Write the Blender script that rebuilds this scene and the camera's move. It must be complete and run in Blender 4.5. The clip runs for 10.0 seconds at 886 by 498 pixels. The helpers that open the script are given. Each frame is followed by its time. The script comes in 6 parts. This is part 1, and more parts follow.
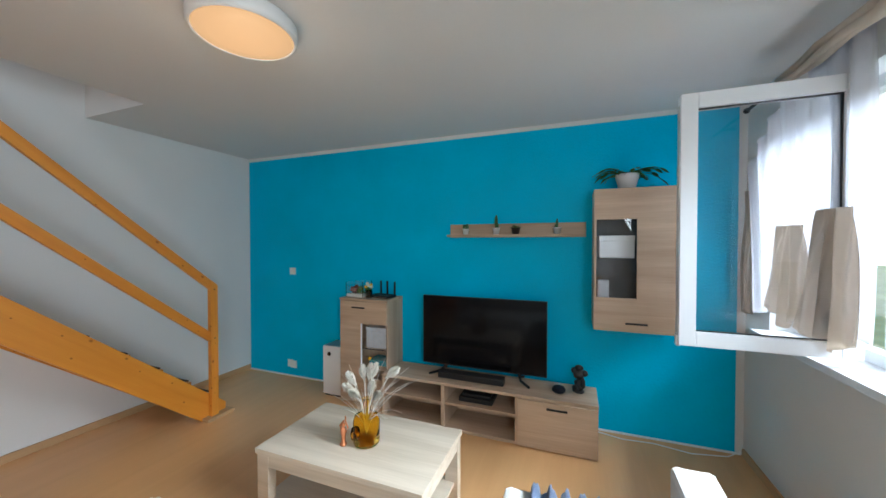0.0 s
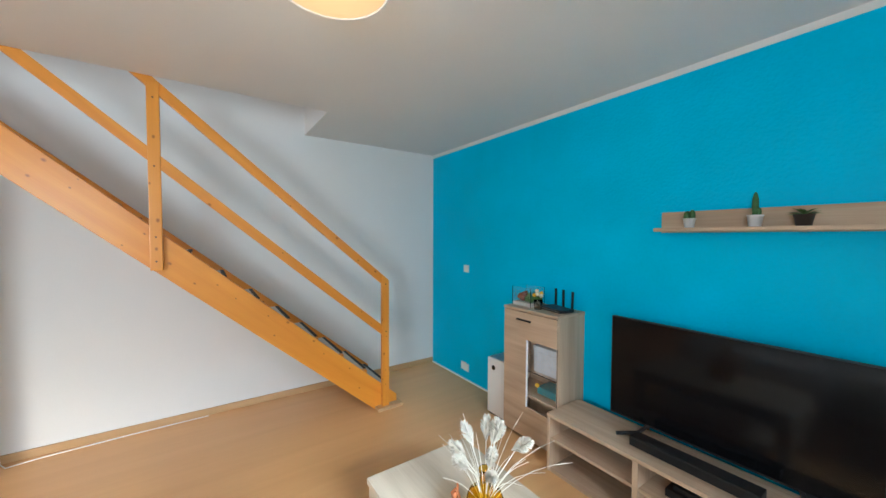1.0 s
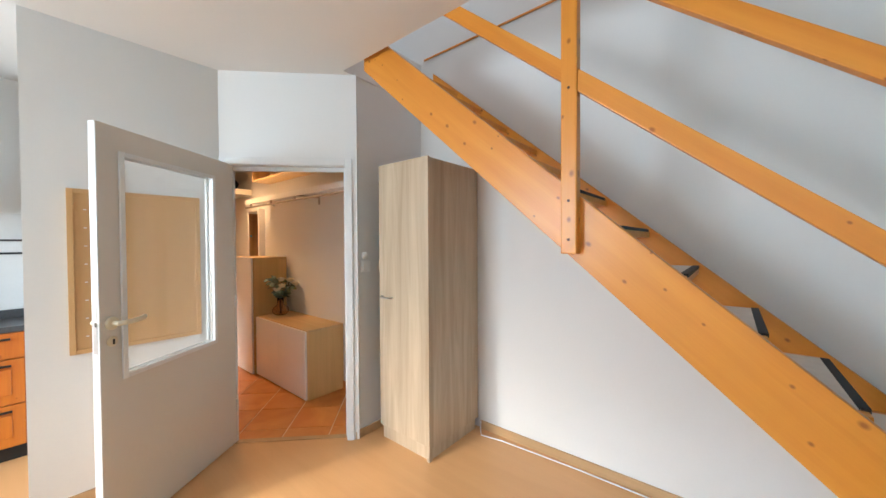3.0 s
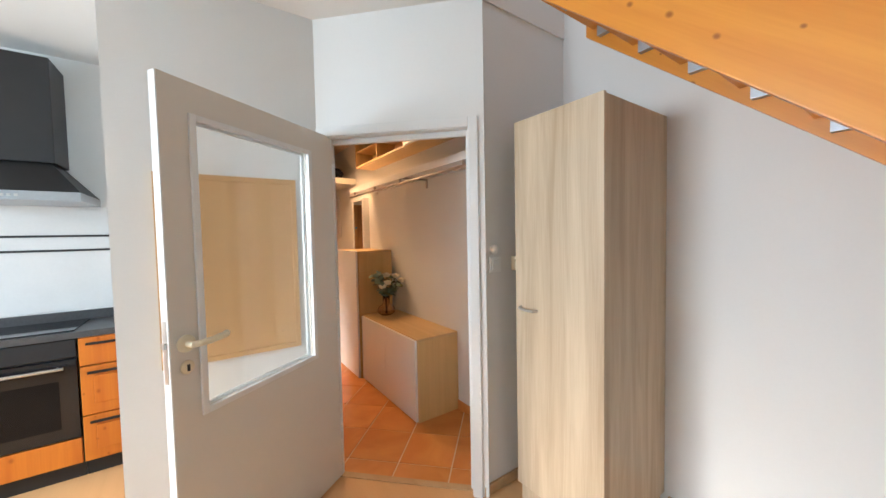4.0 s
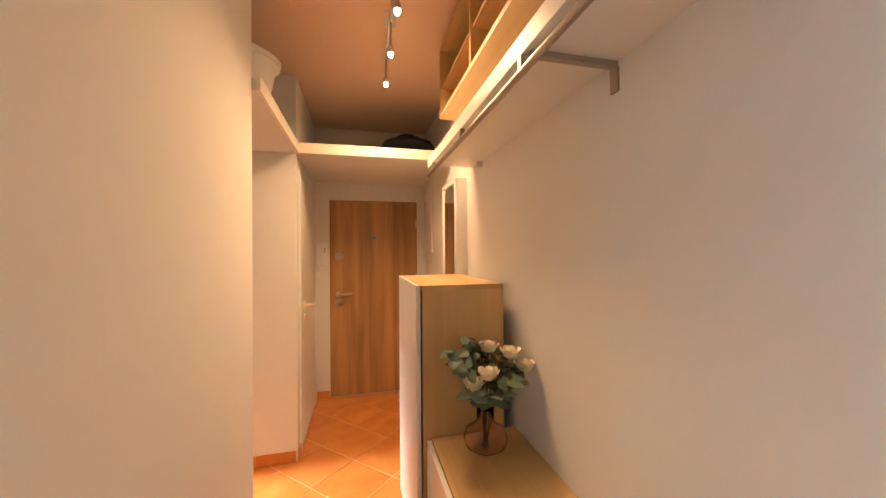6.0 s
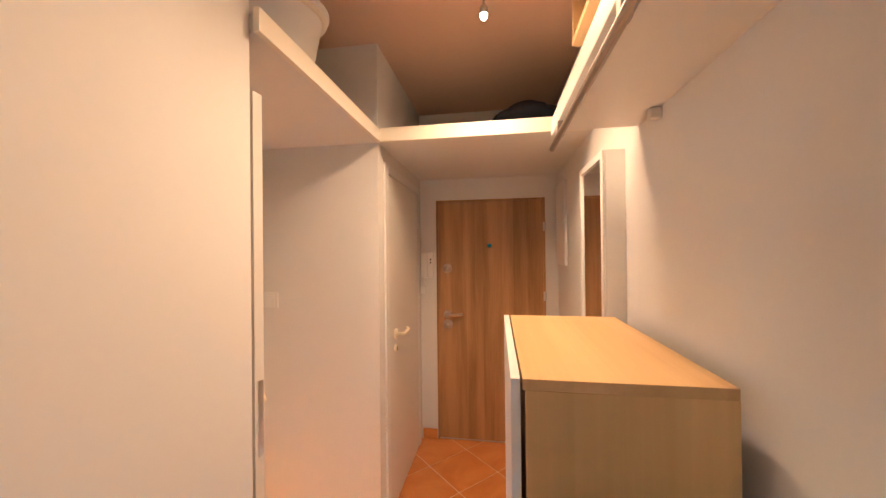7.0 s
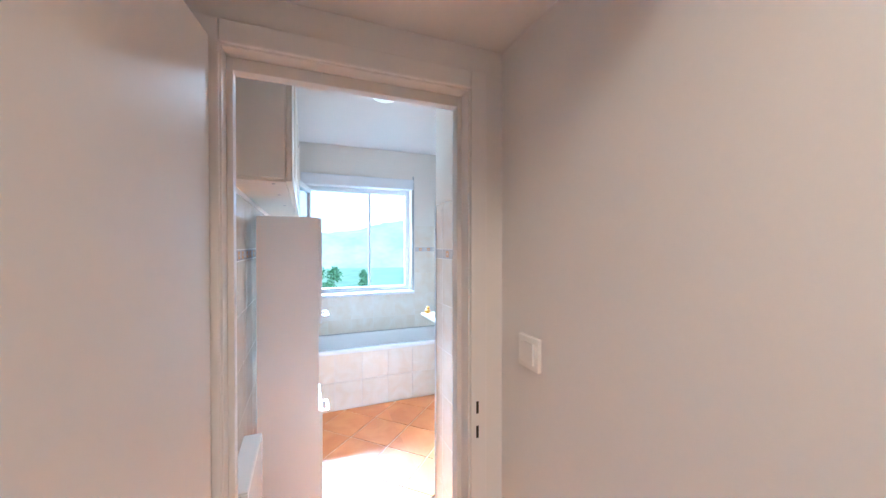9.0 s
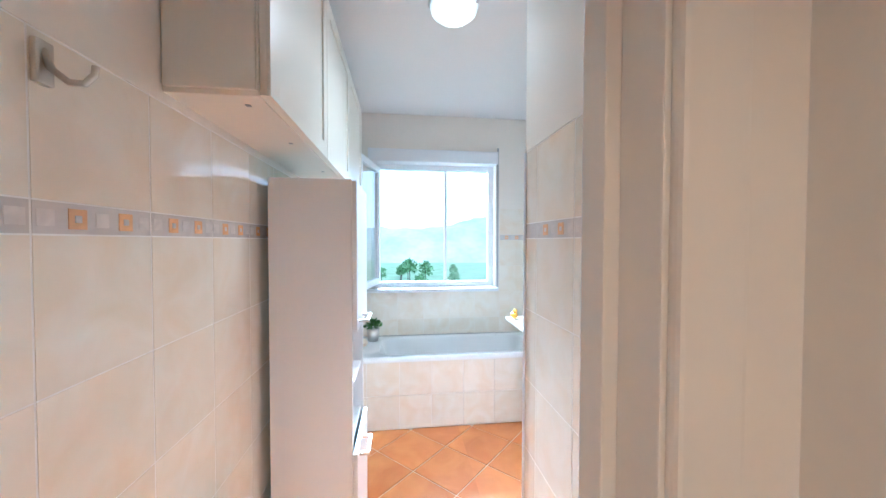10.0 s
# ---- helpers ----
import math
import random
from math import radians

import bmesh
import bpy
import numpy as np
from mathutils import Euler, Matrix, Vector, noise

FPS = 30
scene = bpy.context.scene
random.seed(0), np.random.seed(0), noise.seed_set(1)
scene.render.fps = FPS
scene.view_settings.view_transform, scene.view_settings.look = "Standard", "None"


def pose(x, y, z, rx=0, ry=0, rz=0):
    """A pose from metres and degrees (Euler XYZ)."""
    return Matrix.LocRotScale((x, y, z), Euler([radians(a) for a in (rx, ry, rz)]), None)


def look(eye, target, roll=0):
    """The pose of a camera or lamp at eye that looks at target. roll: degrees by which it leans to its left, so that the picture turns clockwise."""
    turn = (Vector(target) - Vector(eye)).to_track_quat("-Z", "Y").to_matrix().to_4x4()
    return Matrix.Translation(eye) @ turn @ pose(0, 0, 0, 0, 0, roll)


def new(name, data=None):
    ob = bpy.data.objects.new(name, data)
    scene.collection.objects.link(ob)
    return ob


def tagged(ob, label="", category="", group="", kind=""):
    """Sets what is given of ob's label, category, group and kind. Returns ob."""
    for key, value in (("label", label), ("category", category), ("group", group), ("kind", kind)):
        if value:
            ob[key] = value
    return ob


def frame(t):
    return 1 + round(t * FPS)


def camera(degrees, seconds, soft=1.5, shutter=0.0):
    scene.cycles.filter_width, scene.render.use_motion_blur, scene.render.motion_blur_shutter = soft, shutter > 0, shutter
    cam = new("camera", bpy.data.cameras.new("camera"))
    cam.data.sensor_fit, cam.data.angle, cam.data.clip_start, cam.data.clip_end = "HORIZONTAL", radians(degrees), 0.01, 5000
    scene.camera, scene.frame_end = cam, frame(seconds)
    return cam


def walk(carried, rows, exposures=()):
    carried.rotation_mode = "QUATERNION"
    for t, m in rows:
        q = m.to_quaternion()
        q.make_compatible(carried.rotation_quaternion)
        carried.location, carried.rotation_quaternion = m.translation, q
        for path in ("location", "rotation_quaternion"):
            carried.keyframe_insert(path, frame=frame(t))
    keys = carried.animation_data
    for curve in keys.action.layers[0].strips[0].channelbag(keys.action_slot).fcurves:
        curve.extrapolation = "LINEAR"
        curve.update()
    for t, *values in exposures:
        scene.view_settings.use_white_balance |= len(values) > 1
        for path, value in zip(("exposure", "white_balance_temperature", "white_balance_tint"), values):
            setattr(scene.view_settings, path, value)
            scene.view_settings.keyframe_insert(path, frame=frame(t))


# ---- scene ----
cam = camera(104.1, 10.0)
PATH = [
    (0, (0.835, 0.503, 1.585), (0.121, 2.37, 1.552), -0.0),
    (0.5, (0.827, 0.883, 1.581), (-0.372, 2.483, 1.526), 0.2),
    (1, (0.718, 1.302, 1.608), (-0.929, 2.435, 1.538), 0.2),
    (1.5, (0.402, 1.655, 1.631), (-1.535, 2.15, 1.563), 0.3),
    (2, (-0.044, 1.861, 1.591), (-2.031, 1.641, 1.546), 0.2),
    (2.5, (-0.479, 1.817, 1.521), (-2.291, 0.97, 1.481), 0.0),
    (3, (-0.777, 1.55, 1.429), (-2.313, 0.27, 1.394), -0.3),
    (3.2, (-0.817, 1.397, 1.409), (-2.267, 0.02, 1.371), -0.4),
    (4.3, (-1.191, 0.599, 1.434), (-2.269, -1.083, 1.347), -0.7),
    (4.5, (-1.259, 0.424, 1.437), (-2.315, -1.273, 1.357), -0.1),
    (5, (-1.549, -0.067, 1.445), (-2.489, -1.831, 1.376), -0.3),
    (5.2, (-1.692, -0.274, 1.427), (-2.556, -2.077, 1.379), -0.4),
    (6.3, (-2.18, -1.257, 1.423), (-2.444, -3.239, 1.437), -0.4),
    (6.5, (-2.229, -1.415, 1.447), (-2.338, -3.412, 1.459), -0.4),
    (7, (-2.293, -1.771, 1.521), (-1.982, -3.747, 1.53), -0.6),
    (7.3, (-2.317, -1.985, 1.564), (-1.713, -3.891, 1.585), -0.4),
    (7.5, (-2.303, -2.13, 1.615), (-1.517, -3.968, 1.603), -0.7),
    (8, (-2.273, -2.495, 1.64), (-0.977, -4.018, 1.645), -0.6),
    (8.5, (-2.08, -2.805, 1.607), (-0.427, -3.932, 1.602), -0.3),
    (9, (-1.79, -2.985, 1.531), (0.067, -3.727, 1.511), 0.0),
    (9.3, (-1.605, -3.044, 1.5), (0.314, -3.607, 1.465), 0.1),
    (9.5, (-1.477, -3.099, 1.476), (0.473, -3.545, 1.442), 0.1),
    (10, (-1.113, -3.243, 1.45), (0.871, -3.488, 1.403), 0.1),
]
walk(cam, [(t, look(eye, target, roll)) for t, eye, target, roll in PATH], exposures=[(0.0, -0.5, 5850, 7), (0.5, -0.27, 5850, 7), (1.0, 0.05, 5850, 6), (1.5, 0.28, 5800, 6), (2.0, 0.3, 5850, 7), (2.5, 0.25, 5900, 8), (3.0, 0.22, 5900, 8), (4.5, 0.3, 5850, 8), (5.0, 0.33, 5800, 8), (6.5, 0.62, 5950, 6), (7.0, 0.55, 5050, 8), (7.5, 0.48, 4550, 9), (8.0, 0.48, 4150, 9), (8.5, 0.47, 3900, 6), (9.0, 0.47, 3850, 2), (9.5, 0.45, 3950, 0), (10.0, 0.42, 4000, -1)])

# ---------------------------------------------------------------- world and light
world = bpy.data.worlds.new("sky")
scene.world = world
world.use_nodes = True
wn = world.node_tree.nodes
sky = wn.new("ShaderNodeTexSky")
sky.sky_type = "NISHITA"
sky.sun_disc = False
sky.dust_density = 4.0
sky.sun_elevation = radians(48)
sky.sun_rotation = radians(270)
wn["Background"].inputs["Strength"].default_value = 0.10
world.node_tree.links.new(sky.outputs["Color"], wn["Background"].inputs["Color"])


def lamp(name, kind, m, power, color, size=(0.1, 0.1), label="", category="light"):
    data = bpy.data.lights.new(name, kind)
    data.energy, data.color = power, color
    if kind == "AREA":
        data.shape, data.size, data.size_y = "RECTANGLE", size[0], size[1]
    elif kind == "SUN":
        data.angle = size[0]
    else:
        data.shadow_soft_size = size[0]
    if kind == "SPOT":
        data.spot_size, data.spot_blend = radians(size[1]), 1.0
    ob = new(name, data)
    ob.matrix_world = m
    return ob


CEIL = 2.635
# daylight: a veiled sun behind the house, and area lamps added in place of the sky
lamp("sun", "SUN", look((-30, -12, 34), (0, 0, 0)), 3.0, (1.0, 0.95, 0.88), (radians(0.5), 0))
# added outside and above the view, in place of sky through the window
living_light = lamp("sky_lamp_living", "AREA", look((4.6, 2.1, 3.8), (0.0, 2.2, 0.5)), 295, (0.87, 0.95, 1.0), (2.6, 1.4))
# added fill lamp in an unseen opening, brightens the living room
lamp("added_fill_kitchen", "AREA", look((2.10, -0.85, 1.70), (0.0, -0.35, 0.55)), 112, (0.86, 0.95, 1.0), (1.4, 1.2))
living_light.data.spread = radians(80)
# unseen lamp outside, above the window head, standing in for sky light
bath_light = lamp("sky_lamp_bathroom", "AREA", look((7.5, -3.4, 4.3), (0.0, -4.0, 1.1)), 450, (1.0, 0.86, 0.70), (2.6, 1.6))
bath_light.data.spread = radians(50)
# added lamp, unseen above the landing, brightens the stairwell
lamp("stairwell_fill", "AREA", look((-2.1, 0.3, 4.95), (-2.1, 0.3, 0.0)), 15, (0.97, 0.98, 1.0), (0.9, 1.6))
# the glow of the lamps that are on
lamp("ceiling_lamp_light", "POINT", pose(-0.63, 1.71, 2.34), 3, (1.0, 0.74, 0.48), (0.15, 0))
lamp("bathroom_lamp_light", "SPOT", look((0.62, -3.51, CEIL - 0.105), (0.62, -3.509, 0.0)), 44, (1.0, 0.82, 0.60), (0.09, 168))
for spot_y, aim, power in ((-3.14, (-2.15, -3.7, 0.0), 37), (-2.81, (-2.15, -2.8, 0.0), 37), (-2.48, (-2.45, -1.5, 0.3), 21)):
    lamp("spot_light", "SPOT", look((-2.25, spot_y, 2.40), aim), power, (1.0, 0.56, 0.25), (0.1, 155))


# ---------------------------------------------------------------- builders
def box(x0, x1, y0, y1, z0, z1, bev=0.0, bm=None, seg=2):
    bm = bm or bmesh.new()
    vs = [bm.verts.new((x, y, z)) for x in (x0, x1) for y in (y0, y1) for z in (z0, z1)]
    fs = [bm.faces.new([vs[i] for i in f]) for f in ((0, 1, 3, 2), (4, 6, 7, 5), (0, 4, 5, 1), (2, 3, 7, 6), (0, 2, 6, 4), (1, 5, 7, 3))]
    if bev:
        edges = {e for f in fs for e in f.edges}
        bmesh.ops.bevel(bm, geom=list(edges), offset=bev, segments=seg, affect="EDGES", profile=0.7)
    return bm


def prism(points, z0, z1, bm=None):
    """An upright prism over a flat polygon."""
    bm = bm or bmesh.new()
    lo = [bm.verts.new((x, y, z0)) for x, y in points]
    hi = [bm.verts.new((x, y, z1)) for x, y in points]
    n = len(points)
    bm.faces.new(list(reversed(lo)))
    bm.faces.new(hi)
    for i in range(n):
        bm.faces.new((lo[i], lo[(i + 1) % n], hi[(i + 1) % n], hi[i]))
    bmesh.ops.recalc_face_normals(bm, faces=bm.faces[:])
    return bm


def plate(points, axis, a0, a1, bev=0.0, bm=None):
    """A flat outline pushed out along an axis: 'x' takes (y, z) points, 'y' takes (x, z)."""
    own = bmesh.new()
    put = {"x": lambda p, a: (a, p[0], p[1]), "y": lambda p, a: (p[0], a, p[1]), "z": lambda p, a: (p[0], p[1], a)}[axis]
    lo = [own.verts.new(put(p, a0)) for p in points]
    hi = [own.verts.new(put(p, a1)) for p in points]
    n = len(points)
    own.faces.new(lo)
    own.faces.new(hi)
    for i in range(n):
        own.faces.new((lo[i], lo[(i + 1) % n], hi[(i + 1) % n], hi[i]))
    bmesh.ops.recalc_face_normals(own, faces=own.faces[:])
    if bev:
        bmesh.ops.bevel(own, geom=own.edges[:], offset=bev, segments=2, affect="EDGES", profile=0.7)
    return merge(own, bm)


def merge(own, bm):
    if bm is None:
        return own
    me = bpy.data.meshes.new("joined")
    own.to_mesh(me)
    own.free()
    bm.from_mesh(me)
    bpy.data.meshes.remove(me)
    return bm


def tube(points, r, seg=10, bm=None, r_end=None):
    """A round bar along a line of points."""
    own = bmesh.new()
    pts = [Vector(p) for p in points]
    rings = []
    for i, p in enumerate(pts):
        d = (pts[min(i + 1, len(pts) - 1)] - pts[max(i - 1, 0)]).normalized()
        side = d.cross(Vector((0, 0, 1)))
        side = (side if side.length > 1e-3 else Vector((1, 0, 0))).normalized()
        up = side.cross(d)
        rr = r if r_end is None else r + (r_end - r) * i / (len(pts) - 1)
        rings.append([own.verts.new(p + rr * (math.cos(2 * math.pi * k / seg) * side + math.sin(2 * math.pi * k / seg) * up)) for k in range(seg)])
    for a, b in zip(rings, rings[1:]):
        for k in range(seg):
            own.faces.new((a[k], a[(k + 1) % seg], b[(k + 1) % seg], b[k]))
    own.faces.new(list(reversed(rings[0])))
    own.faces.new(rings[-1])
    bmesh.ops.recalc_face_normals(own, faces=own.faces[:])
    return merge(own, bm)


def lathe(profile, cx=0, cy=0, cz=0, seg=32, bm=None, squash=1.0):
    """A turned body from (radius, height) pairs."""
    own = bmesh.new()
    rings = []
    for r, z in profile:
        if r < 1e-4:
            rings.append([own.verts.new((cx, cy, cz + z))])
        else:
            rings.append([own.verts.new((cx + r * math.cos(2 * math.pi * k / seg), cy + squash * r * math.sin(2 * math.pi * k / seg), cz + z)) for k in range(seg)])
    for a, b in zip(rings, rings[1:]):
        for k in range(seg):
            j = (k + 1) % seg
            if len(a) == 1 and len(b) > 1:
                own.faces.new((a[0], b[j], b[k]))
            elif len(b) == 1 and len(a) > 1:
                own.faces.new((a[k], a[j], b[0]))
            elif len(a) > 1:
                own.faces.new((a[k], a[j], b[j], b[k]))
    bmesh.ops.recalc_face_normals(own, faces=own.faces[:])
    for f in own.faces:
        f.smooth = True
    return merge(own, bm)


def blob(c, r, seed=0, amount=0.15, sub=3, squash=(1, 1, 1), bm=None):
    own = bmesh.new()
    bmesh.ops.create_icosphere(own, subdivisions=sub, radius=1)
    for v in own.verts:
        k = 1 + amount * noise.noise(v.co * 1.7 + Vector((seed * 3.1, seed, 0)))
        v.co = Vector((c[0] + r * k * v.co.x * squash[0], c[1] + r * k * v.co.y * squash[1], c[2] + r * k * v.co.z * squash[2]))
    for f in own.faces:
        f.smooth = True
    return merge(own, bm)


def leaf(base, direction, length, width, bm, droop=0.2, roll=0.0, fold=0.15, n=5):
    """A pointed leaf blade with a little fold along its rib."""
    d = Vector(direction).normalized()
    side = d.cross(Vector((0, 0, 1)))
    side = (side if side.length > 1e-3 else Vector((1, 0, 0))).normalized()
    side.rotate(Matrix.Rotation(roll, 3, d))
    up = side.cross(d)
    rows = []
    for i in range(n + 1):
        s = i / n
        w = width * 0.5 * (math.sin(math.pi * min(1, s * 0.94 + 0.05)) ** 0.75)
        p = Vector(base) + d * length * s - Vector((0, 0, 1)) * droop * length * s * s
        rows.append([bm.verts.new(p + side * w + up * w * fold), bm.verts.new(p), bm.verts.new(p - side * w + up * w * fold)])
    for a, b in zip(rows, rows[1:]):
        for k in (0, 1):
            f = bm.faces.new((a[k], a[k + 1], b[k + 1], b[k]))
            f.smooth = True


def mesh_of(name, bm, material):
    me = bpy.data.meshes.new(name)
    bm.to_mesh(me)
    bm.free()
    me.materials.append(material)
    return me


def part(name, bm, material, parent, label=""):
    ob = new(name, mesh_of(name, bm, material))
    ob.parent = parent
    return tagged(ob, label)


def thing(name, label, category, at=(0, 0, 0), turn=0.0, group="", kind=""):
    ob = new(name)
    ob.empty_display_size = 0.1
    ob.matrix_world = pose(*at, 0, 0, turn)
    return tagged(ob, label, category, group, kind)


def single(name, bm, material, label, category, group="", kind=""):
    return tagged(new(name, mesh_of(name, bm, material)), label, category, group, kind)


# ---------------------------------------------------------------- materials
def nodes_of(name):
    m = bpy.data.materials.new(name)
    m.use_nodes = True
    return m, m.node_tree.nodes, m.node_tree.links, m.node_tree.nodes["Principled BSDF"]


def paint(name, color, rough=0.6, vary=0.06, scale=3.0, bump=0.0, bump_scale=60.0, metal=0.0, sheen=0.0, spec=0.5, per_object=0.0, coat=0.0, stretch=(1, 1, 1)):
    """A plain surface with soft stains, fine grain and relief."""
    m, n, l, p = nodes_of(name)
    tc = n.new("ShaderNodeTexCoord")
    mp = n.new("ShaderNodeMapping")
    mp.inputs["Scale"].default_value = stretch
    l.new(tc.outputs["Object"], mp.inputs["Vector"])
    big = n.new("ShaderNodeTexNoise")
    big.inputs["Scale"].default_value, big.inputs["Detail"].default_value = scale, 4
    fine = n.new("ShaderNodeTexNoise")
    fine.inputs["Scale"].default_value, fine.inputs["Detail"].default_value = bump_scale, 3
    l.new(mp.outputs[0], big.inputs["Vector"])
    l.new(mp.outputs[0], fine.inputs["Vector"])
    add = n.new("ShaderNodeMath")
    add.operation = "MULTIPLY_ADD"
    l.new(fine.outputs["Fac"], add.inputs[0])
    add.inputs[1].default_value = 0.35
    l.new(big.outputs["Fac"], add.inputs[2])
    mr = n.new("ShaderNodeMapRange")
    mr.inputs["From Min"].default_value, mr.inputs["From Max"].default_value = 0.35, 1.0
    mr.inputs["To Min"].default_value, mr.inputs["To Max"].default_value = 1 - vary, 1 + vary
    l.new(add.outputs[0], mr.inputs["Value"])
    value = mr.outputs["Result"]
    if per_object:
        oi = n.new("ShaderNodeObjectInfo")
        mo = n.new("ShaderNodeMapRange")
        mo.inputs["To Min"].default_value, mo.inputs["To Max"].default_value = 1 - per_object, 1 + per_object
        l.new(oi.outputs["Random"], mo.inputs["Value"])
        mu = n.new("ShaderNodeMath")
        mu.operation = "MULTIPLY"
        l.new(value, mu.inputs[0])
        l.new(mo.outputs["Result"], mu.inputs[1])
        value = mu.outputs[0]
    mix = n.new("ShaderNodeVectorMath")
    mix.operation = "SCALE"
    mix.inputs[0].default_value = color[:3]
    l.new(value, mix.inputs["Scale"])
    l.new(mix.outputs["Vector"], p.inputs["Base Color"])
    p.inputs["Roughness"].default_value, p.inputs["Metallic"].default_value = rough, metal
    p.inputs["Specular IOR Level"].default_value = spec
    p.inputs["Sheen Weight"].default_value = sheen
    p.inputs["Coat Weight"].default_value = coat
    if bump:
        b = n.new("ShaderNodeBump")
        b.inputs["Strength"].default_value, b.inputs["Distance"].default_value = bump, 0.004
        l.new(fine.outputs["Fac"], b.inputs["Height"])
        l.new(b.outputs["Normal"], p.inputs["Normal"])
    return m


def wood(name, light, dark, axis="x", rough=0.5, grain=1.0, contrast=1.0, knots=0.0, spec=0.4, bump=0.12, tilt=0.0, staves=0.0):
    """Sawn or printed wood: long bands and fine pores along one axis, and knots where asked."""
    m, n, l, p = nodes_of(name)
    tc = n.new("ShaderNodeTexCoord")
    turn = n.new("ShaderNodeMapping")
    turn.inputs["Rotation"].default_value = (radians(tilt), 0, 0)
    l.new(tc.outputs["Object"], turn.inputs["Vector"])
    along = {"x": 0, "y": 1, "z": 2}[axis]

    def mapped(k, fine):
        mp = n.new("ShaderNodeMapping")
        s = [fine * grain] * 3
        s[along] = k * grain
        mp.inputs["Scale"].default_value = s
        l.new(turn.outputs[0], mp.inputs["Vector"])
        return mp.outputs[0]

    bands = n.new("ShaderNodeTexNoise")
    bands.inputs["Scale"].default_value, bands.inputs["Detail"].default_value, bands.inputs["Distortion"].default_value = 1.0, 3, 0.6
    l.new(mapped(0.9, 14), bands.inputs["Vector"])
    pores = n.new("ShaderNodeTexNoise")
    pores.inputs["Scale"].default_value, pores.inputs["Detail"].default_value = 1.0, 4
    l.new(mapped(6, 190), pores.inputs["Vector"])
    mixf = n.new("ShaderNodeMath")
    mixf.operation = "MULTIPLY_ADD"
    l.new(pores.outputs["Fac"], mixf.inputs[0])
    mixf.inputs[1].default_value = 0.3
    l.new(bands.outputs["Fac"], mixf.inputs[2])
    ramp = n.new("ShaderNodeMapRange")
    ramp.inputs["From Min"].default_value, ramp.inputs["From Max"].default_value = 0.65 - 0.28 / contrast, 0.65 + 0.28 / contrast
    l.new(mixf.outputs[0], ramp.inputs["Value"])
    mix = n.new("ShaderNodeMix")
    mix.data_type = "RGBA"
    mix.inputs["A"].default_value, mix.inputs["B"].default_value = (*dark, 1), (*light, 1)
    share = ramp.outputs["Result"]
    if staves:
        # strips of slightly different tone, side by side across the grain
        sep = n.new("ShaderNodeSeparateXYZ")
        l.new(turn.outputs[0], sep.inputs[0])
        step = n.new("ShaderNodeMath")
        step.operation = "SNAP"
        step.inputs[1].default_value = staves
        l.new(sep.outputs[0], step.inputs[0])
        rand = n.new("ShaderNodeTexWhiteNoise")
        rand.noise_dimensions = "1D"
        l.new(step.outputs[0], rand.inputs["W"])
        tone = n.new("ShaderNodeMath")
        tone.operation = "MULTIPLY_ADD"
        l.new(rand.outputs["Value"], tone.inputs[0])
        tone.inputs[1].default_value = 0.42
        half = n.new("ShaderNodeMath")
        half.operation = "MULTIPLY"
        half.inputs[1].default_value = 0.68
        l.new(share, half.inputs[0])
        l.new(half.outputs[0], tone.inputs[2])
        share = tone.outputs[0]
    l.new(share, mix.inputs["Factor"])
    color = mix.outputs["Result"]
    if knots:
        vo = n.new("ShaderNodeTexVoronoi")
        vo.voronoi_dimensions = "2D"
        vo.inputs["Scale"].default_value = 1.0
        ks = n.new("ShaderNodeSeparateXYZ")
        l.new(turn.outputs[0], ks.inputs[0])
        run = n.new("ShaderNodeMath")
        run.operation = "MULTIPLY"
        run.inputs[1].default_value = 7.0
        l.new(ks.outputs[along], run.inputs[0])
        others = [k for k in range(3) if k != along]
        over = n.new("ShaderNodeMath")
        l.new(ks.outputs[others[0]], over.inputs[0])
        l.new(ks.outputs[others[1]], over.inputs[1])
        wide = n.new("ShaderNodeMath")
        wide.operation = "MULTIPLY"
        wide.inputs[1].default_value = 10.0
        l.new(over.outputs[0], wide.inputs[0])
        kp = n.new("ShaderNodeCombineXYZ")
        l.new(run.outputs[0], kp.inputs[0])
        l.new(wide.outputs[0], kp.inputs[1])
        l.new(kp.outputs[0], vo.inputs["Vector"])
        kr = n.new("ShaderNodeMapRange")
        kr.inputs["From Min"].default_value, kr.inputs["From Max"].default_value = 0.04, 0.125
        kr.inputs["To Min"].default_value, kr.inputs["To Max"].default_value = knots, 0
        # only some cells bear a knot, each of its own size
        pick = n.new("ShaderNodeSeparateColor")
        l.new(vo.outputs["Color"], pick.inputs[0])
        size = n.new("ShaderNodeMapRange")
        size.inputs["To Min"].default_value, size.inputs["To Max"].default_value = 2.6, 0.9
        l.new(pick.outputs["Green"], size.inputs["Value"])
        gap = n.new("ShaderNodeMath")
        gap.operation = "MULTIPLY"
        l.new(vo.outputs["Distance"], gap.inputs[0])
        l.new(size.outputs["Result"], gap.inputs[1])
        none = n.new("ShaderNodeMath")
        none.operation = "LESS_THAN"
        none.inputs[1].default_value = 0.55
        l.new(pick.outputs["Red"], none.inputs[0])
        far = n.new("ShaderNodeMath")
        l.new(gap.outputs[0], far.inputs[0])
        l.new(none.outputs[0], far.inputs[1])
        l.new(far.outputs[0], kr.inputs["Value"])
        km = n.new("ShaderNodeMix")
        km.data_type = "RGBA"
        km.inputs["B"].default_value = (dark[0] * 0.42, dark[1] * 0.30, dark[2] * 0.25, 1)
        l.new(kr.outputs["Result"], km.inputs["Factor"])
        l.new(color, km.inputs["A"])
        color = km.outputs["Result"]
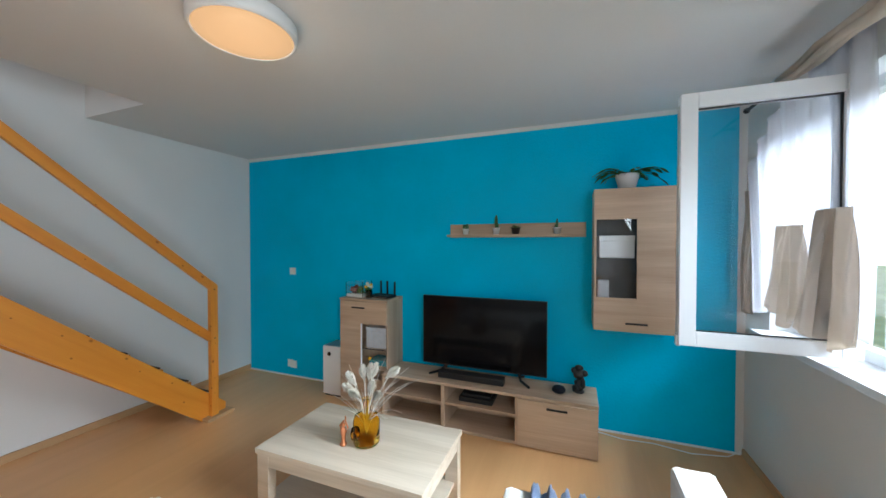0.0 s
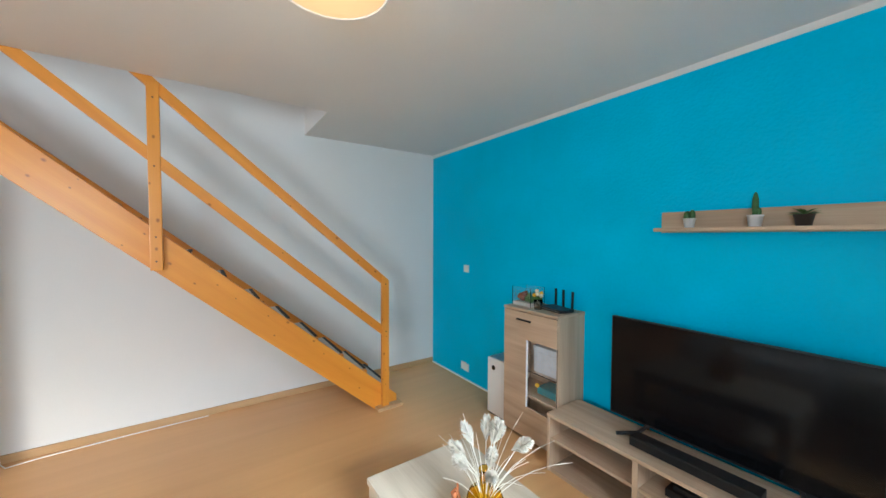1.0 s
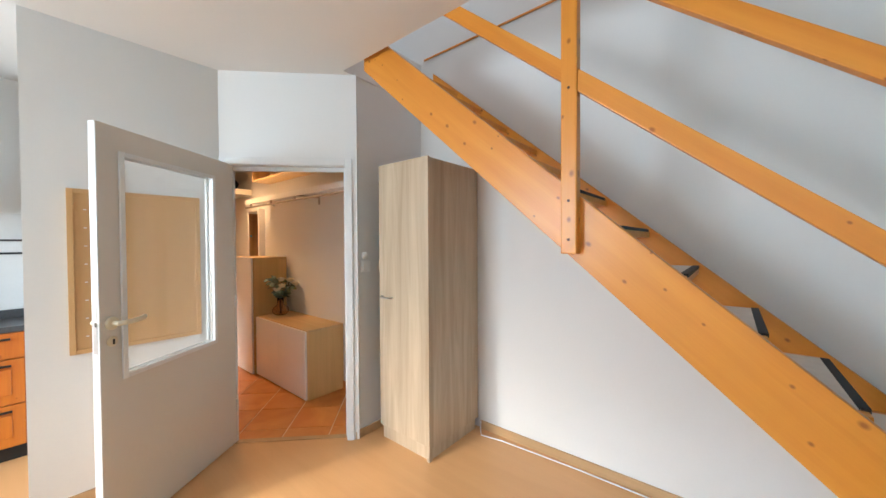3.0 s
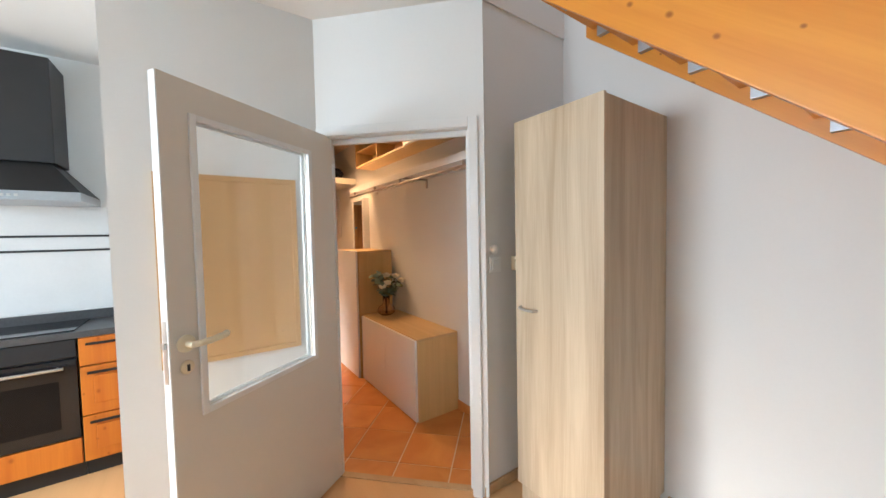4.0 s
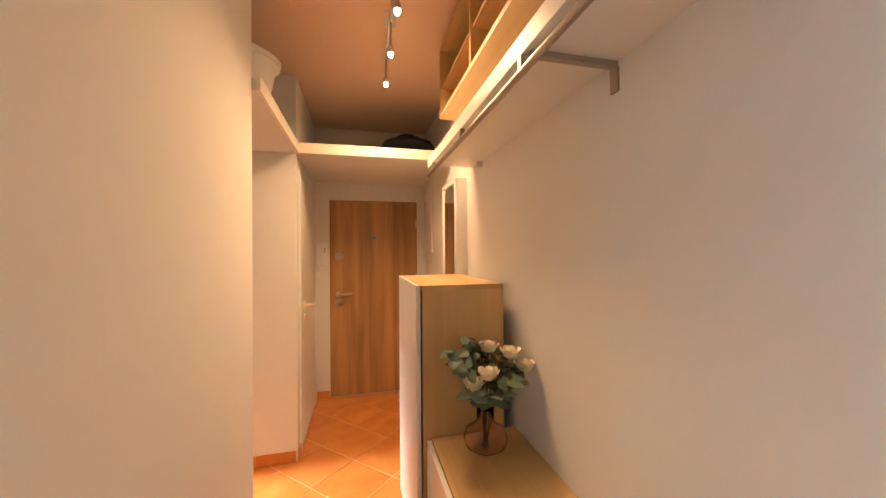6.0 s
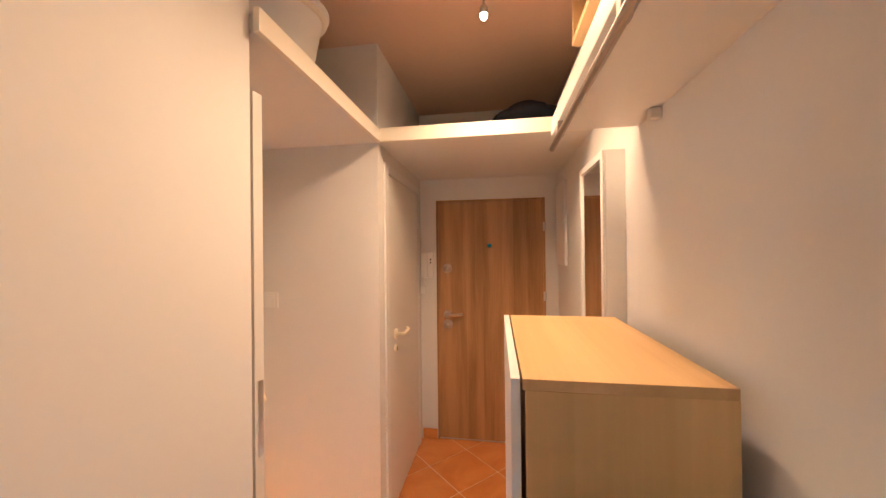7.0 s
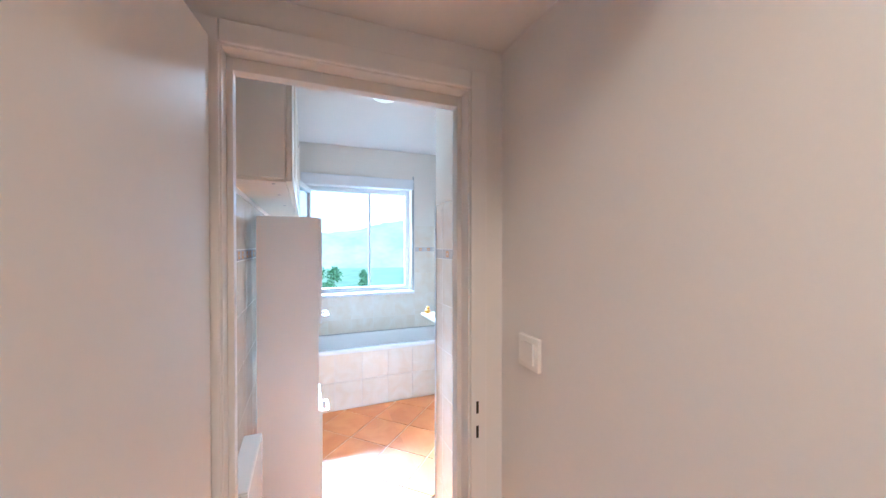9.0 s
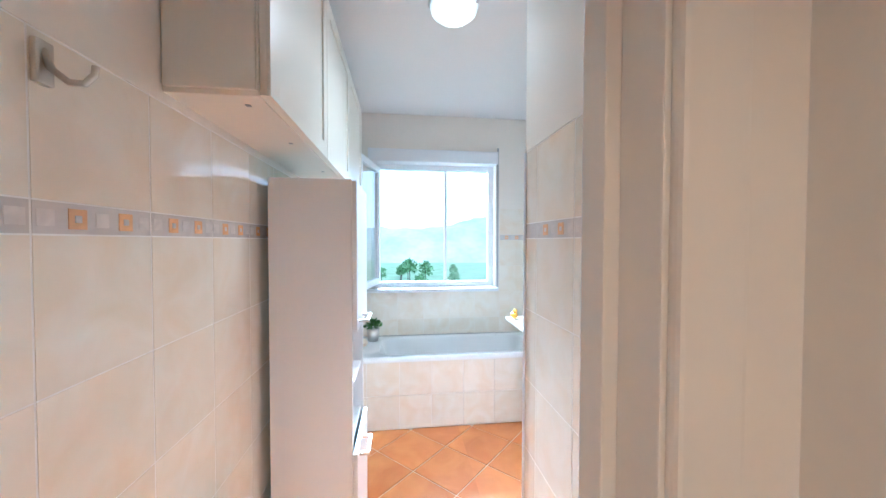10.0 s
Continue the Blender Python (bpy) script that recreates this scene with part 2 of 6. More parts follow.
    l.new(color, p.inputs["Base Color"])
    p.inputs["Roughness"].default_value = rough
    p.inputs["Specular IOR Level"].default_value = spec
    b = n.new("ShaderNodeBump")
    b.inputs["Strength"].default_value, b.inputs["Distance"].default_value = bump, 0.002
    l.new(pores.outputs["Fac"], b.inputs["Height"])
    l.new(b.outputs["Normal"], p.inputs["Normal"])
    return m


def glass(name, tint=(1, 1, 1), rough=0.0, ior=1.45):
    m, n, l, p = nodes_of(name)
    p.inputs["Base Color"].default_value = (*tint, 1)
    p.inputs["Transmission Weight"].default_value = 1.0
    p.inputs["Roughness"].default_value = rough
    p.inputs["IOR"].default_value = ior
    return m


def glow(name, color, strength):
    m, n, l, p = nodes_of(name)
    p.inputs["Base Color"].default_value = (0.8, 0.75, 0.65, 1)
    p.inputs["Emission Color"].default_value = (*color, 1)
    p.inputs["Emission Strength"].default_value = strength
    return m


def marbled(name, a, b, rough=0.12, scale=6.0, per_object=0.05):
    """Glazed tile with cloudy veining."""
    m, n, l, p = nodes_of(name)
    tc = n.new("ShaderNodeTexCoord")
    no = n.new("ShaderNodeTexNoise")
    no.inputs["Scale"].default_value, no.inputs["Detail"].default_value, no.inputs["Distortion"].default_value = scale, 5, 0.8
    oi = n.new("ShaderNodeObjectInfo")
    sh = n.new("ShaderNodeVectorMath")
    sh.operation = "ADD"
    co = n.new("ShaderNodeCombineXYZ")
    ml = n.new("ShaderNodeMath")
    ml.operation = "MULTIPLY"
    ml.inputs[1].default_value = 37.0
    l.new(oi.outputs["Random"], ml.inputs[0])
    l.new(ml.outputs[0], co.inputs[0])
    l.new(ml.outputs[0], co.inputs[2])
    l.new(tc.outputs["Object"], sh.inputs[0])
    l.new(co.outputs[0], sh.inputs[1])
    l.new(sh.outputs["Vector"], no.inputs["Vector"])
    mr = n.new("ShaderNodeMapRange")
    mr.inputs["From Min"].default_value, mr.inputs["From Max"].default_value = 0.35, 0.68
    l.new(no.outputs["Fac"], mr.inputs["Value"])
    mix = n.new("ShaderNodeMix")
    mix.data_type = "RGBA"
    mix.inputs["A"].default_value, mix.inputs["B"].default_value = (*a, 1), (*b, 1)
    l.new(mr.outputs["Result"], mix.inputs["Factor"])
    mo = n.new("ShaderNodeMapRange")
    mo.inputs["To Min"].default_value, mo.inputs["To Max"].default_value = 1 - per_object, 1 + per_object
    l.new(oi.outputs["Random"], mo.inputs["Value"])
    sc = n.new("ShaderNodeVectorMath")
    sc.operation = "SCALE"
    l.new(mix.outputs["Result"], sc.inputs[0])
    l.new(mo.outputs["Result"], sc.inputs["Scale"])
    l.new(sc.outputs["Vector"], p.inputs["Base Color"])
    p.inputs["Roughness"].default_value = rough
    fine = n.new("ShaderNodeTexNoise")
    fine.inputs["Scale"].default_value = 14
    l.new(tc.outputs["Object"], fine.inputs["Vector"])
    b = n.new("ShaderNodeBump")
    b.inputs["Strength"].default_value, b.inputs["Distance"].default_value = 0.06, 0.004
    l.new(fine.outputs["Fac"], b.inputs["Height"])
    l.new(b.outputs["Normal"], p.inputs["Normal"])
    return m


M_WALL = paint("white plaster", (0.74, 0.735, 0.72), 0.85, 0.025, 1.2, 0.07, 70)
M_CEIL = paint("ceiling plaster", (0.74, 0.72, 0.69), 0.9, 0.03, 0.8, 0.08, 80)
M_BATHWALL = paint("cream bathroom plaster", (0.80, 0.755, 0.67), 0.7, 0.025, 1.2, 0.06, 70)
M_BLUE = paint("blue wall paint", (0.003, 0.48, 0.77), 0.6, 0.10, 2.0, 0.8, 60, spec=0.35)
M_LAM = wood("laminate floor", (0.70, 0.40, 0.175), (0.60, 0.325, 0.135), "y", 0.28, 0.7, 0.7, spec=0.5, bump=0.04)
M_OAK = wood("pale sonoma oak", (0.60, 0.445, 0.315), (0.42, 0.295, 0.195), "x", 0.5, 0.8, 1.25)
M_OAK_Z = wood("pale sonoma oak upright", (0.60, 0.445, 0.315), (0.42, 0.295, 0.195), "z", 0.5, 0.8, 1.25)
M_TABLE = wood("whitewashed oak", (0.66, 0.56, 0.44), (0.48, 0.385, 0.28), "x", 0.45, 0.7, 1.25)
M_ASH_Z = wood("light ash veneer upright", (0.70, 0.47, 0.21), (0.53, 0.34, 0.13), "z", 0.45, 0.5, 1.2, staves=0.085)
M_ASH = wood("light ash veneer", (0.66, 0.45, 0.21), (0.48, 0.31, 0.13), "y", 0.42, 0.5, 1.2, staves=0.085)
M_PINE = wood("varnished pine", (0.75, 0.315, 0.037), (0.61, 0.205, 0.018), "y", 0.36, 0.8, 0.9, knots=0.85, spec=0.5, bump=0.06)
M_PINE_SLOPE = wood("varnished pine on the slope", (0.75, 0.315, 0.037), (0.61, 0.205, 0.018), "y", 0.36, 0.8, 0.9, knots=0.85, spec=0.5, bump=0.06, tilt=41)
M_PINE_Z = wood("varnished pine upright", (0.75, 0.315, 0.037), (0.61, 0.205, 0.018), "z", 0.36, 0.8, 0.9, knots=0.85, spec=0.5, bump=0.06)
M_SKIRT = wood("light skirting wood", (0.55, 0.36, 0.19), (0.43, 0.26, 0.12), "y", 0.45, 1.0, 0.8)
M_DOORWOOD = wood("walnut security door foil", (0.52, 0.30, 0.13), (0.27, 0.14, 0.054), "z", 0.42, 0.8, 1.9, staves=0.06)
M_KITWOOD = wood("orange kitchen pine", (0.60, 0.19, 0.02), (0.42, 0.10, 0.01), "z", 0.35, 0.9, 0.9, knots=0.5)
M_CORK = wood("pale wooden board", (0.62, 0.385, 0.17), (0.53, 0.31, 0.125), "z", 0.55, 0.8, 0.7)
M_DOORWHITE = paint("white door paint", (0.72, 0.70, 0.66), 0.38, 0.02, 2.5, 0.04, 40)
M_DOORBEIGE = paint("cream door paint", (0.66, 0.62, 0.56), 0.4, 0.02, 2.5, 0.04, 40)
M_FRAME = paint("white steel frame paint", (0.74, 0.74, 0.73), 0.35, 0.02, 4, 0.03, 30)
M_PVC = paint("white window plastic", (0.82, 0.83, 0.85), 0.28, 0.015, 4)
M_WHITE = paint("white melamine", (0.78, 0.775, 0.765), 0.32, 0.015, 2.5)
M_CREAM = paint("cream lacquer", (0.81, 0.765, 0.665), 0.35, 0.015, 2.5)
M_CREAMPLASTIC = paint("ivory plastic", (0.74, 0.66, 0.48), 0.3, 0.02, 8)
M_SWITCH = paint("white switch plastic", (0.82, 0.82, 0.80), 0.3, 0.01, 8)
M_BLACK = paint("matt black plastic", (0.012, 0.012, 0.013), 0.45, 0.1, 12, 0.1, 300)
M_BLACKMETAL = paint("black bar metal", (0.02, 0.02, 0.022), 0.38, 0.08, 12, metal=0.4)
M_SCREEN = paint("dark screen", (0.005, 0.005, 0.006), 0.12, 0.05, 2, spec=0.2)
M_BLACKGLASS = paint("black glass", (0.01, 0.01, 0.012), 0.06, 0.05, 2)
M_STEEL = paint("brushed steel", (0.62, 0.60, 0.57), 0.3, 0.05, 20, metal=1.0)
M_ALU = paint("grey galvanised steel", (0.42, 0.44, 0.46), 0.42, 0.08, 14, metal=0.8)
M_ROD = paint("warm grey steel rod", (0.40, 0.36, 0.33), 0.35, 0.05, 14, metal=0.8)
M_NICKEL = paint("satin nickel", (0.55, 0.48, 0.40), 0.3, 0.05, 20, metal=1.0)
M_MIRROR = paint("mirror silver", (0.92, 0.92, 0.92), 0.02, 0.0, 1, metal=1.0)
M_GLASS = glass("clear glass")
M_FROST = glass("ribbed frosted glass", (0.95, 0.95, 0.94), 0.07)
M_AMBER = glass("amber bottle glass", (0.93, 0.66, 0.13), 0.02, 1.12)
M_ROSEGLASS = glass("smoky rose glass", (0.97, 0.87, 0.80), 0.02, 1.25)
M_FABRIC = paint("white woven upholstery", (0.66, 0.64, 0.60), 0.9, 0.06, 5, 0.5, 260, sheen=0.3)
M_KNIT = paint("grey-blue knitted wool", (0.16, 0.21, 0.33), 0.95, 0.15, 25, 0.6, 220, sheen=0.4)


def cloth(name, color, see_through, shine_through):
    """Thin cloth: part of the light passes, part glows through."""
    m, n, l, p = nodes_of(name)
    tc = n.new("ShaderNodeTexCoord")
    no = n.new("ShaderNodeTexNoise")
    no.inputs["Scale"].default_value, no.inputs["Detail"].default_value = 7, 4
    l.new(tc.outputs["Object"], no.inputs["Vector"])
    mr = n.new("ShaderNodeMapRange")
    mr.inputs["To Min"].default_value, mr.inputs["To Max"].default_value = 0.88, 1.08
    l.new(no.outputs["Fac"], mr.inputs["Value"])
    sc = n.new("ShaderNodeVectorMath")
    sc.operation = "SCALE"
    sc.inputs[0].default_value = color
    l.new(mr.outputs["Result"], sc.inputs["Scale"])
    l.new(sc.outputs["Vector"], p.inputs["Base Color"])
    p.inputs["Roughness"].default_value = 0.9
    tl = n.new("ShaderNodeBsdfTranslucent")
    l.new(sc.outputs["Vector"], tl.inputs["Color"])
    tr = n.new("ShaderNodeBsdfTransparent")
    m1, m2 = n.new("ShaderNodeMixShader"), n.new("ShaderNodeMixShader")
    m1.inputs["Fac"].default_value, m2.inputs["Fac"].default_value = shine_through, see_through
    l.new(p.outputs[0], m1.inputs[1])
    l.new(tl.outputs[0], m1.inputs[2])
    l.new(m1.outputs[0], m2.inputs[1])
    l.new(tr.outputs[0], m2.inputs[2])
    l.new(m2.outputs[0], n["Material Output"].inputs["Surface"])
    return m


M_SHEER = cloth("white sheer curtain", (0.82, 0.82, 0.87), 0.14, 0.35)
M_LINEN = cloth("beige linen curtain", (0.70, 0.61, 0.51), 0.02, 0.3)
M_GREEN = paint("dark green leaf", (0.035, 0.10, 0.02), 0.45, 0.35, 30)
M_GREEN2 = paint("fresh green leaf", (0.07, 0.17, 0.03), 0.45, 0.35, 30)
M_EUCA = paint("eucalyptus leaf", (0.095, 0.145, 0.10), 0.6, 0.3, 25)
M_EUCA2 = paint("young eucalyptus leaf", (0.24, 0.25, 0.09), 0.6, 0.3, 25)
M_PETAL = paint("cream petal", (0.84, 0.75, 0.56), 0.6, 0.06, 30)
M_DRIED = paint("dried white grass", (0.80, 0.75, 0.66), 0.9, 0.08, 40, 0.4, 120)
M_STEM = paint("brown stem", (0.10, 0.05, 0.025), 0.7, 0.2, 40)
M_SOIL = paint("dark soil", (0.03, 0.02, 0.014), 0.95, 0.3, 60, 0.6, 90)
M_POT = paint("white glazed pot", (0.78, 0.77, 0.75), 0.3, 0.03, 10)
M_DARKPOT = paint("dark brown pot", (0.04, 0.028, 0.022), 0.5, 0.1, 10)
M_COPPER = paint("copper figure", (0.58, 0.22, 0.10), 0.35, 0.1, 20, metal=0.7)
M_WORKTOP = paint("dark grey worktop", (0.055, 0.055, 0.058), 0.35, 0.2, 60)
M_SPLASH = paint("white splashback", (0.62, 0.62, 0.61), 0.4, 0.06, 3)
M_MAT = paint("grey stair mat", (0.60, 0.54, 0.47), 0.95, 0.1, 14, 0.5, 200)
M_STRIP = paint("black rubber strip", (0.012, 0.012, 0.013), 0.7, 0.1, 30)
M_TERRA = marbled("terracotta floor tile", (0.55, 0.18, 0.032), (0.66, 0.27, 0.066), 0.3, 4.0, 0.07)
M_GROUT = paint("light grout", (0.76, 0.62, 0.47), 0.9, 0.12, 8, 0.3, 90)
M_TILE = marbled("cream wall tile", (0.79, 0.705, 0.56), (0.84, 0.80, 0.70), 0.09, 7.0, 0.03)
M_TILEGROUT = paint("white wall grout", (0.86, 0.84, 0.80), 0.85, 0.05, 8)
M_BORDER = marbled("border tile", (0.55, 0.52, 0.50), (0.66, 0.62, 0.57), 0.16, 16.0, 0.05)
M_RELIEF = marbled("pale border relief", (0.62, 0.59, 0.56), (0.74, 0.70, 0.65), 0.18, 30.0, 0.04)
M_FLOWER = paint("orange border motif", (0.72, 0.42, 0.20), 0.25, 0.15, 40)
M_ENAMEL = paint("white bath enamel", (0.84, 0.83, 0.81), 0.1, 0.01, 2)
M_YELLOW = paint("yellow rubber", (0.85, 0.50, 0.02), 0.4, 0.03, 10)
M_BAG = paint("black nylon bag", (0.010, 0.012, 0.020), 0.75, 0.3, 12, 0.4, 60, spec=0.2)
M_PEEP = paint("turquoise sticker", (0.01, 0.36, 0.55), 0.3, 0.02, 10)
M_GRAVEL = paint("pale tank gravel", (0.55, 0.52, 0.46), 0.9, 0.3, 80, 0.8, 120)
M_REDROCK = paint("red-brown tank rock", (0.16, 0.04, 0.025), 0.7, 0.4, 30)
M_BASKET = paint("light grey woven box", (0.50, 0.51, 0.53), 0.8, 0.12, 20, 0.6, 140)
M_TEAL = paint("teal cloth", (0.02, 0.22, 0.26), 0.8, 0.1, 20)
# haze is put into the hill's pale colour and its slight glow
M_HILL_HAZED = paint("wooded hill", (0.40, 0.44, 0.34), 0.9, 0.5, 0.03, 0, 0.16)
M_HILL_HAZED.node_tree.nodes["Principled BSDF"].inputs["Emission Color"].default_value = (0.95, 0.95, 0.86, 1)
M_HILL_HAZED.node_tree.nodes["Principled BSDF"].inputs["Emission Strength"].default_value = 0.22
M_TREE = paint("tree foliage", (0.22, 0.34, 0.14), 0.8, 0.5, 1.5)
M_BARK = paint("tree bark", (0.09, 0.06, 0.04), 0.9, 0.3, 6)
M_GRASS = paint("meadow grass", (0.36, 0.46, 0.24), 0.95, 0.3, 0.15, 0, 3)
M_LAMPSHADE = glow("warm lamp diffuser", (1.0, 0.55, 0.24), 1.0)
M_LAMPSHADE.node_tree.nodes["Principled BSDF"].inputs["Base Color"].default_value = (0.25, 0.17, 0.10, 1)
M_BULB = glow("warm spot bulb", (1.0, 0.72, 0.38), 25.0)
M_CLOUD = paint("white overcast cloud", (0.8, 0.8, 0.8), 1.0, 0.06, 0.004, 0, 0.02)
M_CLOUD.node_tree.nodes["Principled BSDF"].inputs["Emission Color"].default_value = (1.0, 0.95, 0.86, 1)
M_CLOUD.node_tree.nodes["Principled BSDF"].inputs["Emission Strength"].default_value = 1.0
M_OPAL = glow("lit opal glass lamp", (1.0, 0.90, 0.74), 0.75)


# ---------------------------------------------------------------- the shell

def wall(name, p0, p1, material, thick=0.1, z0=0.0, z1=CEIL, holes=(), label="", start=0.0, end=0.0):
    """A wall with its room side to the left of the way from p0 to p1; holes are (from, to, low, high) along it."""
    p0, p1 = Vector(p0), Vector(p1)
    way = (p1 - p0).normalized()
    out = Vector((way.y, -way.x))
    length = (p1 - p0).length
    bm = bmesh.new()

    def piece(a, b, lo, hi):
        if b - a > 1e-4 and hi - lo > 1e-4:
            q = [p0 + way * a, p0 + way * b, p0 + way * b + out * thick, p0 + way * a + out * thick]
            prism([(v.x, v.y) for v in q], lo, hi, bm)

    at = -start
    for a, b, lo, hi in sorted(holes):
        piece(at, a, z0, z1)
        piece(a, b, z0, lo)
        piece(a, b, hi, z1)
        at = b
    piece(at, length + end, z0, z1)
    ob = single(name, bm, material, label or "smooth white plastered room wall", "wall", kind="structure")
    return ob


wall_west = wall("wall_west", (-3.0, 3.7), (-3.0, -0.55), M_WALL, 0.15, start=0.15, end=0.1, label="white plastered wall behind the pine staircase")
wall_north = wall("wall_north", (2.02, 3.7), (-3.0, 3.7), M_WALL, 0.15, start=0.15, label="living room wall painted bright blue with white edges")
part("blue_paint", box(-2.985, 1.967, 3.696, 3.7, 0.012, 2.594), M_BLUE, wall_north, "bright turquoise-blue painted field")
WIN_Y0, WIN_Y1, WIN_Z0, WIN_Z1 = 1.22, 3.36, 1.02, 2.36
# the first hole is an unseen opening made for the fill lamp
wall_east = wall("wall_east", (2.02, -2.5), (2.02, 3.7), M_WALL, 0.3, holes=[(0.9, 2.4, 1.02, 2.36), (WIN_Y0 + 2.5, WIN_Y1 + 2.5, WIN_Z0, WIN_Z1)], end=0.1, start=0.1, label="white plastered wall with the open window")
wall_switch = wall("wall_switch", (-3.0, -0.55), (-2.28, -0.55), M_WALL, 0.1, label="short white wall with light switches")
wall_door = wall("wall_diagonal", (-2.28, -0.545), (-1.637, -1.192), M_WALL, 0.07, holes=[(0.050, 0.866, 0.0, 1.99)], start=0.03, end=0.02, label="white diagonal wall with the hall doorway")
wall_board = wall("wall_board", (-1.637, -1.192), (-0.757, -1.21), M_WALL, 0.1, label="white wall with a wooden board")
wall_return = wall("wall_return", (-0.757, -1.21), (-0.757, -2.5), M_WALL, 0.1, start=0.0, label="white wall end beside the kitchen")
wall_kitchen = wall("wall_kitchen", (-0.855, -2.5), (2.02, -2.5), M_WALL, 0.09, label="white kitchen back wall")
hall_west = wall("wall_hall_west", (-2.755, -0.645), (-2.755, -4.54), M_WALL, 0.15, end=0.1, label="long white hall wall behind the shoe cabinets")
hall_east = wall("wall_hall_east", (-1.655, -2.587), (-1.655, -1.2), M_WALL, 0.1, label="white hall wall lit warm by the spots")
alcove_north = wall("wall_alcove_north", (-0.90, -2.587), (-1.557, -2.587), M_WALL, 0.1, label="white alcove wall behind the open door")
bath_door_wall = wall("wall_bathroom_door", (-0.90, -3.80), (-0.90, -2.587), M_WALL, 0.08, holes=[(0.368, 1.0, 0.0, 1.99)], end=0.1, label="white wall with the bathroom doorway")
alcove_south = wall("wall_alcove_south", (-1.57, -3.53), (-0.90, -3.53), M_WALL, 0.1, label="plain white alcove wall")
wc_wall = wall("wall_toilet", (-1.67, -4.54), (-1.67, -3.53), M_WALL, 0.1, holes=[(0.12, 0.87, 0.0, 1.97)], label="white wall with the toilet door")
entry_wall = wall("wall_entry", (-2.755, -4.54), (-1.57, -4.54), M_WALL, 0.2, holes=[(0.099, 0.948, 0.0, 1.922)], label="white wall with the entry door")
bath_north = wall("wall_bathroom_north", (2.18, -2.702), (-0.82, -2.702), M_TILEGROUT, 0.09, label="bathroom wall tiled in cream below white plaster")
bath_side = wall("wall_bathroom_side", (-0.82, -3.692), (0.085, -3.692), M_TILEGROUT, 0.1, label="bathroom partition tiled in glossy cream")
bath_inner = wall("wall_bathroom_inner", (0.185, -3.792), (0.185, -4.72), M_WALL, 0.1, start=0.0, label="plain bathroom wall")
bath_south = wall("wall_bathroom_south", (0.085, -4.72), (2.18, -4.72), M_WALL, 0.1, label="plain white bathroom end wall")
BW_Y0, BW_Y1, BW_Z0, BW_Z1 = -4.165, -2.965, 1.0, 2.29
bath_window_wall = wall("wall_bathroom_window", (2.18, -4.72), (2.18, -2.702), M_BATHWALL, 0.22, holes=[(BW_Y0 + 4.72, BW_Y1 + 4.72, BW_Z0, BW_Z1)], start=0.1, end=0.1, label="bathroom wall with the bright window")

OP_X, OP_Y0, OP_Y1 = -2.205, -0.54, 2.15
ceiling = bmesh.new()
box(-3.15, 2.32, OP_Y1, 3.85, CEIL, 2.98, bm=ceiling)
box(OP_X, 2.32, OP_Y0, OP_Y1, CEIL, 2.98, bm=ceiling)
box(-3.15, 2.45, -4.85, OP_Y0, CEIL, 2.98, bm=ceiling)
single("ceiling", ceiling, M_CEIL, "flat white plastered ceiling with a stair opening", "ceiling", kind="structure")

# thin apricot-coloured slab under the hall part of the ceiling
M_HALLCEIL = paint("apricot hall ceiling", (0.70, 0.49, 0.36), 0.9, 0.03, 0.8, 0.08, 80)
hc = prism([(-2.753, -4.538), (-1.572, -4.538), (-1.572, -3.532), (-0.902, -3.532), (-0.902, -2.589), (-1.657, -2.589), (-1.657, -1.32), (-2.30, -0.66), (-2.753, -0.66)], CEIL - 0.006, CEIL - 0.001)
single("ceiling_hall", hc, M_HALLCEIL, "hall ceiling in a warm apricot brown", "ceiling", kind="structure")

# the stairwell above the ceiling, with an unseen roof opening added to let light in
wall("wall_stairwell_west", (-3.0, OP_Y1), (-3.0, -1.6), M_WALL, 0.15, z0=CEIL, z1=4.9, label="white wall of the upper stairwell")
wall("wall_stairwell_north", (-1.0, OP_Y1), (-3.0, OP_Y1), M_WALL, 0.1, z0=2.98, z1=4.9, label="white wall of the upper stairwell")
wall("wall_stairwell_east", (-1.0, -1.6), (-1.0, OP_Y1), M_WALL, 0.1, z0=2.98, z1=4.9, label="white wall of the upper landing")
wall("wall_stairwell_south", (-3.0, -1.6), (-1.0, -1.6), M_WALL, 0.1, z0=2.98, z1=4.9, label="white wall of the upper landing")
roof = bmesh.new()
box(-3.1, -0.9, -1.7, -0.6, 4.9, 5.0, bm=roof)
box(-3.1, -0.9, 1.2, 2.3, 4.9, 5.0, bm=roof)
box(-3.1, -2.6, -0.6, 1.2, 4.9, 5.0, bm=roof)
box(-1.6, -0.9, -0.6, 1.2, 4.9, 5.0, bm=roof)
single("ceiling_upper", roof, M_CEIL, "white upper ceiling with an opening added for light", "ceiling", kind="structure")
single("trim_stairwell", box(-3.0, -2.992, -0.5, 2.05, 3.0, 3.013), M_PINE, "thin brown wooden trim along the stairwell wall", "trim", kind="structure")
single("trim_opening", box(-2.95, OP_X - 0.002, 2.06, 2.146, 2.985, 3.10), M_PINE, "pine beam at the head of the stair opening", "trim", kind="structure")

# floors
single("floor_slab", box(-3.15, 2.4, -4.85, 3.85, -0.2, -0.014), M_GROUT, "light grout bed under the floor tiles", "floor", kind="structure")
DIAG0, DIAG1 = Vector((-2.28, -0.545)), Vector((-1.637, -1.192))
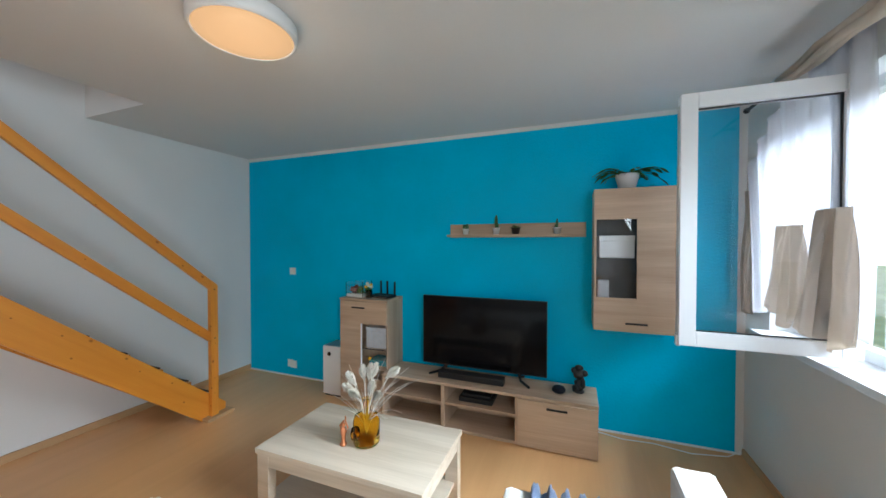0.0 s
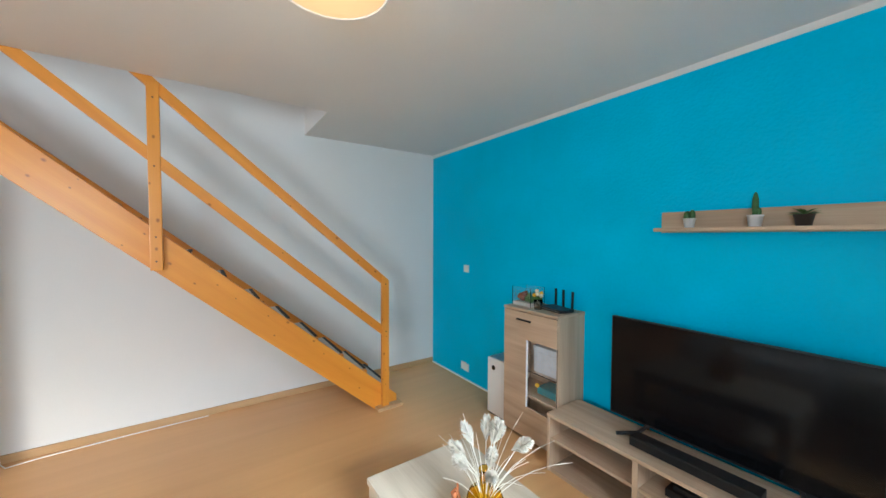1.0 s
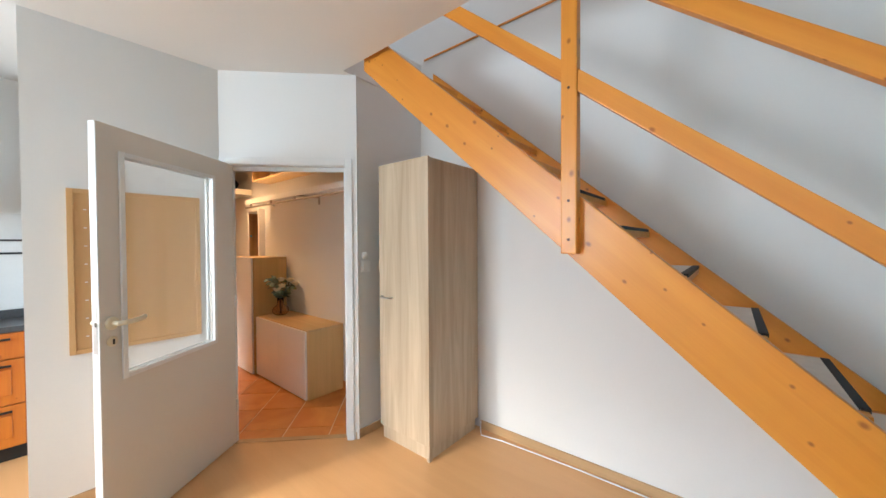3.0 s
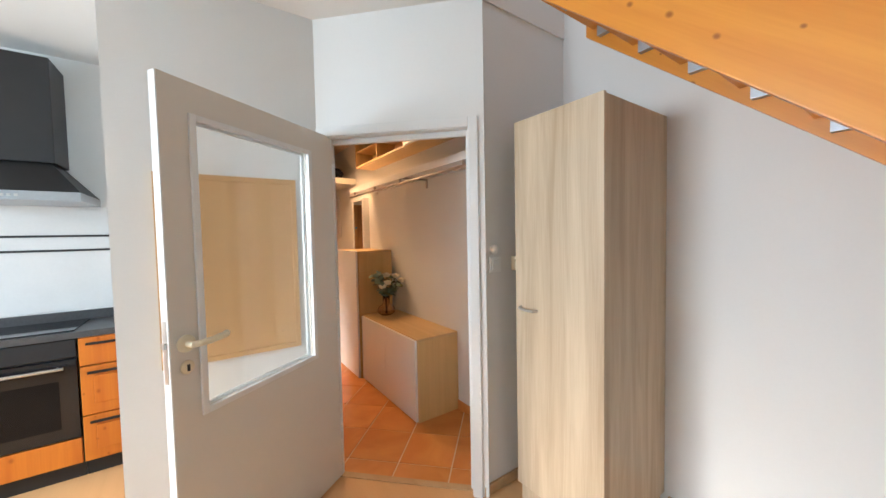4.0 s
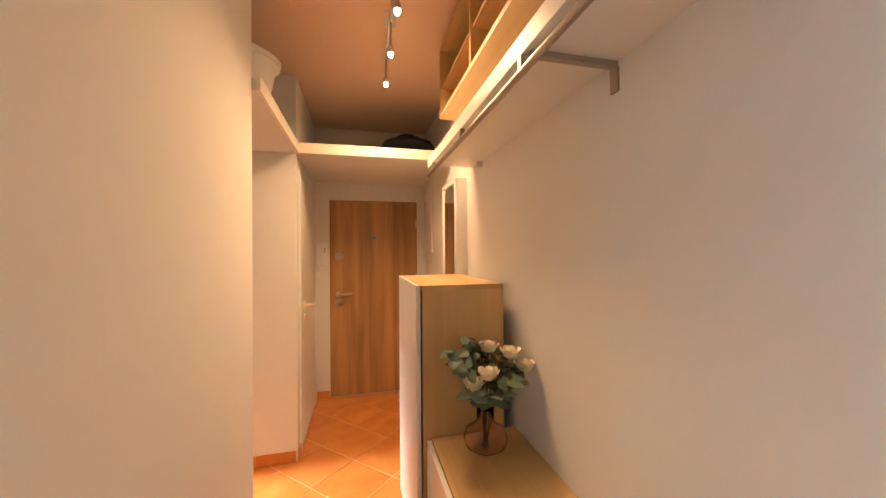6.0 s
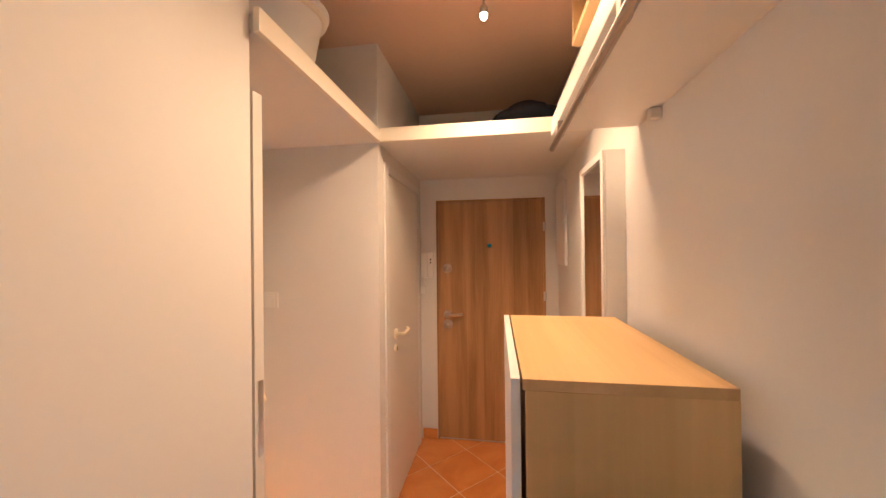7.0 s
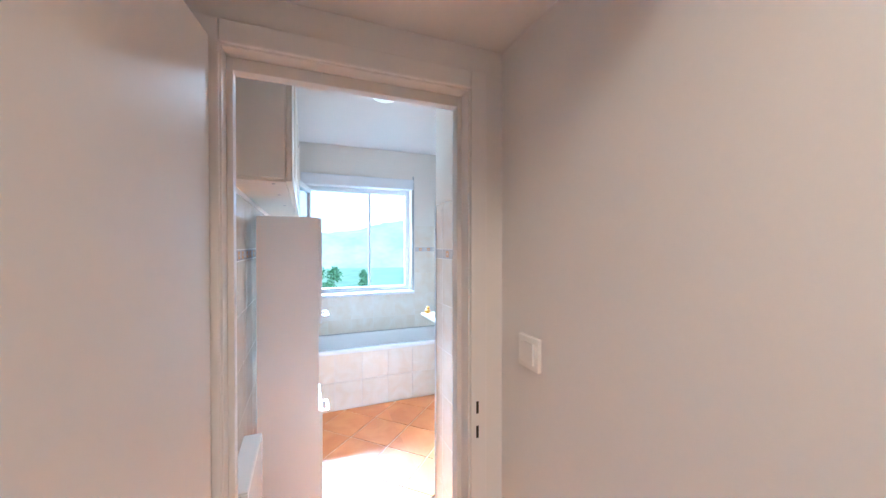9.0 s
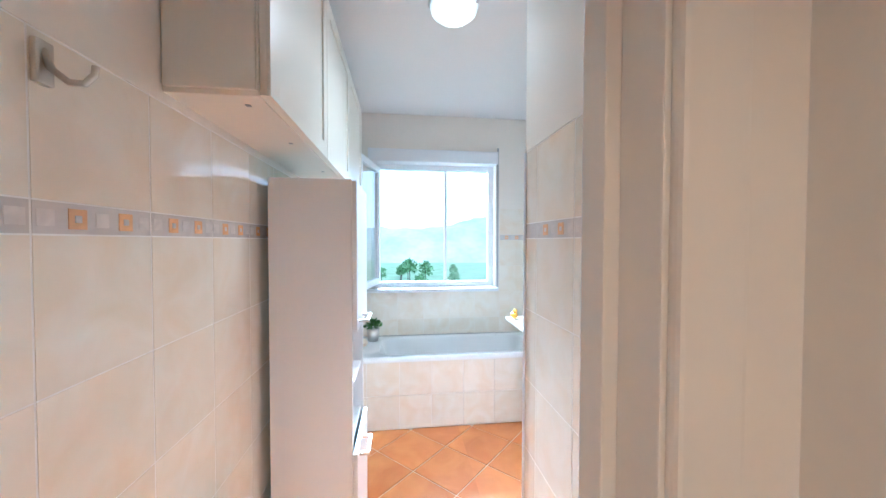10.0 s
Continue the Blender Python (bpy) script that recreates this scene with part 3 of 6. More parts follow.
lam = prism([(-3.0, -0.55), (-2.31, -0.575), (-1.667, -1.222), (-1.637, -1.192), (-0.757, -1.21), (-0.757, -2.5), (2.02, -2.5), (2.02, 3.7), (-3.0, 3.7)], -0.013, 0.0)
single("floor_living", lam, M_LAM, "smooth honey-coloured laminate floor", "floor", kind="structure")
tw = DIAG1 - DIAG0
t0, t1 = DIAG0 + tw * 0.06, DIAG0 + tw * 0.94
single("threshold", prism([(t0.x - 0.02, t0.y - 0.02), (t0.x - 0.05, t0.y - 0.05), (t1.x - 0.05, t1.y - 0.05), (t1.x - 0.02, t1.y - 0.02)], -0.01, 0.006), M_SKIRT, "narrow wooden threshold strip in the doorway", "threshold", kind="structure")

# skirting boards
skirt = bmesh.new()
box(-3.0, -2.984, 0.07, 3.7, 0.0, 0.06, 0.004, skirt)
single("baseboard_west", skirt, M_SKIRT, "light wooden skirting board along the stair wall", "baseboard", kind="structure")
single("baseboard_north", box(-2.98, 2.0, 3.684, 3.696, 0.0, 0.014, 0.002), M_PVC, "thin pale sealing strip under the blue wall", "baseboard", kind="structure")
single("baseboard_east", box(2.004, 2.02, 1.0, 3.68, 0.0, 0.055, 0.004), M_SKIRT, "light wooden skirting board under the window", "baseboard", kind="structure")
single("baseboard_switch", box(-2.98, -2.285, -0.55, -0.535, 0.0, 0.055, 0.004), M_SKIRT, "light wooden skirting board below the switches", "baseboard", kind="structure")
bb = prism([(-1.62, -1.192), (-0.757, -1.21), (-0.757, -1.196), (-1.62, -1.178)], 0.0, 0.055)
single("baseboard_board", bb, M_SKIRT, "light wooden skirting board behind the door", "baseboard", kind="structure")

# ---------------------------------------------------------------- door frames
def door_frame(name, at, turn, width, height, depth, face=0.055, label="", lip=0.012):
    """A pressed steel frame round an opening that starts at 'at' and runs along local x; the room is at local +y."""
    ob = thing(name, label, "door frame", at, turn, kind="structure")
    for nm, x0, x1, z0, z1 in (("jamb", -face, 0.0, 0.0, height + face), ("jamb", width, width + face, 0.0, height + face), ("head", 0.0, width, height, height + face)):
        bm = box(x0, x1, 0.0, lip, z0, z1, 0.004)
        part(nm, bm, M_FRAME, ob)
    for nm, x0, x1, z0, z1 in (("lining", -0.012, 0.004, 0.0, height), ("lining", width - 0.004, width + 0.012, 0.0, height), ("lining", 0.004, width - 0.004, height - 0.004, height + 0.012)):
        part(nm, box(x0, x1, -depth, 0.0, z0, z1, 0.002), M_FRAME, ob)
    for nm, x0, x1, z0, z1 in (("stop", 0.004, 0.018, 0.0, height - 0.004), ("stop", width - 0.018, width - 0.004, 0.0, height - 0.004), ("stop", 0.018, width - 0.018, height - 0.034, height - 0.004)):
        part(nm, box(x0, x1, -depth, -0.045, z0, z1, 0.002), M_FRAME, ob)
    for nm, x0, x1, z0, z1 in (("back_jamb", -face, -0.012, 0.0, height + face), ("back_jamb", width + 0.012, width + face, 0.0, height + face), ("back_head", -0.012, width + 0.012, height + 0.012, height + face)):
        part(nm, box(x0, x1, -depth - lip, -depth, z0, z1, 0.004), M_FRAME, ob)
    return ob


def lever(parent, x, y, z, side, mat, way=-1, plate_label="ivory plastic lever handle", key=True):
    """A lever handle with round roses on the face y of a leaf; side +1 or -1 is the way out of the face."""
    h = part("door_handle", lathe([(0.0, 0.0), (0.031, 0.0), (0.031, 0.006), (0.025, 0.012), (0.0, 0.013)], seg=28), mat, parent, plate_label)
    h.matrix_local = pose(x, y, z, -90 * side, 0, 0)
    bar = tube([(x, y, z), (x, y + side * 0.04, z), (x + way * 0.015, y + side * 0.052, z), (x + way * 0.06, y + side * 0.055, z + 0.002), (x + way * 0.115, y + side * 0.05, z + 0.006), (x + way * 0.125, y + side * 0.04, z + 0.008)], 0.0115, 14)
    part("lever", bar, mat, parent, plate_label)
    if key:
        k = part("key_rose", lathe([(0.0, 0.0), (0.024, 0.0), (0.024, 0.006), (0.018, 0.010), (0.0, 0.010)], seg=24), mat, parent)
        k.matrix_local = pose(x, y, z - 0.085, -90 * side, 0, 0)
        part("keyhole", box(x - 0.005, x + 0.005, y + side * 0.0102 - 0.001, y + side * 0.0102 + 0.001, z - 0.098, z - 0.074), M_BLACK, parent)


door_turn = math.degrees(math.atan2(tw.y, tw.x))
# opening along the diagonal wall, local +y looks into the living room
hall_frame_at = DIAG0 + tw.normalized() * 0.054
door_frame("door_frame_hall", (hall_frame_at.x, hall_frame_at.y, 0.0), door_turn, 0.806, 1.985, 0.07, 0.05, "white painted steel door frame in the diagonal wall")

# open living room door with a large ribbed pane
leaf_open = thing("door_1", "cream panel door with a big ribbed glass pane, standing open", "door", (-1.700, -1.180, 0.0), 34.9, kind="structure")
LW, LH = 0.892, 1.99
slab = bmesh.new()
box(0.0, 0.19, -0.02, 0.02, 0.012, LH, bm=slab)
box(0.785, LW, -0.02, 0.02, 0.012, LH, bm=slab)
box(0.19, 0.785, -0.02, 0.02, 0.012, 0.79, bm=slab)
box(0.19, 0.785, -0.02, 0.02, 1.865, LH, bm=slab)
part("leaf", slab, M_DOORBEIGE, leaf_open)
part("rebate", box(0.004, LW - 0.012, -0.036, -0.02, 0.014, 0.79), M_DOORBEIGE, leaf_open)
part("edge_strip", box(LW, LW + 0.003, -0.016, 0.018, 0.014, LH), M_FRAME, leaf_open)
part("lock_plate", box(LW + 0.003, LW + 0.0045, -0.009, 0.009, 0.93, 1.15), M_STEEL, leaf_open, "steel lock plate on the door edge")
part("latch", box(LW + 0.004, LW + 0.012, -0.006, 0.006, 1.055, 1.075), M_STEEL, leaf_open)
pane = part("pane", box(0.19, 0.785, -0.003, 0.003, 0.79, 1.865), M_FROST, leaf_open, "ribbed frosted glass pane")
pane.visible_shadow = False
for nm, x0, x1, z0, z1 in (("bead", 0.178, 0.202, 0.778, 1.877), ("bead", 0.773, 0.797, 0.778, 1.877), ("bead", 0.202, 0.773, 0.778, 0.802), ("bead", 0.202, 0.773, 1.853, 1.877)):
    part(nm, box(x0, x1, 0.018, 0.03, z0, z1, 0.004), M_FRAME, leaf_open)
    part(nm, box(x0, x1, -0.032, -0.02, z0, z1, 0.004), M_FRAME, leaf_open)
lever(leaf_open, LW - 0.05, 0.02, 1.06, 1, M_CREAMPLASTIC)
lever(leaf_open, LW - 0.05, -0.036, 1.06, -1, M_CREAMPLASTIC)
for z in (0.28, 1.02, 1.80):
    part("hinge", tube([(-0.004, 0.024, z - 0.04), (-0.004, 0.024, z + 0.04)], 0.010, 10), M_FRAME, leaf_open)

# bathroom frame and its open leaf; local +y looks into the hall (west)
door_frame("door_frame_bathroom", (-0.90, -3.422, 0.0), 90, 0.61, 1.975, 0.08, 0.05, "white painted steel bathroom door frame")
bleaf = thing("door_2", "plain white bathroom door standing open into the hall", "door", (-0.915, -2.775, 0.0), 172.3, kind="structure")
part("leaf", box(0.0, 0.70, -0.02, 0.014, 0.012, 1.985, 0.002), M_DOORWHITE, bleaf)
part("rebate", box(0.012, 0.688, 0.014, 0.025, 0.012, 1.972, 0.001), M_DOORWHITE, bleaf)
part("lock_plate", box(0.70, 0.7015, -0.009, 0.009, 0.93, 1.15), M_STEEL, bleaf)
part("key", tube([(0.645, -0.03, 0.975), (0.645, -0.07, 0.975)], 0.003, 8), M_STEEL, bleaf)
lever(bleaf, 0.645, 0.025, 1.06, 1, M_CREAMPLASTIC)
lever(bleaf, 0.645, -0.02, 1.06, -1, M_CREAMPLASTIC)
for z in (0.28, 1.68):
    part("hinge", tube([(-0.004, -0.022, z - 0.04), (-0.004, -0.022, z + 0.04)], 0.008, 10), M_FRAME, bleaf)
single("strike_plate", box(-0.9125, -0.9117, -3.446, -3.438, 0.98, 1.015), M_BLACK, "dark lock slot in the bathroom door frame", "strike plate")
single("strike_plate", box(-0.9125, -0.9117, -3.446, -3.438, 1.05, 1.085), M_BLACK, "dark latch slot in the bathroom door frame", "strike plate")

# closed toilet door; local +y looks west
door_frame("door_frame_toilet", (-1.67, -4.42, 0.0), 90, 0.75, 1.965, 0.1, 0.05, "white painted steel toilet door frame")
wc = thing("door_3", "plain white toilet door, closed", "door", (-1.67, -4.415, 0.0), 90, kind="structure")
part("leaf", box(0.006, 0.734, -0.035, 0.008, 0.012, 1.955, 0.003), M_DOORWHITE, wc)
lever(wc, 0.62, 0.008, 1.02, 1, M_CREAMPLASTIC)

# entry door
entry = thing("door_4", "brown wood-grain security entry door, closed", "door", (-2.656, -4.54, 0.0), 0, kind="structure")
part("leaf", box(0.012, 0.838, -0.055, -0.006, 0.008, 1.91, 0.003), M_DOORWOOD, entry)
for nm, x0, x1, z0, z1 in (("jamb", -0.004, 0.012, 0.0, 1.926), ("jamb", 0.838, 0.853, 0.0, 1.926), ("head", 0.012, 0.838, 1.911, 1.926)):
    part(nm, box(x0, x1, -0.09, 0.004, z0, z1, 0.002), M_DOORWOOD, entry)
part("sill_bar", box(0.012, 0.838, -0.06, 0.0, 0.0, 0.007), M_STEEL, entry)
ring = [(0.0, 0.0), (0.032, 0.0), (0.032, 0.006), (0.026, 0.01), (0.018, 0.01), (0.016, 0.016), (0.0, 0.016)]
for z, s in ((1.375, 1.25), (0.925, 1.25)):
    r = part("lock_rose", lathe([(a * s, b) for a, b in ring], seg=28), M_NICKEL, entry, "oval satin lock rosette")
    r.matrix_local = pose(0.765, -0.006, z, -90, 0, 0)
    part("thumb_turn", box(0.757, 0.773, 0.008, 0.024, z - 0.004, z + 0.004, 0.002), M_STEEL, entry)
lever(entry, 0.77, -0.006, 1.005, 1, M_NICKEL, way=-1, plate_label="curved satin nickel lever", key=False)
pk = part("peephole", lathe([(0.0, 0.0), (0.016, 0.0), (0.016, 0.004), (0.0, 0.005)], seg=20), M_PEEP, entry, "turquoise peephole cover")
pk.matrix_local = pose(0.425, -0.006, 1.557, -90, 0, 0)
for z in (0.55, 1.16, 1.70):
    part("hinge", tube([(0.002, 0.004, z - 0.035), (0.002, 0.004, z + 0.035)], 0.011, 12), M_STEEL, entry, "grey steel hinge")

# ---------------------------------------------------------------- windows
win = thing("window_1", "white plastic living room window with one sash standing open", "window", (2.02, 0, 0), kind="structure")
FX = 0.12
for nm, y0, y1, z0, z1 in (("window_frame", WIN_Y0, WIN_Y0 + 0.06, WIN_Z0, WIN_Z1), ("window_frame", WIN_Y1 - 0.06, WIN_Y1, WIN_Z0, WIN_Z1), ("window_frame", WIN_Y0 + 0.06, WIN_Y1 - 0.06, WIN_Z0, WIN_Z0 + 0.06), ("window_frame", WIN_Y0 + 0.06, WIN_Y1 - 0.06, WIN_Z1 - 0.06, WIN_Z1), ("mullion", 1.88, 1.94, WIN_Z0 + 0.06, WIN_Z1 - 0.06), ("mullion", 2.59, 2.66, WIN_Z0 + 0.06, WIN_Z1 - 0.06)):
    part(nm, box(FX, FX + 0.07, y0, y1, z0, z1, 0.005), M_PVC, win)
p = part("pane", box(FX + 0.03, FX + 0.036, WIN_Y0 + 0.06, 1.88, WIN_Z0 + 0.06, WIN_Z1 - 0.06), M_GLASS, win)
p.visible_shadow = False
p = part("pane", box(FX + 0.03, FX + 0.036, 2.66, WIN_Y1 - 0.06, WIN_Z0 + 0.06, WIN_Z1 - 0.06), M_GLASS, win)
p.visible_shadow = False
part("window_sill", box(-0.10, FX, WIN_Y0 - 0.03, WIN_Y1 + 0.02, WIN_Z0 - 0.04, WIN_Z0 - 0.002, 0.006), M_PVC, win, "white inner window sill")

sash = thing("window_sash", "white plastic window sash with clear glass, swung wide open", "window sash", (2.025, 2.60, 0.0), 180, kind="structure")
SW, SZ0, SZ1 = 0.695, 1.065, 2.335
for nm, x0, x1, z0, z1 in (("stile", 0.0, 0.075, SZ0, SZ1), ("stile", SW - 0.075, SW, SZ0, SZ1), ("rail", 0.075, SW - 0.075, SZ0, SZ0 + 0.075), ("rail", 0.075, SW - 0.075, SZ1 - 0.075, SZ1)):
    part(nm, box(x0, x1, -0.035, 0.03, z0, z1, 0.006), M_PVC, sash)
for nm, x0, x1, z0, z1 in (("gasket", 0.073, 0.079, SZ0 + 0.075, SZ1 - 0.075), ("gasket", SW - 0.079, SW - 0.073, SZ0 + 0.075, SZ1 - 0.075), ("gasket", 0.079, SW - 0.079, SZ0 + 0.073, SZ0 + 0.079), ("gasket", 0.079, SW - 0.079, SZ1 - 0.079, SZ1 - 0.073)):
    part(nm, box(x0, x1, -0.012, 0.012, z0, z1), M_BLACK, sash)
part("pane", box(0.078, SW - 0.078, -0.008, 0.008, SZ0 + 0.078, SZ1 - 0.078), M_GLASS, sash)
part("corner_fitting", box(SW - 0.012, SW + 0.006, -0.02, 0.015, SZ0 - 0.006, SZ0 + 0.05, 0.003), M_PVC, sash)
part("lock_strip", box(SW, SW + 0.003, -0.008, 0.006, SZ0 + 0.06, SZ1 - 0.05), M_STEEL, sash)

bwin = thing("window_2", "white bathroom window with sliding panes over green hills", "window", (2.18, 0, 0), kind="structure")
for nm, y0, y1, z0, z1 in (("window_frame", BW_Y0, BW_Y0 + 0.05, BW_Z0, BW_Z1 - 0.1), ("window_frame", BW_Y1 - 0.05, BW_Y1, BW_Z0, BW_Z1 - 0.1), ("window_frame", BW_Y0 + 0.05, BW_Y1 - 0.05, BW_Z0, BW_Z0 + 0.05), ("window_frame", BW_Y0 + 0.05, BW_Y1 - 0.05, BW_Z1 - 0.15, BW_Z1 - 0.1), ("mullion", -3.70, -3.675, BW_Z0 + 0.05, BW_Z1 - 0.15)):
    part(nm, box(0.10, 0.16, y0, y1, z0, z1, 0.004), M_PVC, bwin)
part("shutter_box", box(-0.03, 0.16, BW_Y0 - 0.02, BW_Y1 + 0.02, BW_Z1 - 0.1, BW_Z1 + 0.02, 0.01), M_PVC, bwin, "white roller shutter box")
part("window_sill", box(-0.05, 0.10, BW_Y0 - 0.02, BW_Y1 + 0.06, BW_Z0 - 0.035, BW_Z0 - 0.002, 0.006), M_PVC, bwin)
part("shutter_strap", box(-0.006, -0.002, BW_Y0 - 0.03, BW_Y0 - 0.014, 0.98, BW_Z1 + 0.06), M_ALU, bwin, "grey shutter strap")
p = part("pane", box(0.128, 0.132, BW_Y0 + 0.05, -3.70, BW_Z0 + 0.05, BW_Z1 - 0.15), M_GLASS, bwin)
p.visible_shadow = False
bs = thing("window_sash", "white bathroom window sash standing open", "window sash", (2.27, -3.03, 0.0), 168, kind="structure")
for nm, x0, x1, z0, z1 in (("stile", 0.0, 0.055, 1.04, 2.15), ("stile", 0.53, 0.585, 1.04, 2.15), ("rail", 0.055, 0.53, 1.04, 1.095), ("rail", 0.055, 0.53, 2.095, 2.15)):
    part(nm, box(x0, x1, -0.025, 0.025, z0, z1, 0.005), M_PVC, bs)
p = part("pane", box(0.055, 0.53, -0.004, 0.004, 1.095, 2.095), M_GLASS, bs)
p.visible_shadow = False


# ---------------------------------------------------------------- staircase
stairs = thing("staircase", "orange varnished pine open staircase with handrails along the white wall", "staircase", (-2.245, 2.6, 0.0))
SX, SY = -2.245, 2.6
K = 0.882


def stringer(x0, x1, k=K, y_at=1.068, z_at=1.620):
    top = lambda y: z_at - k * (y - y_at)
    bot = lambda y: top(y) - 0.287
    y_foot = y_at + (z_at - 0.287) / k
    pts = [(y_foot, 0.0), (2.80, 0.0), (2.80, top(2.80)), (-0.36, top(-0.36)), (-0.36, bot(-0.36))]
    return plate([(y - SY, z) for y, z in pts], "x", x0 - SX, x1 - SX, 0.004)


part("stringer", stringer(-2.29, -2.245), M_PINE_SLOPE, stairs, "broad knotty pine stringer")
part("stringer", stringer(-2.99, -2.95, 0.846, 1.649, 1.135), M_PINE_SLOPE, stairs, "broad knotty pine stringer")
RISE = 0.186
tread_bm = box(-0.705, -0.047, -0.095, 0.115, -0.036, 0.0, 0.005)
tread_me = mesh_of("tread", tread_bm, M_PINE)
mat_me = mesh_of("mat", box(-0.66, -0.09, -0.06, 0.100, 0.0, 0.006, 0.002), M_MAT)
strip_me = mesh_of("nosing_strip", box(-0.66, -0.09, 0.092, 0.119, -0.006, 0.0085, 0.002), M_STRIP)
brk_me = mesh_of("bracket", box(-0.083, -0.05, -0.05, 0.05, -0.10, -0.037, 0.002), M_ALU)
brk2_me = mesh_of("bracket", box(-0.70, -0.667, -0.05, 0.05, -0.10, -0.037, 0.002), M_ALU)
for i in range(1, 15):
    z = RISE * i
    y = 1.86 + (0.937 - z) / 0.85 - 0.119
    for nm, me in (("tread", tread_me), ("mat", mat_me), ("nosing_strip", strip_me), ("bracket", brk_me), ("bracket", brk2_me)):
        if nm in ("mat", "nosing_strip") and i > 9:
            continue
        o = new(nm, me)
        o.parent = stairs
        o.location = (0.0, y - SY, z)


def rail_bar(z_newel_lo, z_newel_hi, y_end, k):
    pts = [(2.66, z_newel_lo), (2.66, z_newel_hi), (y_end, z_newel_hi + k * (2.66 - y_end)), (y_end, z_newel_lo + k * (2.66 - y_end))]
    return plate([(y - SY, z) for y, z in pts], "x", -2.243 - SX, -2.207 - SX, 0.004)


part("handrail", rail_bar(1.153, 1.243, 0.88, 0.857), M_PINE_SLOPE, stairs, "sloping pine handrail")
part("middle_rail", rail_bar(0.680, 0.772, 0.33, 0.855), M_PINE_SLOPE, stairs, "sloping pine middle rail")
part("newel_post", plate([(2.636 - SY, 0.0), (2.702 - SY, 0.0), (2.702 - SY, 1.205), (2.636 - SY, 1.262)], "x", -2.2425 - SX, -2.20 - SX, 0.004), M_PINE_Z, stairs, "square pine newel post")
part("post", plate([(1.004 - SY, 1.381), (1.070 - SY, 1.381), (1.070 - SY, 2.60), (1.004 - SY, 2.60)], "x", -2.2425 - SX, -2.198 - SX, 0.006), M_PINE_Z, stairs, "square pine rail post")
part("foot_block", box(-2.31 - SX, -2.17 - SX, 2.58 - SY, 2.83 - SY, 0.0, 0.03, 0.004), M_SKIRT, stairs)
for y, z in ((1.037, 1.44), (1.037, 1.60), (1.037, 2.06), (1.037, 2.50), (2.669, 0.73), (2.669, 1.17)):
    part("screw", tube([(-2.20 - SX, y - SY, z), (-2.196 - SX, y - SY, z)], 0.006, 8), M_STEM, stairs)

# ---------------------------------------------------------------- wardrobe beside the stairs
M_WARD = wood("greyed oak upright", (0.60, 0.49, 0.35), (0.42, 0.315, 0.205), "z", 0.5, 0.9, 1.4)
ward = thing("wardrobe", "narrow pale oak wardrobe with one plain door", "wardrobe", (-2.42, -0.18, 0.0))
part("body", box(-0.565, -0.02, -0.245, 0.235, 0.08, 1.985, 0.002), M_WARD, ward)
part("door", box(-0.018, 0.0, -0.247, 0.237, 0.10, 1.99, 0.003), M_WARD, ward)
part("plinth", box(-0.54, -0.02, -0.235, 0.225, 0.0, 0.08), M_WARD, ward)
part("edge_foot", box(-0.03, 0.0, 0.215, 0.237, 0.0, 0.10), M_WARD, ward)
part("handle", tube([(0.0, -0.212, 1.047), (0.026, -0.204, 1.045), (0.032, -0.16, 1.041), (0.026, -0.116, 1.040), (0.0, -0.108, 1.041)], 0.0065, 10), M_STEEL, ward, "curved steel handle")

# ---------------------------------------------------------------- tall glass-fronted cabinet beside the television
def bar_handle(parent, x0, x1, y, z):
    part("handle", box(x0, x1, y - 0.022, y - 0.012, z - 0.007, z + 0.007, 0.003), M_BLACKMETAL, parent, "black bar handle")
    part("handle_post", box(x0 + 0.008, x0 + 0.016, y - 0.014, y, z - 0.004, z + 0.004), M_BLACKMETAL, parent)
    part("handle_post", box(x1 - 0.016, x1 - 0.008, y - 0.014, y, z - 0.004, z + 0.004), M_BLACKMETAL, parent)


cab = thing("display_cabinet", "pale oak cabinet with a narrow glass pane, holding grey boxes", "cabinet", (-1.10, 3.365, 0.0))
CW, CD, CH = 0.267, 0.325, 1.04
part("side", box(-CW, -CW + 0.018, 0.02, CD, 0.0, CH - 0.02), M_OAK_Z, cab)
part("side", box(CW - 0.018, CW, 0.02, CD, 0.0, CH - 0.02), M_OAK_Z, cab)
part("top", box(-CW - 0.003, CW + 0.003, -0.002, CD, CH - 0.02, CH, 0.002), M_OAK, cab)
part("back", box(-CW + 0.018, CW - 0.018, CD - 0.008, CD, 0.04, CH - 0.02), M_OAK_Z, cab)
part("bottom", box(-CW + 0.018, CW - 0.018, 0.02, CD - 0.008, 0.04, 0.06), M_OAK, cab)
part("shelf", box(-CW + 0.018, CW - 0.018, 0.03, CD - 0.008, 0.545, 0.553), M_GLASS, cab, "glass shelf")
part("shelf", box(-CW + 0.018, CW - 0.018, 0.03, CD - 0.008, 0.34, 0.358), M_OAK, cab)
front = bmesh.new()
box(-CW + 0.003, -0.02, 0.0, 0.018, 0.02, CH - 0.027, bm=front)
box(-0.02, CW - 0.003, 0.0, 0.018, 0.80, CH - 0.027, bm=front)
box(-0.02, CW - 0.003, 0.0, 0.018, 0.02, 0.27, bm=front)
cdoor = part("door", front, M_OAK, cab)
p = part("pane", box(-0.02, CW - 0.006, 0.006, 0.012, 0.27, 0.80), M_GLASS, cdoor, "clear glass pane")
p.visible_shadow = False
part("pane_edge", box(-0.024, -0.018, -0.001, 0.019, 0.27, 0.80), M_PVC, cdoor)
bar_handle(cdoor, -0.115, 0.03, 0.0, 0.955)
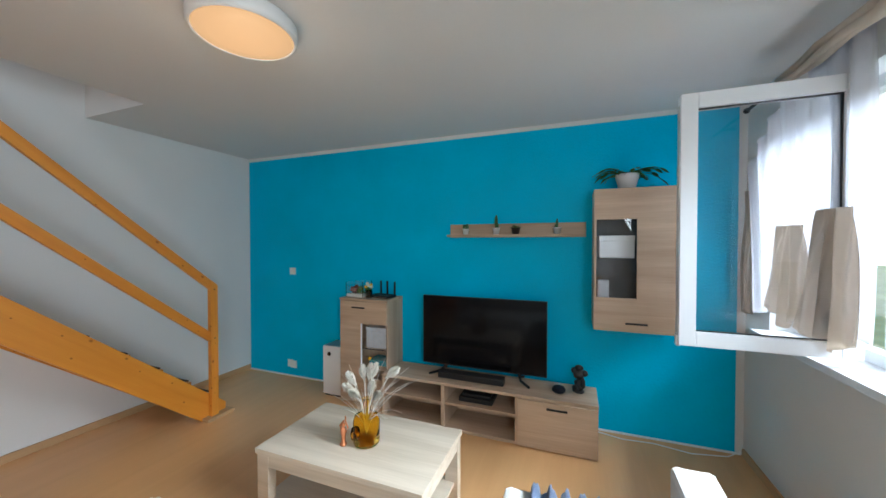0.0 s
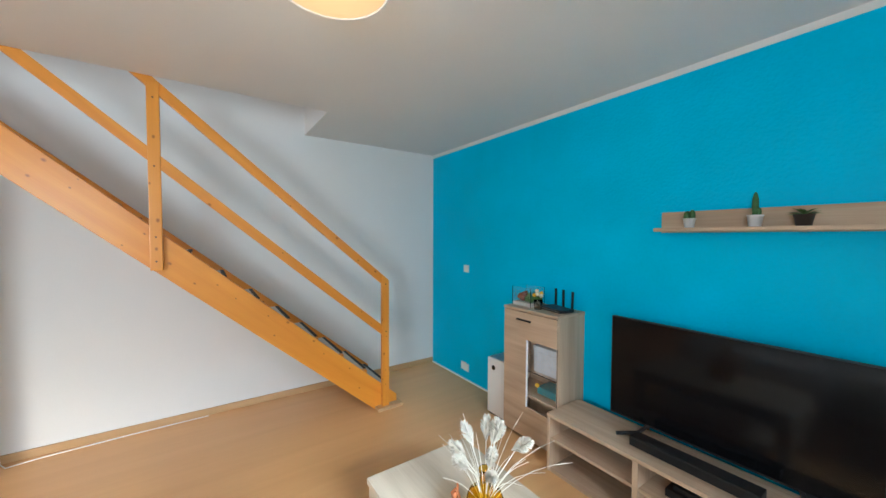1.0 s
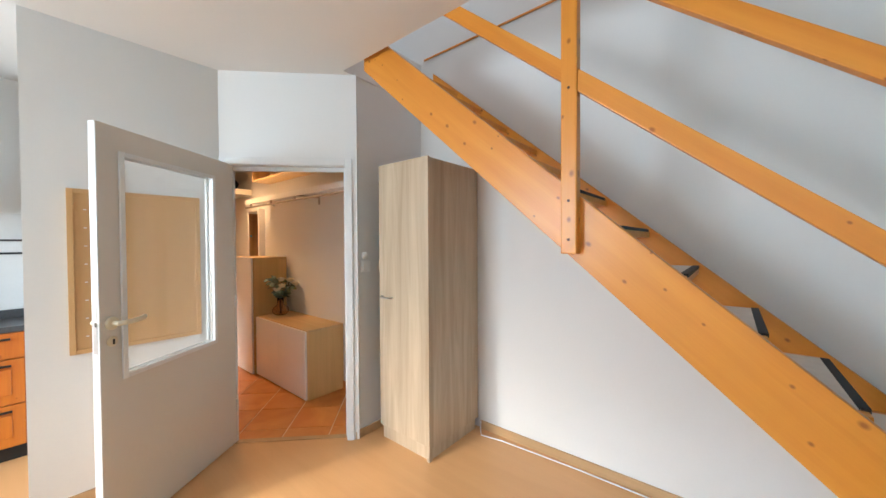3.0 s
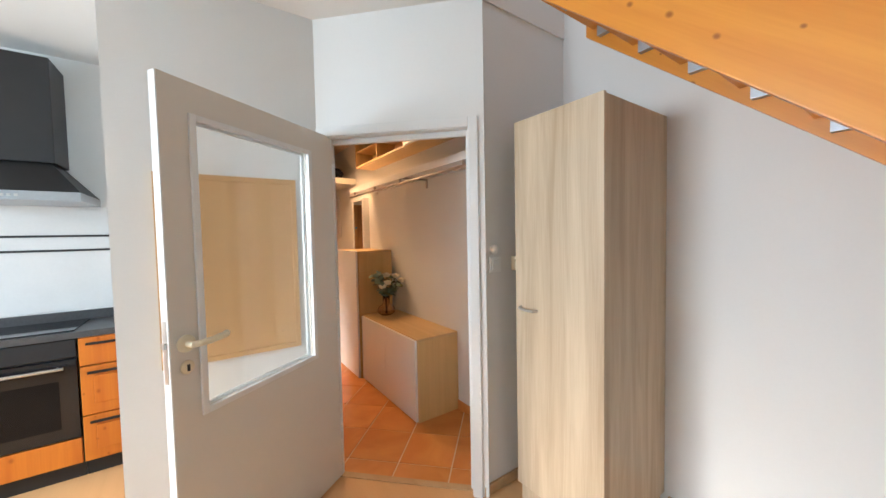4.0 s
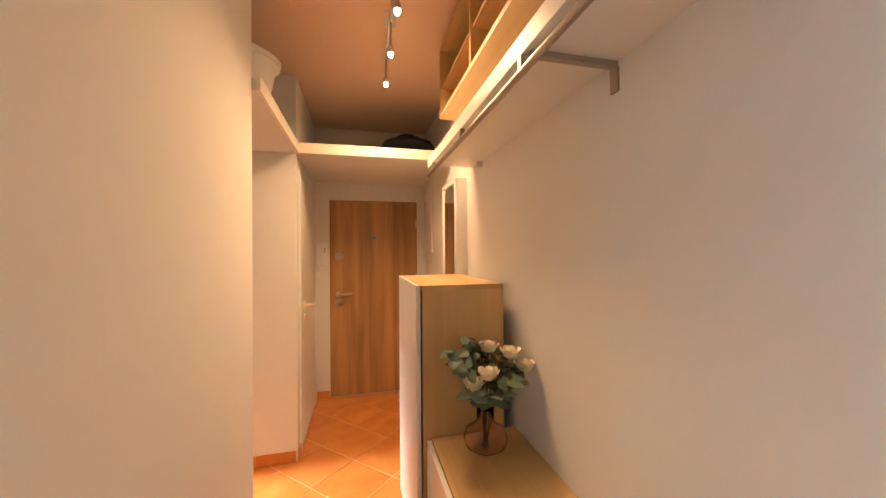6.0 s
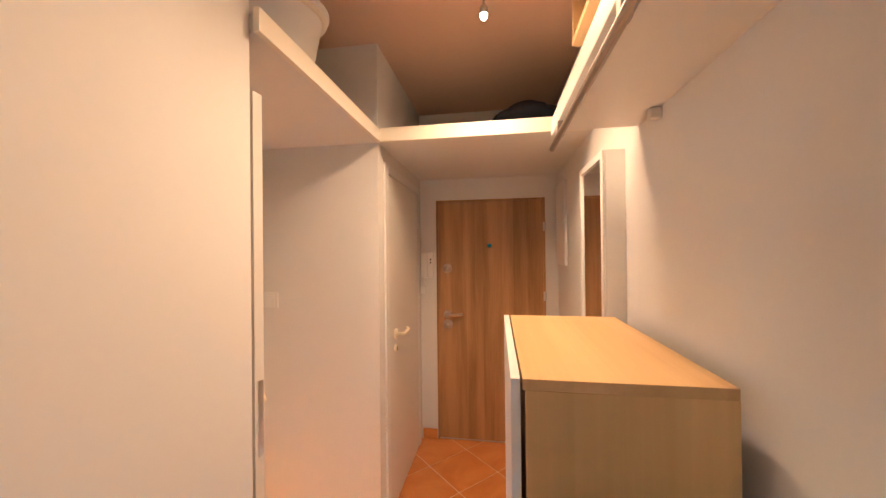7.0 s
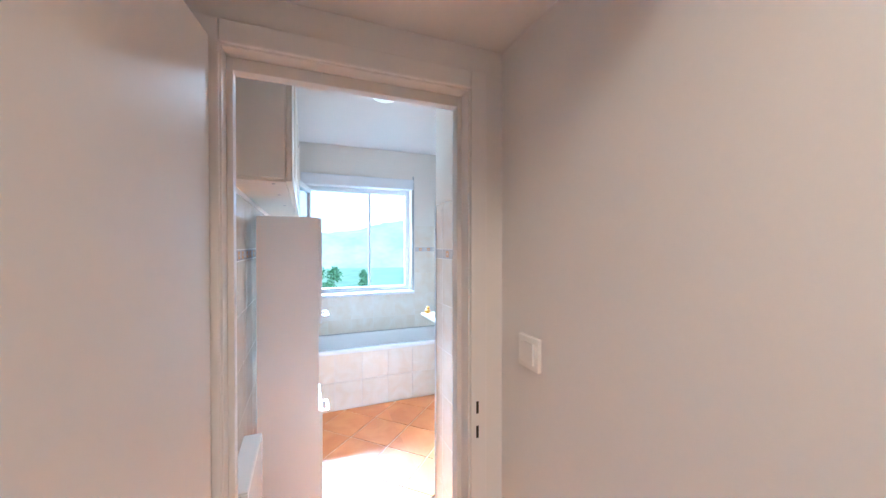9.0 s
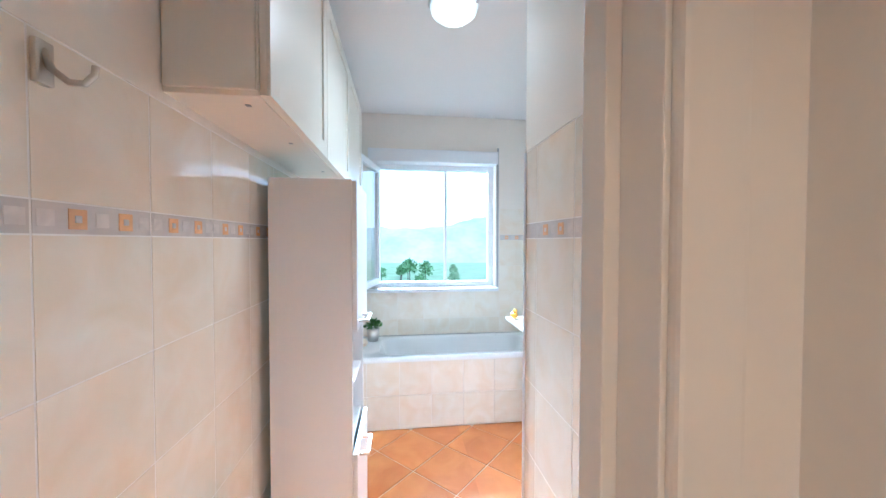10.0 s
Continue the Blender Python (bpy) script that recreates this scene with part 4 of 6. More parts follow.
b = thing("storage_box", "light grey woven lidded box on a cabinet shelf", "box", (-0.985, 3.54, 0.5535))
part("body", box(-0.115, 0.11, -0.11, 0.09, 0.0, 0.165, 0.01), M_BASKET, b)
part("lid", box(-0.12, 0.115, -0.115, 0.095, 0.165, 0.205, 0.008), M_BASKET, b)
single("folded_cloth", box(-1.10, -0.90, 3.47, 3.64, 0.3585, 0.42, 0.02), M_TEAL, "folded teal cloth on a cabinet shelf", "cloth")
single("yellow_toy", blob((-1.085, 3.46, 0.432), 0.018, 2), M_YELLOW, "small yellow toy on a cabinet shelf", "toy")
single("tray", box(-1.08, -0.90, 3.46, 3.64, 0.0605, 0.15, 0.01), M_BASKET, "grey tray at the cabinet bottom", "tray")

# fish tank, flowers and router on it
tank = thing("fish_tank", "small glass fish tank with red rock and green plants", "fish tank", (-1.255, 3.53, CH))
for nm, x0, x1, y0, y1, z0, z1 in (("glass_wall", -0.1, 0.1, -0.085, -0.081, 0.0, 0.155), ("glass_wall", -0.1, 0.1, 0.081, 0.085, 0.0, 0.155), ("glass_wall", -0.1, -0.096, -0.081, 0.081, 0.0, 0.155), ("glass_wall", 0.096, 0.1, -0.081, 0.081, 0.0, 0.155)):
    o = part(nm, box(x0, x1, y0, y1, z0, z1), M_GLASS, tank)
    o.visible_shadow = False
part("gravel", box(-0.094, 0.094, -0.079, 0.079, 0.0, 0.03, 0.004), M_GRAVEL, tank)
part("rock", blob((-0.045, 0.0, 0.065), 0.045, 5, 0.5, 3, (1.1, 1, 0.9)), M_REDROCK, tank)
tp = bmesh.new()
rng = random.Random(4)
for i in range(26):
    x, y = rng.uniform(0.0, 0.085), rng.uniform(-0.06, 0.06)
    leaf((x, y, 0.03), (rng.uniform(-0.4, 0.4), rng.uniform(-0.4, 0.4), 1), rng.uniform(0.05, 0.10), 0.016, tp, 0.1, rng.uniform(0, 6))
part("water_plant", tp, M_GREEN2, tank)
jar = thing("flower_glass", "small glass with yellow and white flowers and greenery", "vase", (-1.09, 3.46, CH))
part("glass", lathe([(0.0, 0.0), (0.028, 0.0), (0.034, 0.03), (0.033, 0.08), (0.031, 0.08), (0.031, 0.03), (0.026, 0.004), (0.0, 0.004)], seg=24), M_ROSEGLASS, jar)
fb = bmesh.new()
for i in range(22):
    a = rng.uniform(0, 6.3)
    leaf((0, 0, 0.05), (math.cos(a) * 0.5, math.sin(a) * 0.5, 1), rng.uniform(0.05, 0.10), 0.02, fb, 0.3, rng.uniform(0, 6))
part("foliage", fb, M_GREEN2, jar)
for i in range(5):
    a = i * 1.3
    part("flower", blob((0.03 * math.cos(a), 0.03 * math.sin(a), 0.11 + 0.015 * (i % 3)), 0.016, i, 0.3, 2), M_YELLOW if i % 2 else M_PETAL, jar)
router = thing("router", "flat black wireless router with three upright aerials", "router", (-0.97, 3.53, CH), -12)
part("body", box(-0.115, 0.115, -0.07, 0.07, 0.004, 0.028, 0.008), M_BLACK, router)
part("edge_line", box(-0.11, 0.11, -0.0715, -0.0700, 0.013, 0.016), M_STEEL, router)
for x, lean in ((-0.085, -0.01), (0.0, 0.0), (0.095, 0.03)):
    part("aerial", box(x - 0.008 + 0, x + 0.008, 0.06, 0.072, 0.012, 0.16, 0.003), M_BLACK, router).matrix_local = pose(0, 0, 0, 0, math.degrees(lean), 0)

# air purifier
pur = thing("air_purifier", "slim white air purifier on the floor beside the cabinet", "air purifier", (-1.51, 3.52, 0.0))
part("body", box(-0.11, 0.11, -0.11, 0.11, 0.02, 0.52, 0.012), M_WHITE, pur)
part("foot", box(-0.095, 0.095, -0.095, 0.095, 0.0, 0.02), M_BLACK, pur)
part("top_grille", box(-0.095, 0.095, -0.095, 0.095, 0.518, 0.523), M_ALU, pur, "grey slotted top grille")
o = part("display", lathe([(0.0, 0.0), (0.021, 0.0), (0.021, 0.004), (0.0, 0.004)], seg=24), M_BLACKGLASS, pur, "round black display")
o.matrix_local = pose(-0.03, -0.110, 0.44, 90, 0, 0)

# ---------------------------------------------------------------- television bench
bench = thing("tv_bench", "long low pale oak television bench with open bays and one drawer", "tv bench", (0.0, 3.225, 0.0))
X0, X1, BH, BD = -0.80, 1.0, 0.40, 0.36
part("top", box(X0 - 0.003, X1 + 0.003, -0.003, BD, BH - 0.022, BH, 0.002), M_OAK, bench)
part("bottom", box(X0 + 0.02, X1 - 0.02, 0.004, BD, 0.0, 0.024), M_OAK, bench)
part("side", box(X0, X0 + 0.02, 0.0, BD, 0.0, BH - 0.022), M_OAK_Z, bench)
part("side", box(X1 - 0.02, X1, 0.0, BD, 0.0, BH - 0.022), M_OAK_Z, bench)
part("divider", box(-0.225, -0.195, 0.0, BD - 0.01, 0.024, BH - 0.022), M_OAK_Z, bench)
part("divider", box(0.40, 0.42, 0.0, BD - 0.01, 0.024, BH - 0.022), M_OAK_Z, bench)
part("back", box(X0 + 0.02, X1 - 0.02, BD - 0.009, BD, 0.024, BH - 0.022), M_OAK, bench)
part("shelf", box(X0 + 0.02, -0.225, 0.01, BD - 0.01, 0.215, 0.233), M_OAK, bench)
part("shelf", box(-0.195, 0.40, 0.01, BD - 0.01, 0.215, 0.233), M_OAK, bench)
drawer = part("drawer", box(0.423, X1 - 0.002, -0.018, 0.0, 0.01, BH - 0.026, 0.002), M_OAK, bench)
bar_handle(drawer, 0.64, 0.79, -0.018, 0.335)
single("set_top_box", box(-0.09, 0.20, 3.30, 3.52, 0.2335, 0.275, 0.006), M_BLACK, "black set-top box in the bench", "set-top box")
single("set_top_box", box(-0.06, 0.18, 3.32, 3.50, 0.2755, 0.30, 0.006), M_BLACK, "slim black media player on another box", "set-top box")

tv = thing("television", "large flat black television on splayed feet", "television", (0.05, 3.53, BH + 0.018))
part("panel", box(-0.57, 0.57, -0.012, 0.012, 0.03, 0.675, 0.004), M_BLACK, tv)
part("screen", box(-0.563, 0.563, -0.0145, -0.0122, 0.042, 0.668), M_SCREEN, tv, "dark glossy screen")
part("housing", box(-0.40, 0.40, 0.012, 0.05, 0.06, 0.42, 0.015), M_BLACK, tv)
for s in (-1, 1):
    part("foot", tube([(s * 0.33, 0.0, 0.04), (s * 0.36, -0.07, 0.0), (s * 0.44, -0.17, -0.007)], 0.011, 8), M_BLACK, tv)
    part("foot", tube([(s * 0.33, 0.0, 0.04), (s * 0.35, 0.03, 0.0), (s * 0.37, 0.05, -0.007)], 0.011, 8), M_BLACK, tv)
bar = thing("soundbar", "low black soundbar before the television", "soundbar", (0.0, 3.36, BH))
part("body", box(-0.29, 0.29, -0.045, 0.045, 0.003, 0.058, 0.008), M_BLACK, bar)
part("grille", box(-0.28, 0.28, -0.0475, -0.0452, 0.01, 0.05), M_BLACKMETAL, bar)
sp = thing("smart_speaker", "small round dark blue fabric speaker", "speaker", (0.72, 3.385, BH))
part("body", lathe([(0.0, 0.0), (0.036, 0.0), (0.05, 0.012), (0.052, 0.025), (0.042, 0.042), (0.0, 0.047)], seg=32), M_BAG, sp)
# small dark figure, one plain mesh
fig = blob((0, 0, 0.05), 0.052, 1, 0.25, 3, (0.9, 0.8, 1.0))
blob((0.0, -0.005, 0.135), 0.045, 2, 0.2, 3, (1.2, 0.9, 0.95), fig)
blob((-0.045, -0.01, 0.16), 0.026, 3, 0.2, 3, (1.2, 0.7, 0.9), fig)
blob((0.05, -0.01, 0.145), 0.03, 4, 0.2, 3, (1.2, 0.7, 0.8), fig)
blob((0.0, -0.01, 0.18), 0.034, 6, 0.2, 3, (1.2, 0.8, 0.7), fig)
blob((0.035, -0.03, 0.075), 0.028, 5, 0.2, 3, (0.9, 0.9, 1.4), fig)
blob((-0.035, -0.03, 0.03), 0.035, 7, 0.2, 3, (0.9, 1.1, 0.8), fig)
lathe([(0.0, 0.0), (0.05, 0.0), (0.052, 0.008), (0.0, 0.009)], seg=24, bm=fig)
o = single("figurine", fig, M_BLACK, "small black seated dog figurine on the bench", "figurine")
o.matrix_world = pose(0.87, 3.45, BH, 0, 0, 0) @ Matrix.Diagonal((0.78, 0.85, 1.06, 1.0))

# ---------------------------------------------------------------- wall shelf with cacti
shelf = thing("wall_shelf", "pale oak wall shelf with a low back board", "shelf", (0.31, 3.696, 1.64))
part("back_board", box(-0.61, 0.61, -0.02, 0.0, 0.0, 0.125, 0.002), M_OAK, shelf)
part("ledge", box(-0.60, 0.50, -0.15, -0.02, 0.005, 0.025, 0.002), M_OAK, shelf)


def potted(name, label, at, pot_mat, r, h, plant):
    ob = thing(name, label, "potted plant", at, group="cactus pots on the shelf")
    part("pot", lathe([(0.0, 0.0), (r * 0.72, 0.0), (r * 0.95, h * 0.9), (r, h * 0.9), (r, h), (r * 0.86, h), (r * 0.84, h * 0.86), (0.0, h * 0.86)], seg=24), pot_mat, ob)
    part("soil", lathe([(0.0, h * 0.88), (r * 0.84, h * 0.88)], seg=24), M_SOIL, ob)
    plant(ob, h * 0.88)
    return ob


def cactus(lobes):
    def grow(ob, z):
        for x, r, hh in lobes:
            prof = [(0.0, z - 0.005), (r * 0.8, z), (r, z + hh * 0.35), (r * 0.9, z + hh * 0.7), (r * 0.5, z + hh * 0.93), (0.0, z + hh)]
            bm = lathe(prof, cx=x, seg=16)
            for v in bm.verts:
                a = math.atan2(v.co.y, v.co.x - x)
                k = 1 + 0.10 * math.cos(8 * a)
                v.co.x, v.co.y = x + (v.co.x - x) * k, v.co.y * k
            part("stem", bm, M_GREEN, ob)
    return grow


def aloe(ob, z):
    bm = bmesh.new()
    r = random.Random(9)
    for i in range(26):
        a = r.uniform(0, 6.28)
        leaf((0, 0, z), (math.cos(a), math.sin(a), r.uniform(0.3, 1.4)), r.uniform(0.05, 0.09), 0.013, bm, 0.25, 0, 0.4)
    part("leaves", bm, M_GREEN2, ob)


SHY, SHZ = 3.61, 1.665
potted("potted_cactus", "low two-lobed cactus in a white pot", (-0.125, SHY, SHZ), M_POT, 0.032, 0.055, cactus([(-0.012, 0.017, 0.05), (0.014, 0.015, 0.055)]))
potted("potted_cactus", "tall slim cactus in a white pot", (0.165, SHY, SHZ), M_POT, 0.034, 0.06, cactus([(0.0, 0.013, 0.125), (0.014, 0.01, 0.045)]))
potted("potted_aloe", "spiky succulent in a dark brown pot", (0.34, SHY, SHZ), M_DARKPOT, 0.038, 0.055, aloe)
potted("potted_cactus", "slim cactus in a white pot", (0.69, SHY, SHZ), M_POT, 0.034, 0.055, cactus([(0.0, 0.009, 0.085), (-0.01, 0.011, 0.035)]))

# ---------------------------------------------------------------- wall cabinet with a glass window
wcab = thing("wall_cabinet", "pale oak wall cabinet with a dark glass window", "cabinet", (0.97, 3.38, 0.925))
WW, WD, WH = 0.56, 0.316, 1.07
part("side", box(0.0, 0.018, 0.02, WD, 0.0, WH), M_OAK_Z, wcab)
part("side", box(WW - 0.018, WW, 0.02, WD, 0.0, WH), M_OAK_Z, wcab)
part("top", box(0.018, WW - 0.018, 0.02, WD, WH - 0.018, WH), M_OAK, wcab)
part("bottom", box(0.018, WW - 0.018, 0.02, WD, 0.0, 0.018), M_OAK, wcab)
part("back", box(0.018, WW - 0.018, WD - 0.008, WD, 0.018, WH - 0.018), M_BLACK, wcab)
part("shelf", box(0.018, WW - 0.018, 0.03, WD - 0.01, 0.54, 0.548), M_GLASS, wcab)
front = plate([(0.0, 0.0), (WW, 0.0), (WW, WH), (0.0, WH), (0.0, 0.84), (0.29, 0.84), (0.29, 0.25), (0.0, 0.25)], "y", 0.0, 0.018)
wdoor = part("door", front, M_OAK, wcab)
part("frame_strip", box(0.0, 0.014, 0.0, 0.018, 0.25, 0.84), M_OAK_Z, wcab)
p = part("pane", box(0.014, 0.29, 0.006, 0.012, 0.25, 0.84), M_GLASS, wdoor, "dark glass pane")
p.visible_shadow = False
bar_handle(wdoor, 0.215, 0.36, 0.0, 0.065)
o = thing("storage_box", "white lidded box behind the cabinet glass", "box", (1.12, 3.52, 1.474))
part("body", box(-0.11, 0.13, -0.10, 0.10, 0.0, 0.13, 0.006), M_WHITE, o)
part("lid", box(-0.113, 0.133, -0.103, 0.103, 0.13, 0.17, 0.006), M_WHITE, o)
single("grey_box", box(1.0, 1.08, 3.43, 3.5, 0.9435, 1.30, 0.006), M_BASKET, "small grey box behind the cabinet glass", "box")
plant = thing("potted_plant", "trailing leaf cactus in a white pot on the wall cabinet", "potted plant", (1.21, 3.54, 1.995))
part("pot", lathe([(0.0, 0.0), (0.055, 0.0), (0.082, 0.10), (0.085, 0.125), (0.074, 0.125), (0.07, 0.105), (0.0, 0.105)], seg=32), M_POT, plant)
part("soil", lathe([(0.0, 0.11), (0.07, 0.11)], seg=24), M_SOIL, plant)
for i in range(34):
    r = random.Random(i)
    a = r.uniform(0, 6.28)
    reach = r.uniform(0.08, 0.24) * (1.0 if abs(math.cos(a)) > 0.5 else 0.6)
    bm = bmesh.new()
    pos = Vector((0.04 * math.cos(a), 0.04 * math.sin(a), 0.11))
    d = Vector((math.cos(a), 0.45 * math.sin(a), r.uniform(0.3, 0.9))).normalized()
    for k in range(4):
        L = reach / 3.2
        leaf(pos, d, L, 0.034, bm, 0.1, r.uniform(-0.6, 0.6), 0.2, 4)
        pos = pos + d * L * 0.92 - Vector((0, 0, 0.1 * L))
        d = (d + Vector((r.uniform(-0.2, 0.2), r.uniform(-0.2, 0.2), -0.42))).normalized()
    part("leaf_stem", bm, M_GREEN if i % 3 else M_GREEN2, plant)

# sockets on the blue wall
def socket(name, label, x, z, s):
    ob = thing(name, label, "socket", (x, 3.695, z))
    part("plate", box(-s, s, -0.012, 0.0, -s, s, 0.004), M_SWITCH, ob)
    part("rocker", box(-s * 0.66, s * 0.66, -0.016, -0.0118, -s * 0.66, s * 0.66, 0.003), M_SWITCH, ob)


socket("light_switch", "white square wall switch on the blue wall", -2.291, 1.256, 0.04)
socket("wall_socket", "white double socket low on the blue wall", -2.33, 0.155, 0.042)
socket("wall_socket", "white double socket low on the blue wall", -2.285, 0.148, 0.042)

# ---------------------------------------------------------------- coffee table and what stands on it
table = thing("coffee_table", "whitewashed oak coffee table with thick legs and a lower shelf", "coffee table", (-0.335, 2.235, 0.0))
TX, TY, TH = 0.52, 0.30, 0.425
part("tabletop", box(-TX, TX, -TY, TY, TH - 0.03, TH, 0.003), M_TABLE, table)
for sx in (-1, 1):
    for sy in (-1, 1):
        xa, xb = sorted((sx * (TX - 0.008), sx * (TX - 0.088)))
        ya, yb = sorted((sy * (TY - 0.008), sy * (TY - 0.065)))
        part("leg", box(xa, xb, ya, yb, 0.0, TH - 0.03, 0.002), M_TABLE, table)
for y in (-TY + 0.012, TY - 0.03):
    part("apron", box(-TX + 0.088, TX - 0.088, y, y + 0.018, TH - 0.10, TH - 0.03), M_TABLE, table)
for x in (-TX + 0.012, TX - 0.03):
    part("apron", box(x, x + 0.018, -TY + 0.065, TY - 0.065, TH - 0.10, TH - 0.03), M_TABLE, table)
part("lower_shelf", box(-TX + 0.03, TX - 0.03, -TY + 0.03, TY - 0.03, 0.11, 0.13), M_TABLE, table)
single("table_runner_box", box(-0.12, 0.05, 2.05, 2.16, 0.1305, 0.20, 0.006), M_WHITE, "small white box on the lower shelf", "box")

bot = thing("bottle_vase", "brown amber glass bottle vase with dried white grasses", "vase", (-0.292, 2.205, TH))
part("bottle", lathe([(0.0, 0.002), (0.068, 0.0), (0.076, 0.012), (0.077, 0.135), (0.066, 0.165), (0.036, 0.182), (0.023, 0.19), (0.022, 0.25), (0.027, 0.252), (0.027, 0.262), (0.019, 0.262), (0.018, 0.19), (0.032, 0.178), (0.062, 0.162), (0.072, 0.134), (0.071, 0.014), (0.0, 0.01)], seg=40), M_AMBER, bot, "amber brown glass")
for i in range(30):
    r = random.Random(100 + i)
    a = r.uniform(0, 6.28)
    lean = r.uniform(0.1, 0.75) if i % 5 else 1.0
    h = r.uniform(0.26, 0.44)
    pts = [Vector((0, 0, 0.06))]
    for k in range(1, 7):
        s = k / 6
        pts.append(Vector((math.cos(a) * lean * h * s ** 1.5, math.sin(a) * lean * h * s ** 1.5, 0.06 + h * s * (1 - 0.30 * lean * s * s))))
    part("dry_stem", tube(pts, 0.0016, 5, r_end=0.0007), M_DRIED, bot)
for i in range(9):
    r = random.Random(40 + i)
    a = i * 2.4
    lean = 0.03 + 0.115 * ((i * 0.37) % 1)
    top = Vector((lean * math.cos(a) * 0.95, lean * math.sin(a), 0.305 + 0.105 * ((i * 0.61) % 1)))
    st = tube([(0, 0, 0.05), (top.x * 0.4, top.y * 0.4, 0.25), top], 0.0022, 6)
    stem = part("plume_stem", st, M_DRIED, bot)
    pl = bmesh.new()
    axis = Vector((top.x * 2.2, top.y * 2.2, 0.25)).normalized()
    for k in range(300):
        s = r.uniform(0, 1)
        ang = r.uniform(0, 6.28)
        side = axis.orthogonal().normalized()
        side.rotate(Matrix.Rotation(ang, 3, axis))
        base = top + axis * (s - 0.4) * 0.085
        leaf(base, axis * 1.0 + side * (0.35 + 0.75 * math.sin(math.pi * s)), 0.027 + 0.012 * math.sin(math.pi * s), 0.0055, pl, 0.12, ang, 0.1, 3)
    part("plume", pl, M_DRIED, stem)
    part("plume_core", blob(top + axis * 0.004, 0.008, i, 0.2, 2, (0.9, 0.9, 2.4)), M_DRIED, stem)
fig = lathe([(0.0, 0.0), (0.02, 0.0), (0.021, 0.008), (0.013, 0.02), (0.012, 0.05), (0.017, 0.075), (0.012, 0.10), (0.0, 0.104)], seg=18)
blob((0.0, 0.0, 0.115), 0.013, 1, 0.1, 2, bm=fig)
tube([(0.014, 0, 0.075), (0.026, 0, 0.10), (0.012, 0, 0.135), (0.012, 0, 0.165)], 0.005, 8, fig)
tube([(-0.012, 0, 0.08), (-0.02, 0.004, 0.11), (0.004, 0, 0.14)], 0.005, 8, fig)
o = single("figurine", fig, M_COPPER, "slender copper-coloured figurine on the coffee table", "figurine")
o.matrix_world = pose(-0.405, 2.14, TH, 0, 0, 20)
cl = thing("candle_glass", "small amber candle glass on the coffee table", "candle", (-0.378, 2.215, TH))
part("glass", lathe([(0.0, 0.0), (0.024, 0.0), (0.028, 0.03), (0.022, 0.062), (0.020, 0.062), (0.026, 0.03), (0.022, 0.004), (0.0, 0.004)], seg=24), M_AMBER, cl)
part("wax", lathe([(0.0, 0.005), (0.022, 0.006), (0.024, 0.028), (0.0, 0.028)], seg=24), M_PETAL, cl)

# ---------------------------------------------------------------- corner sofa round the table
sofa = thing("corner_sofa", "white woven corner sofa with low backrest", "sofa", (0.9, 1.2, 0.0))
part("seat_base", box(-0.33, 0.52, 0.05, 0.86, 0.05, 0.30, 0.03), M_FABRIC, sofa)
part("seat_cushion", box(-0.36, 0.36, 0.08, 0.885, 0.30, 0.475, 0.055, seg=4), M_FABRIC, sofa)
part("backrest", box(0.31, 0.47, -0.55, 0.99, 0.10, 0.66, 0.05, seg=4), M_FABRIC, sofa)
part("seat_base", box(-1.74, 0.52, -0.62, 0.05, 0.05, 0.30, 0.03), M_FABRIC, sofa)
part("seat_cushion", box(-1.80, -0.72, -0.42, 0.27, 0.30, 0.475, 0.055, seg=4), M_FABRIC, sofa)
part("seat_cushion", box(-0.70, 0.34, -0.42, 0.07, 0.30, 0.475, 0.055, seg=4), M_FABRIC, sofa)
part("backrest", box(-1.80, 0.50, -0.66, -0.44, 0.10, 0.66, 0.05, seg=4), M_FABRIC, sofa)
for x, y in ((-1.65, -0.55), (-1.65, 0.0), (0.42, -0.55), (0.42, 0.75), (-0.25, 0.75)):
    part("foot", box(x - 0.025, x + 0.025, y - 0.025, y + 0.025, 0.0, 0.05), M_STEM, sofa)
bl = bmesh.new()
NX, NY = 64, 40
grid = [[None] * (NY + 1) for _ in range(NX + 1)]
for i in range(NX + 1):
    for j in range(NY + 1):
        x = 0.66 + 0.52 * i / NX
        s = j / NY * 0.62
        fold = 0.016 * math.sin(i * 0.78) + 0.006 * math.sin(i * 2.1 + j * 0.2)
        y, z = (1.56 + s, 0.487) if s < 0.50 else (2.06 + 0.038 * math.sin(min((s - 0.50) / 0.06, 1) * 1.57), 0.487 - 0.05 * (1 - math.cos(min((s - 0.50) / 0.06, 1) * 1.57)) - max(s - 0.56, 0))
        grid[i][j] = bl.verts.new((x, y + (fold if s >= 0.50 else 0), z + 0.013 + fold * (1 if s < 0.55 else 0.4)))
for i in range(NX):
    for j in range(NY):
        bl.faces.new((grid[i][j], grid[i + 1][j], grid[i + 1][j + 1], grid[i][j + 1])).smooth = True
bmesh.ops.solidify(bl, geom=bl.faces[:], thickness=0.012)
single("knitted_blanket", bl, M_KNIT, "grey-blue chunky knitted blanket on the sofa seat", "blanket")
fur = bmesh.new()
r = random.Random(3)
for i in range(260):
    x, y = r.uniform(-0.90, -0.62), r.uniform(1.10, 1.43)
    leaf((x, y, 0.47), (r.uniform(-0.6, 0.6), r.uniform(-0.3, 0.8), r.uniform(0.25, 0.7)), 0.05, 0.012, fur, 0.5, r.uniform(0, 6), 0.1, 3)
single("fluffy_throw", fur, M_DRIED, "fluffy white throw at the sofa corner", "throw", kind="stuff")

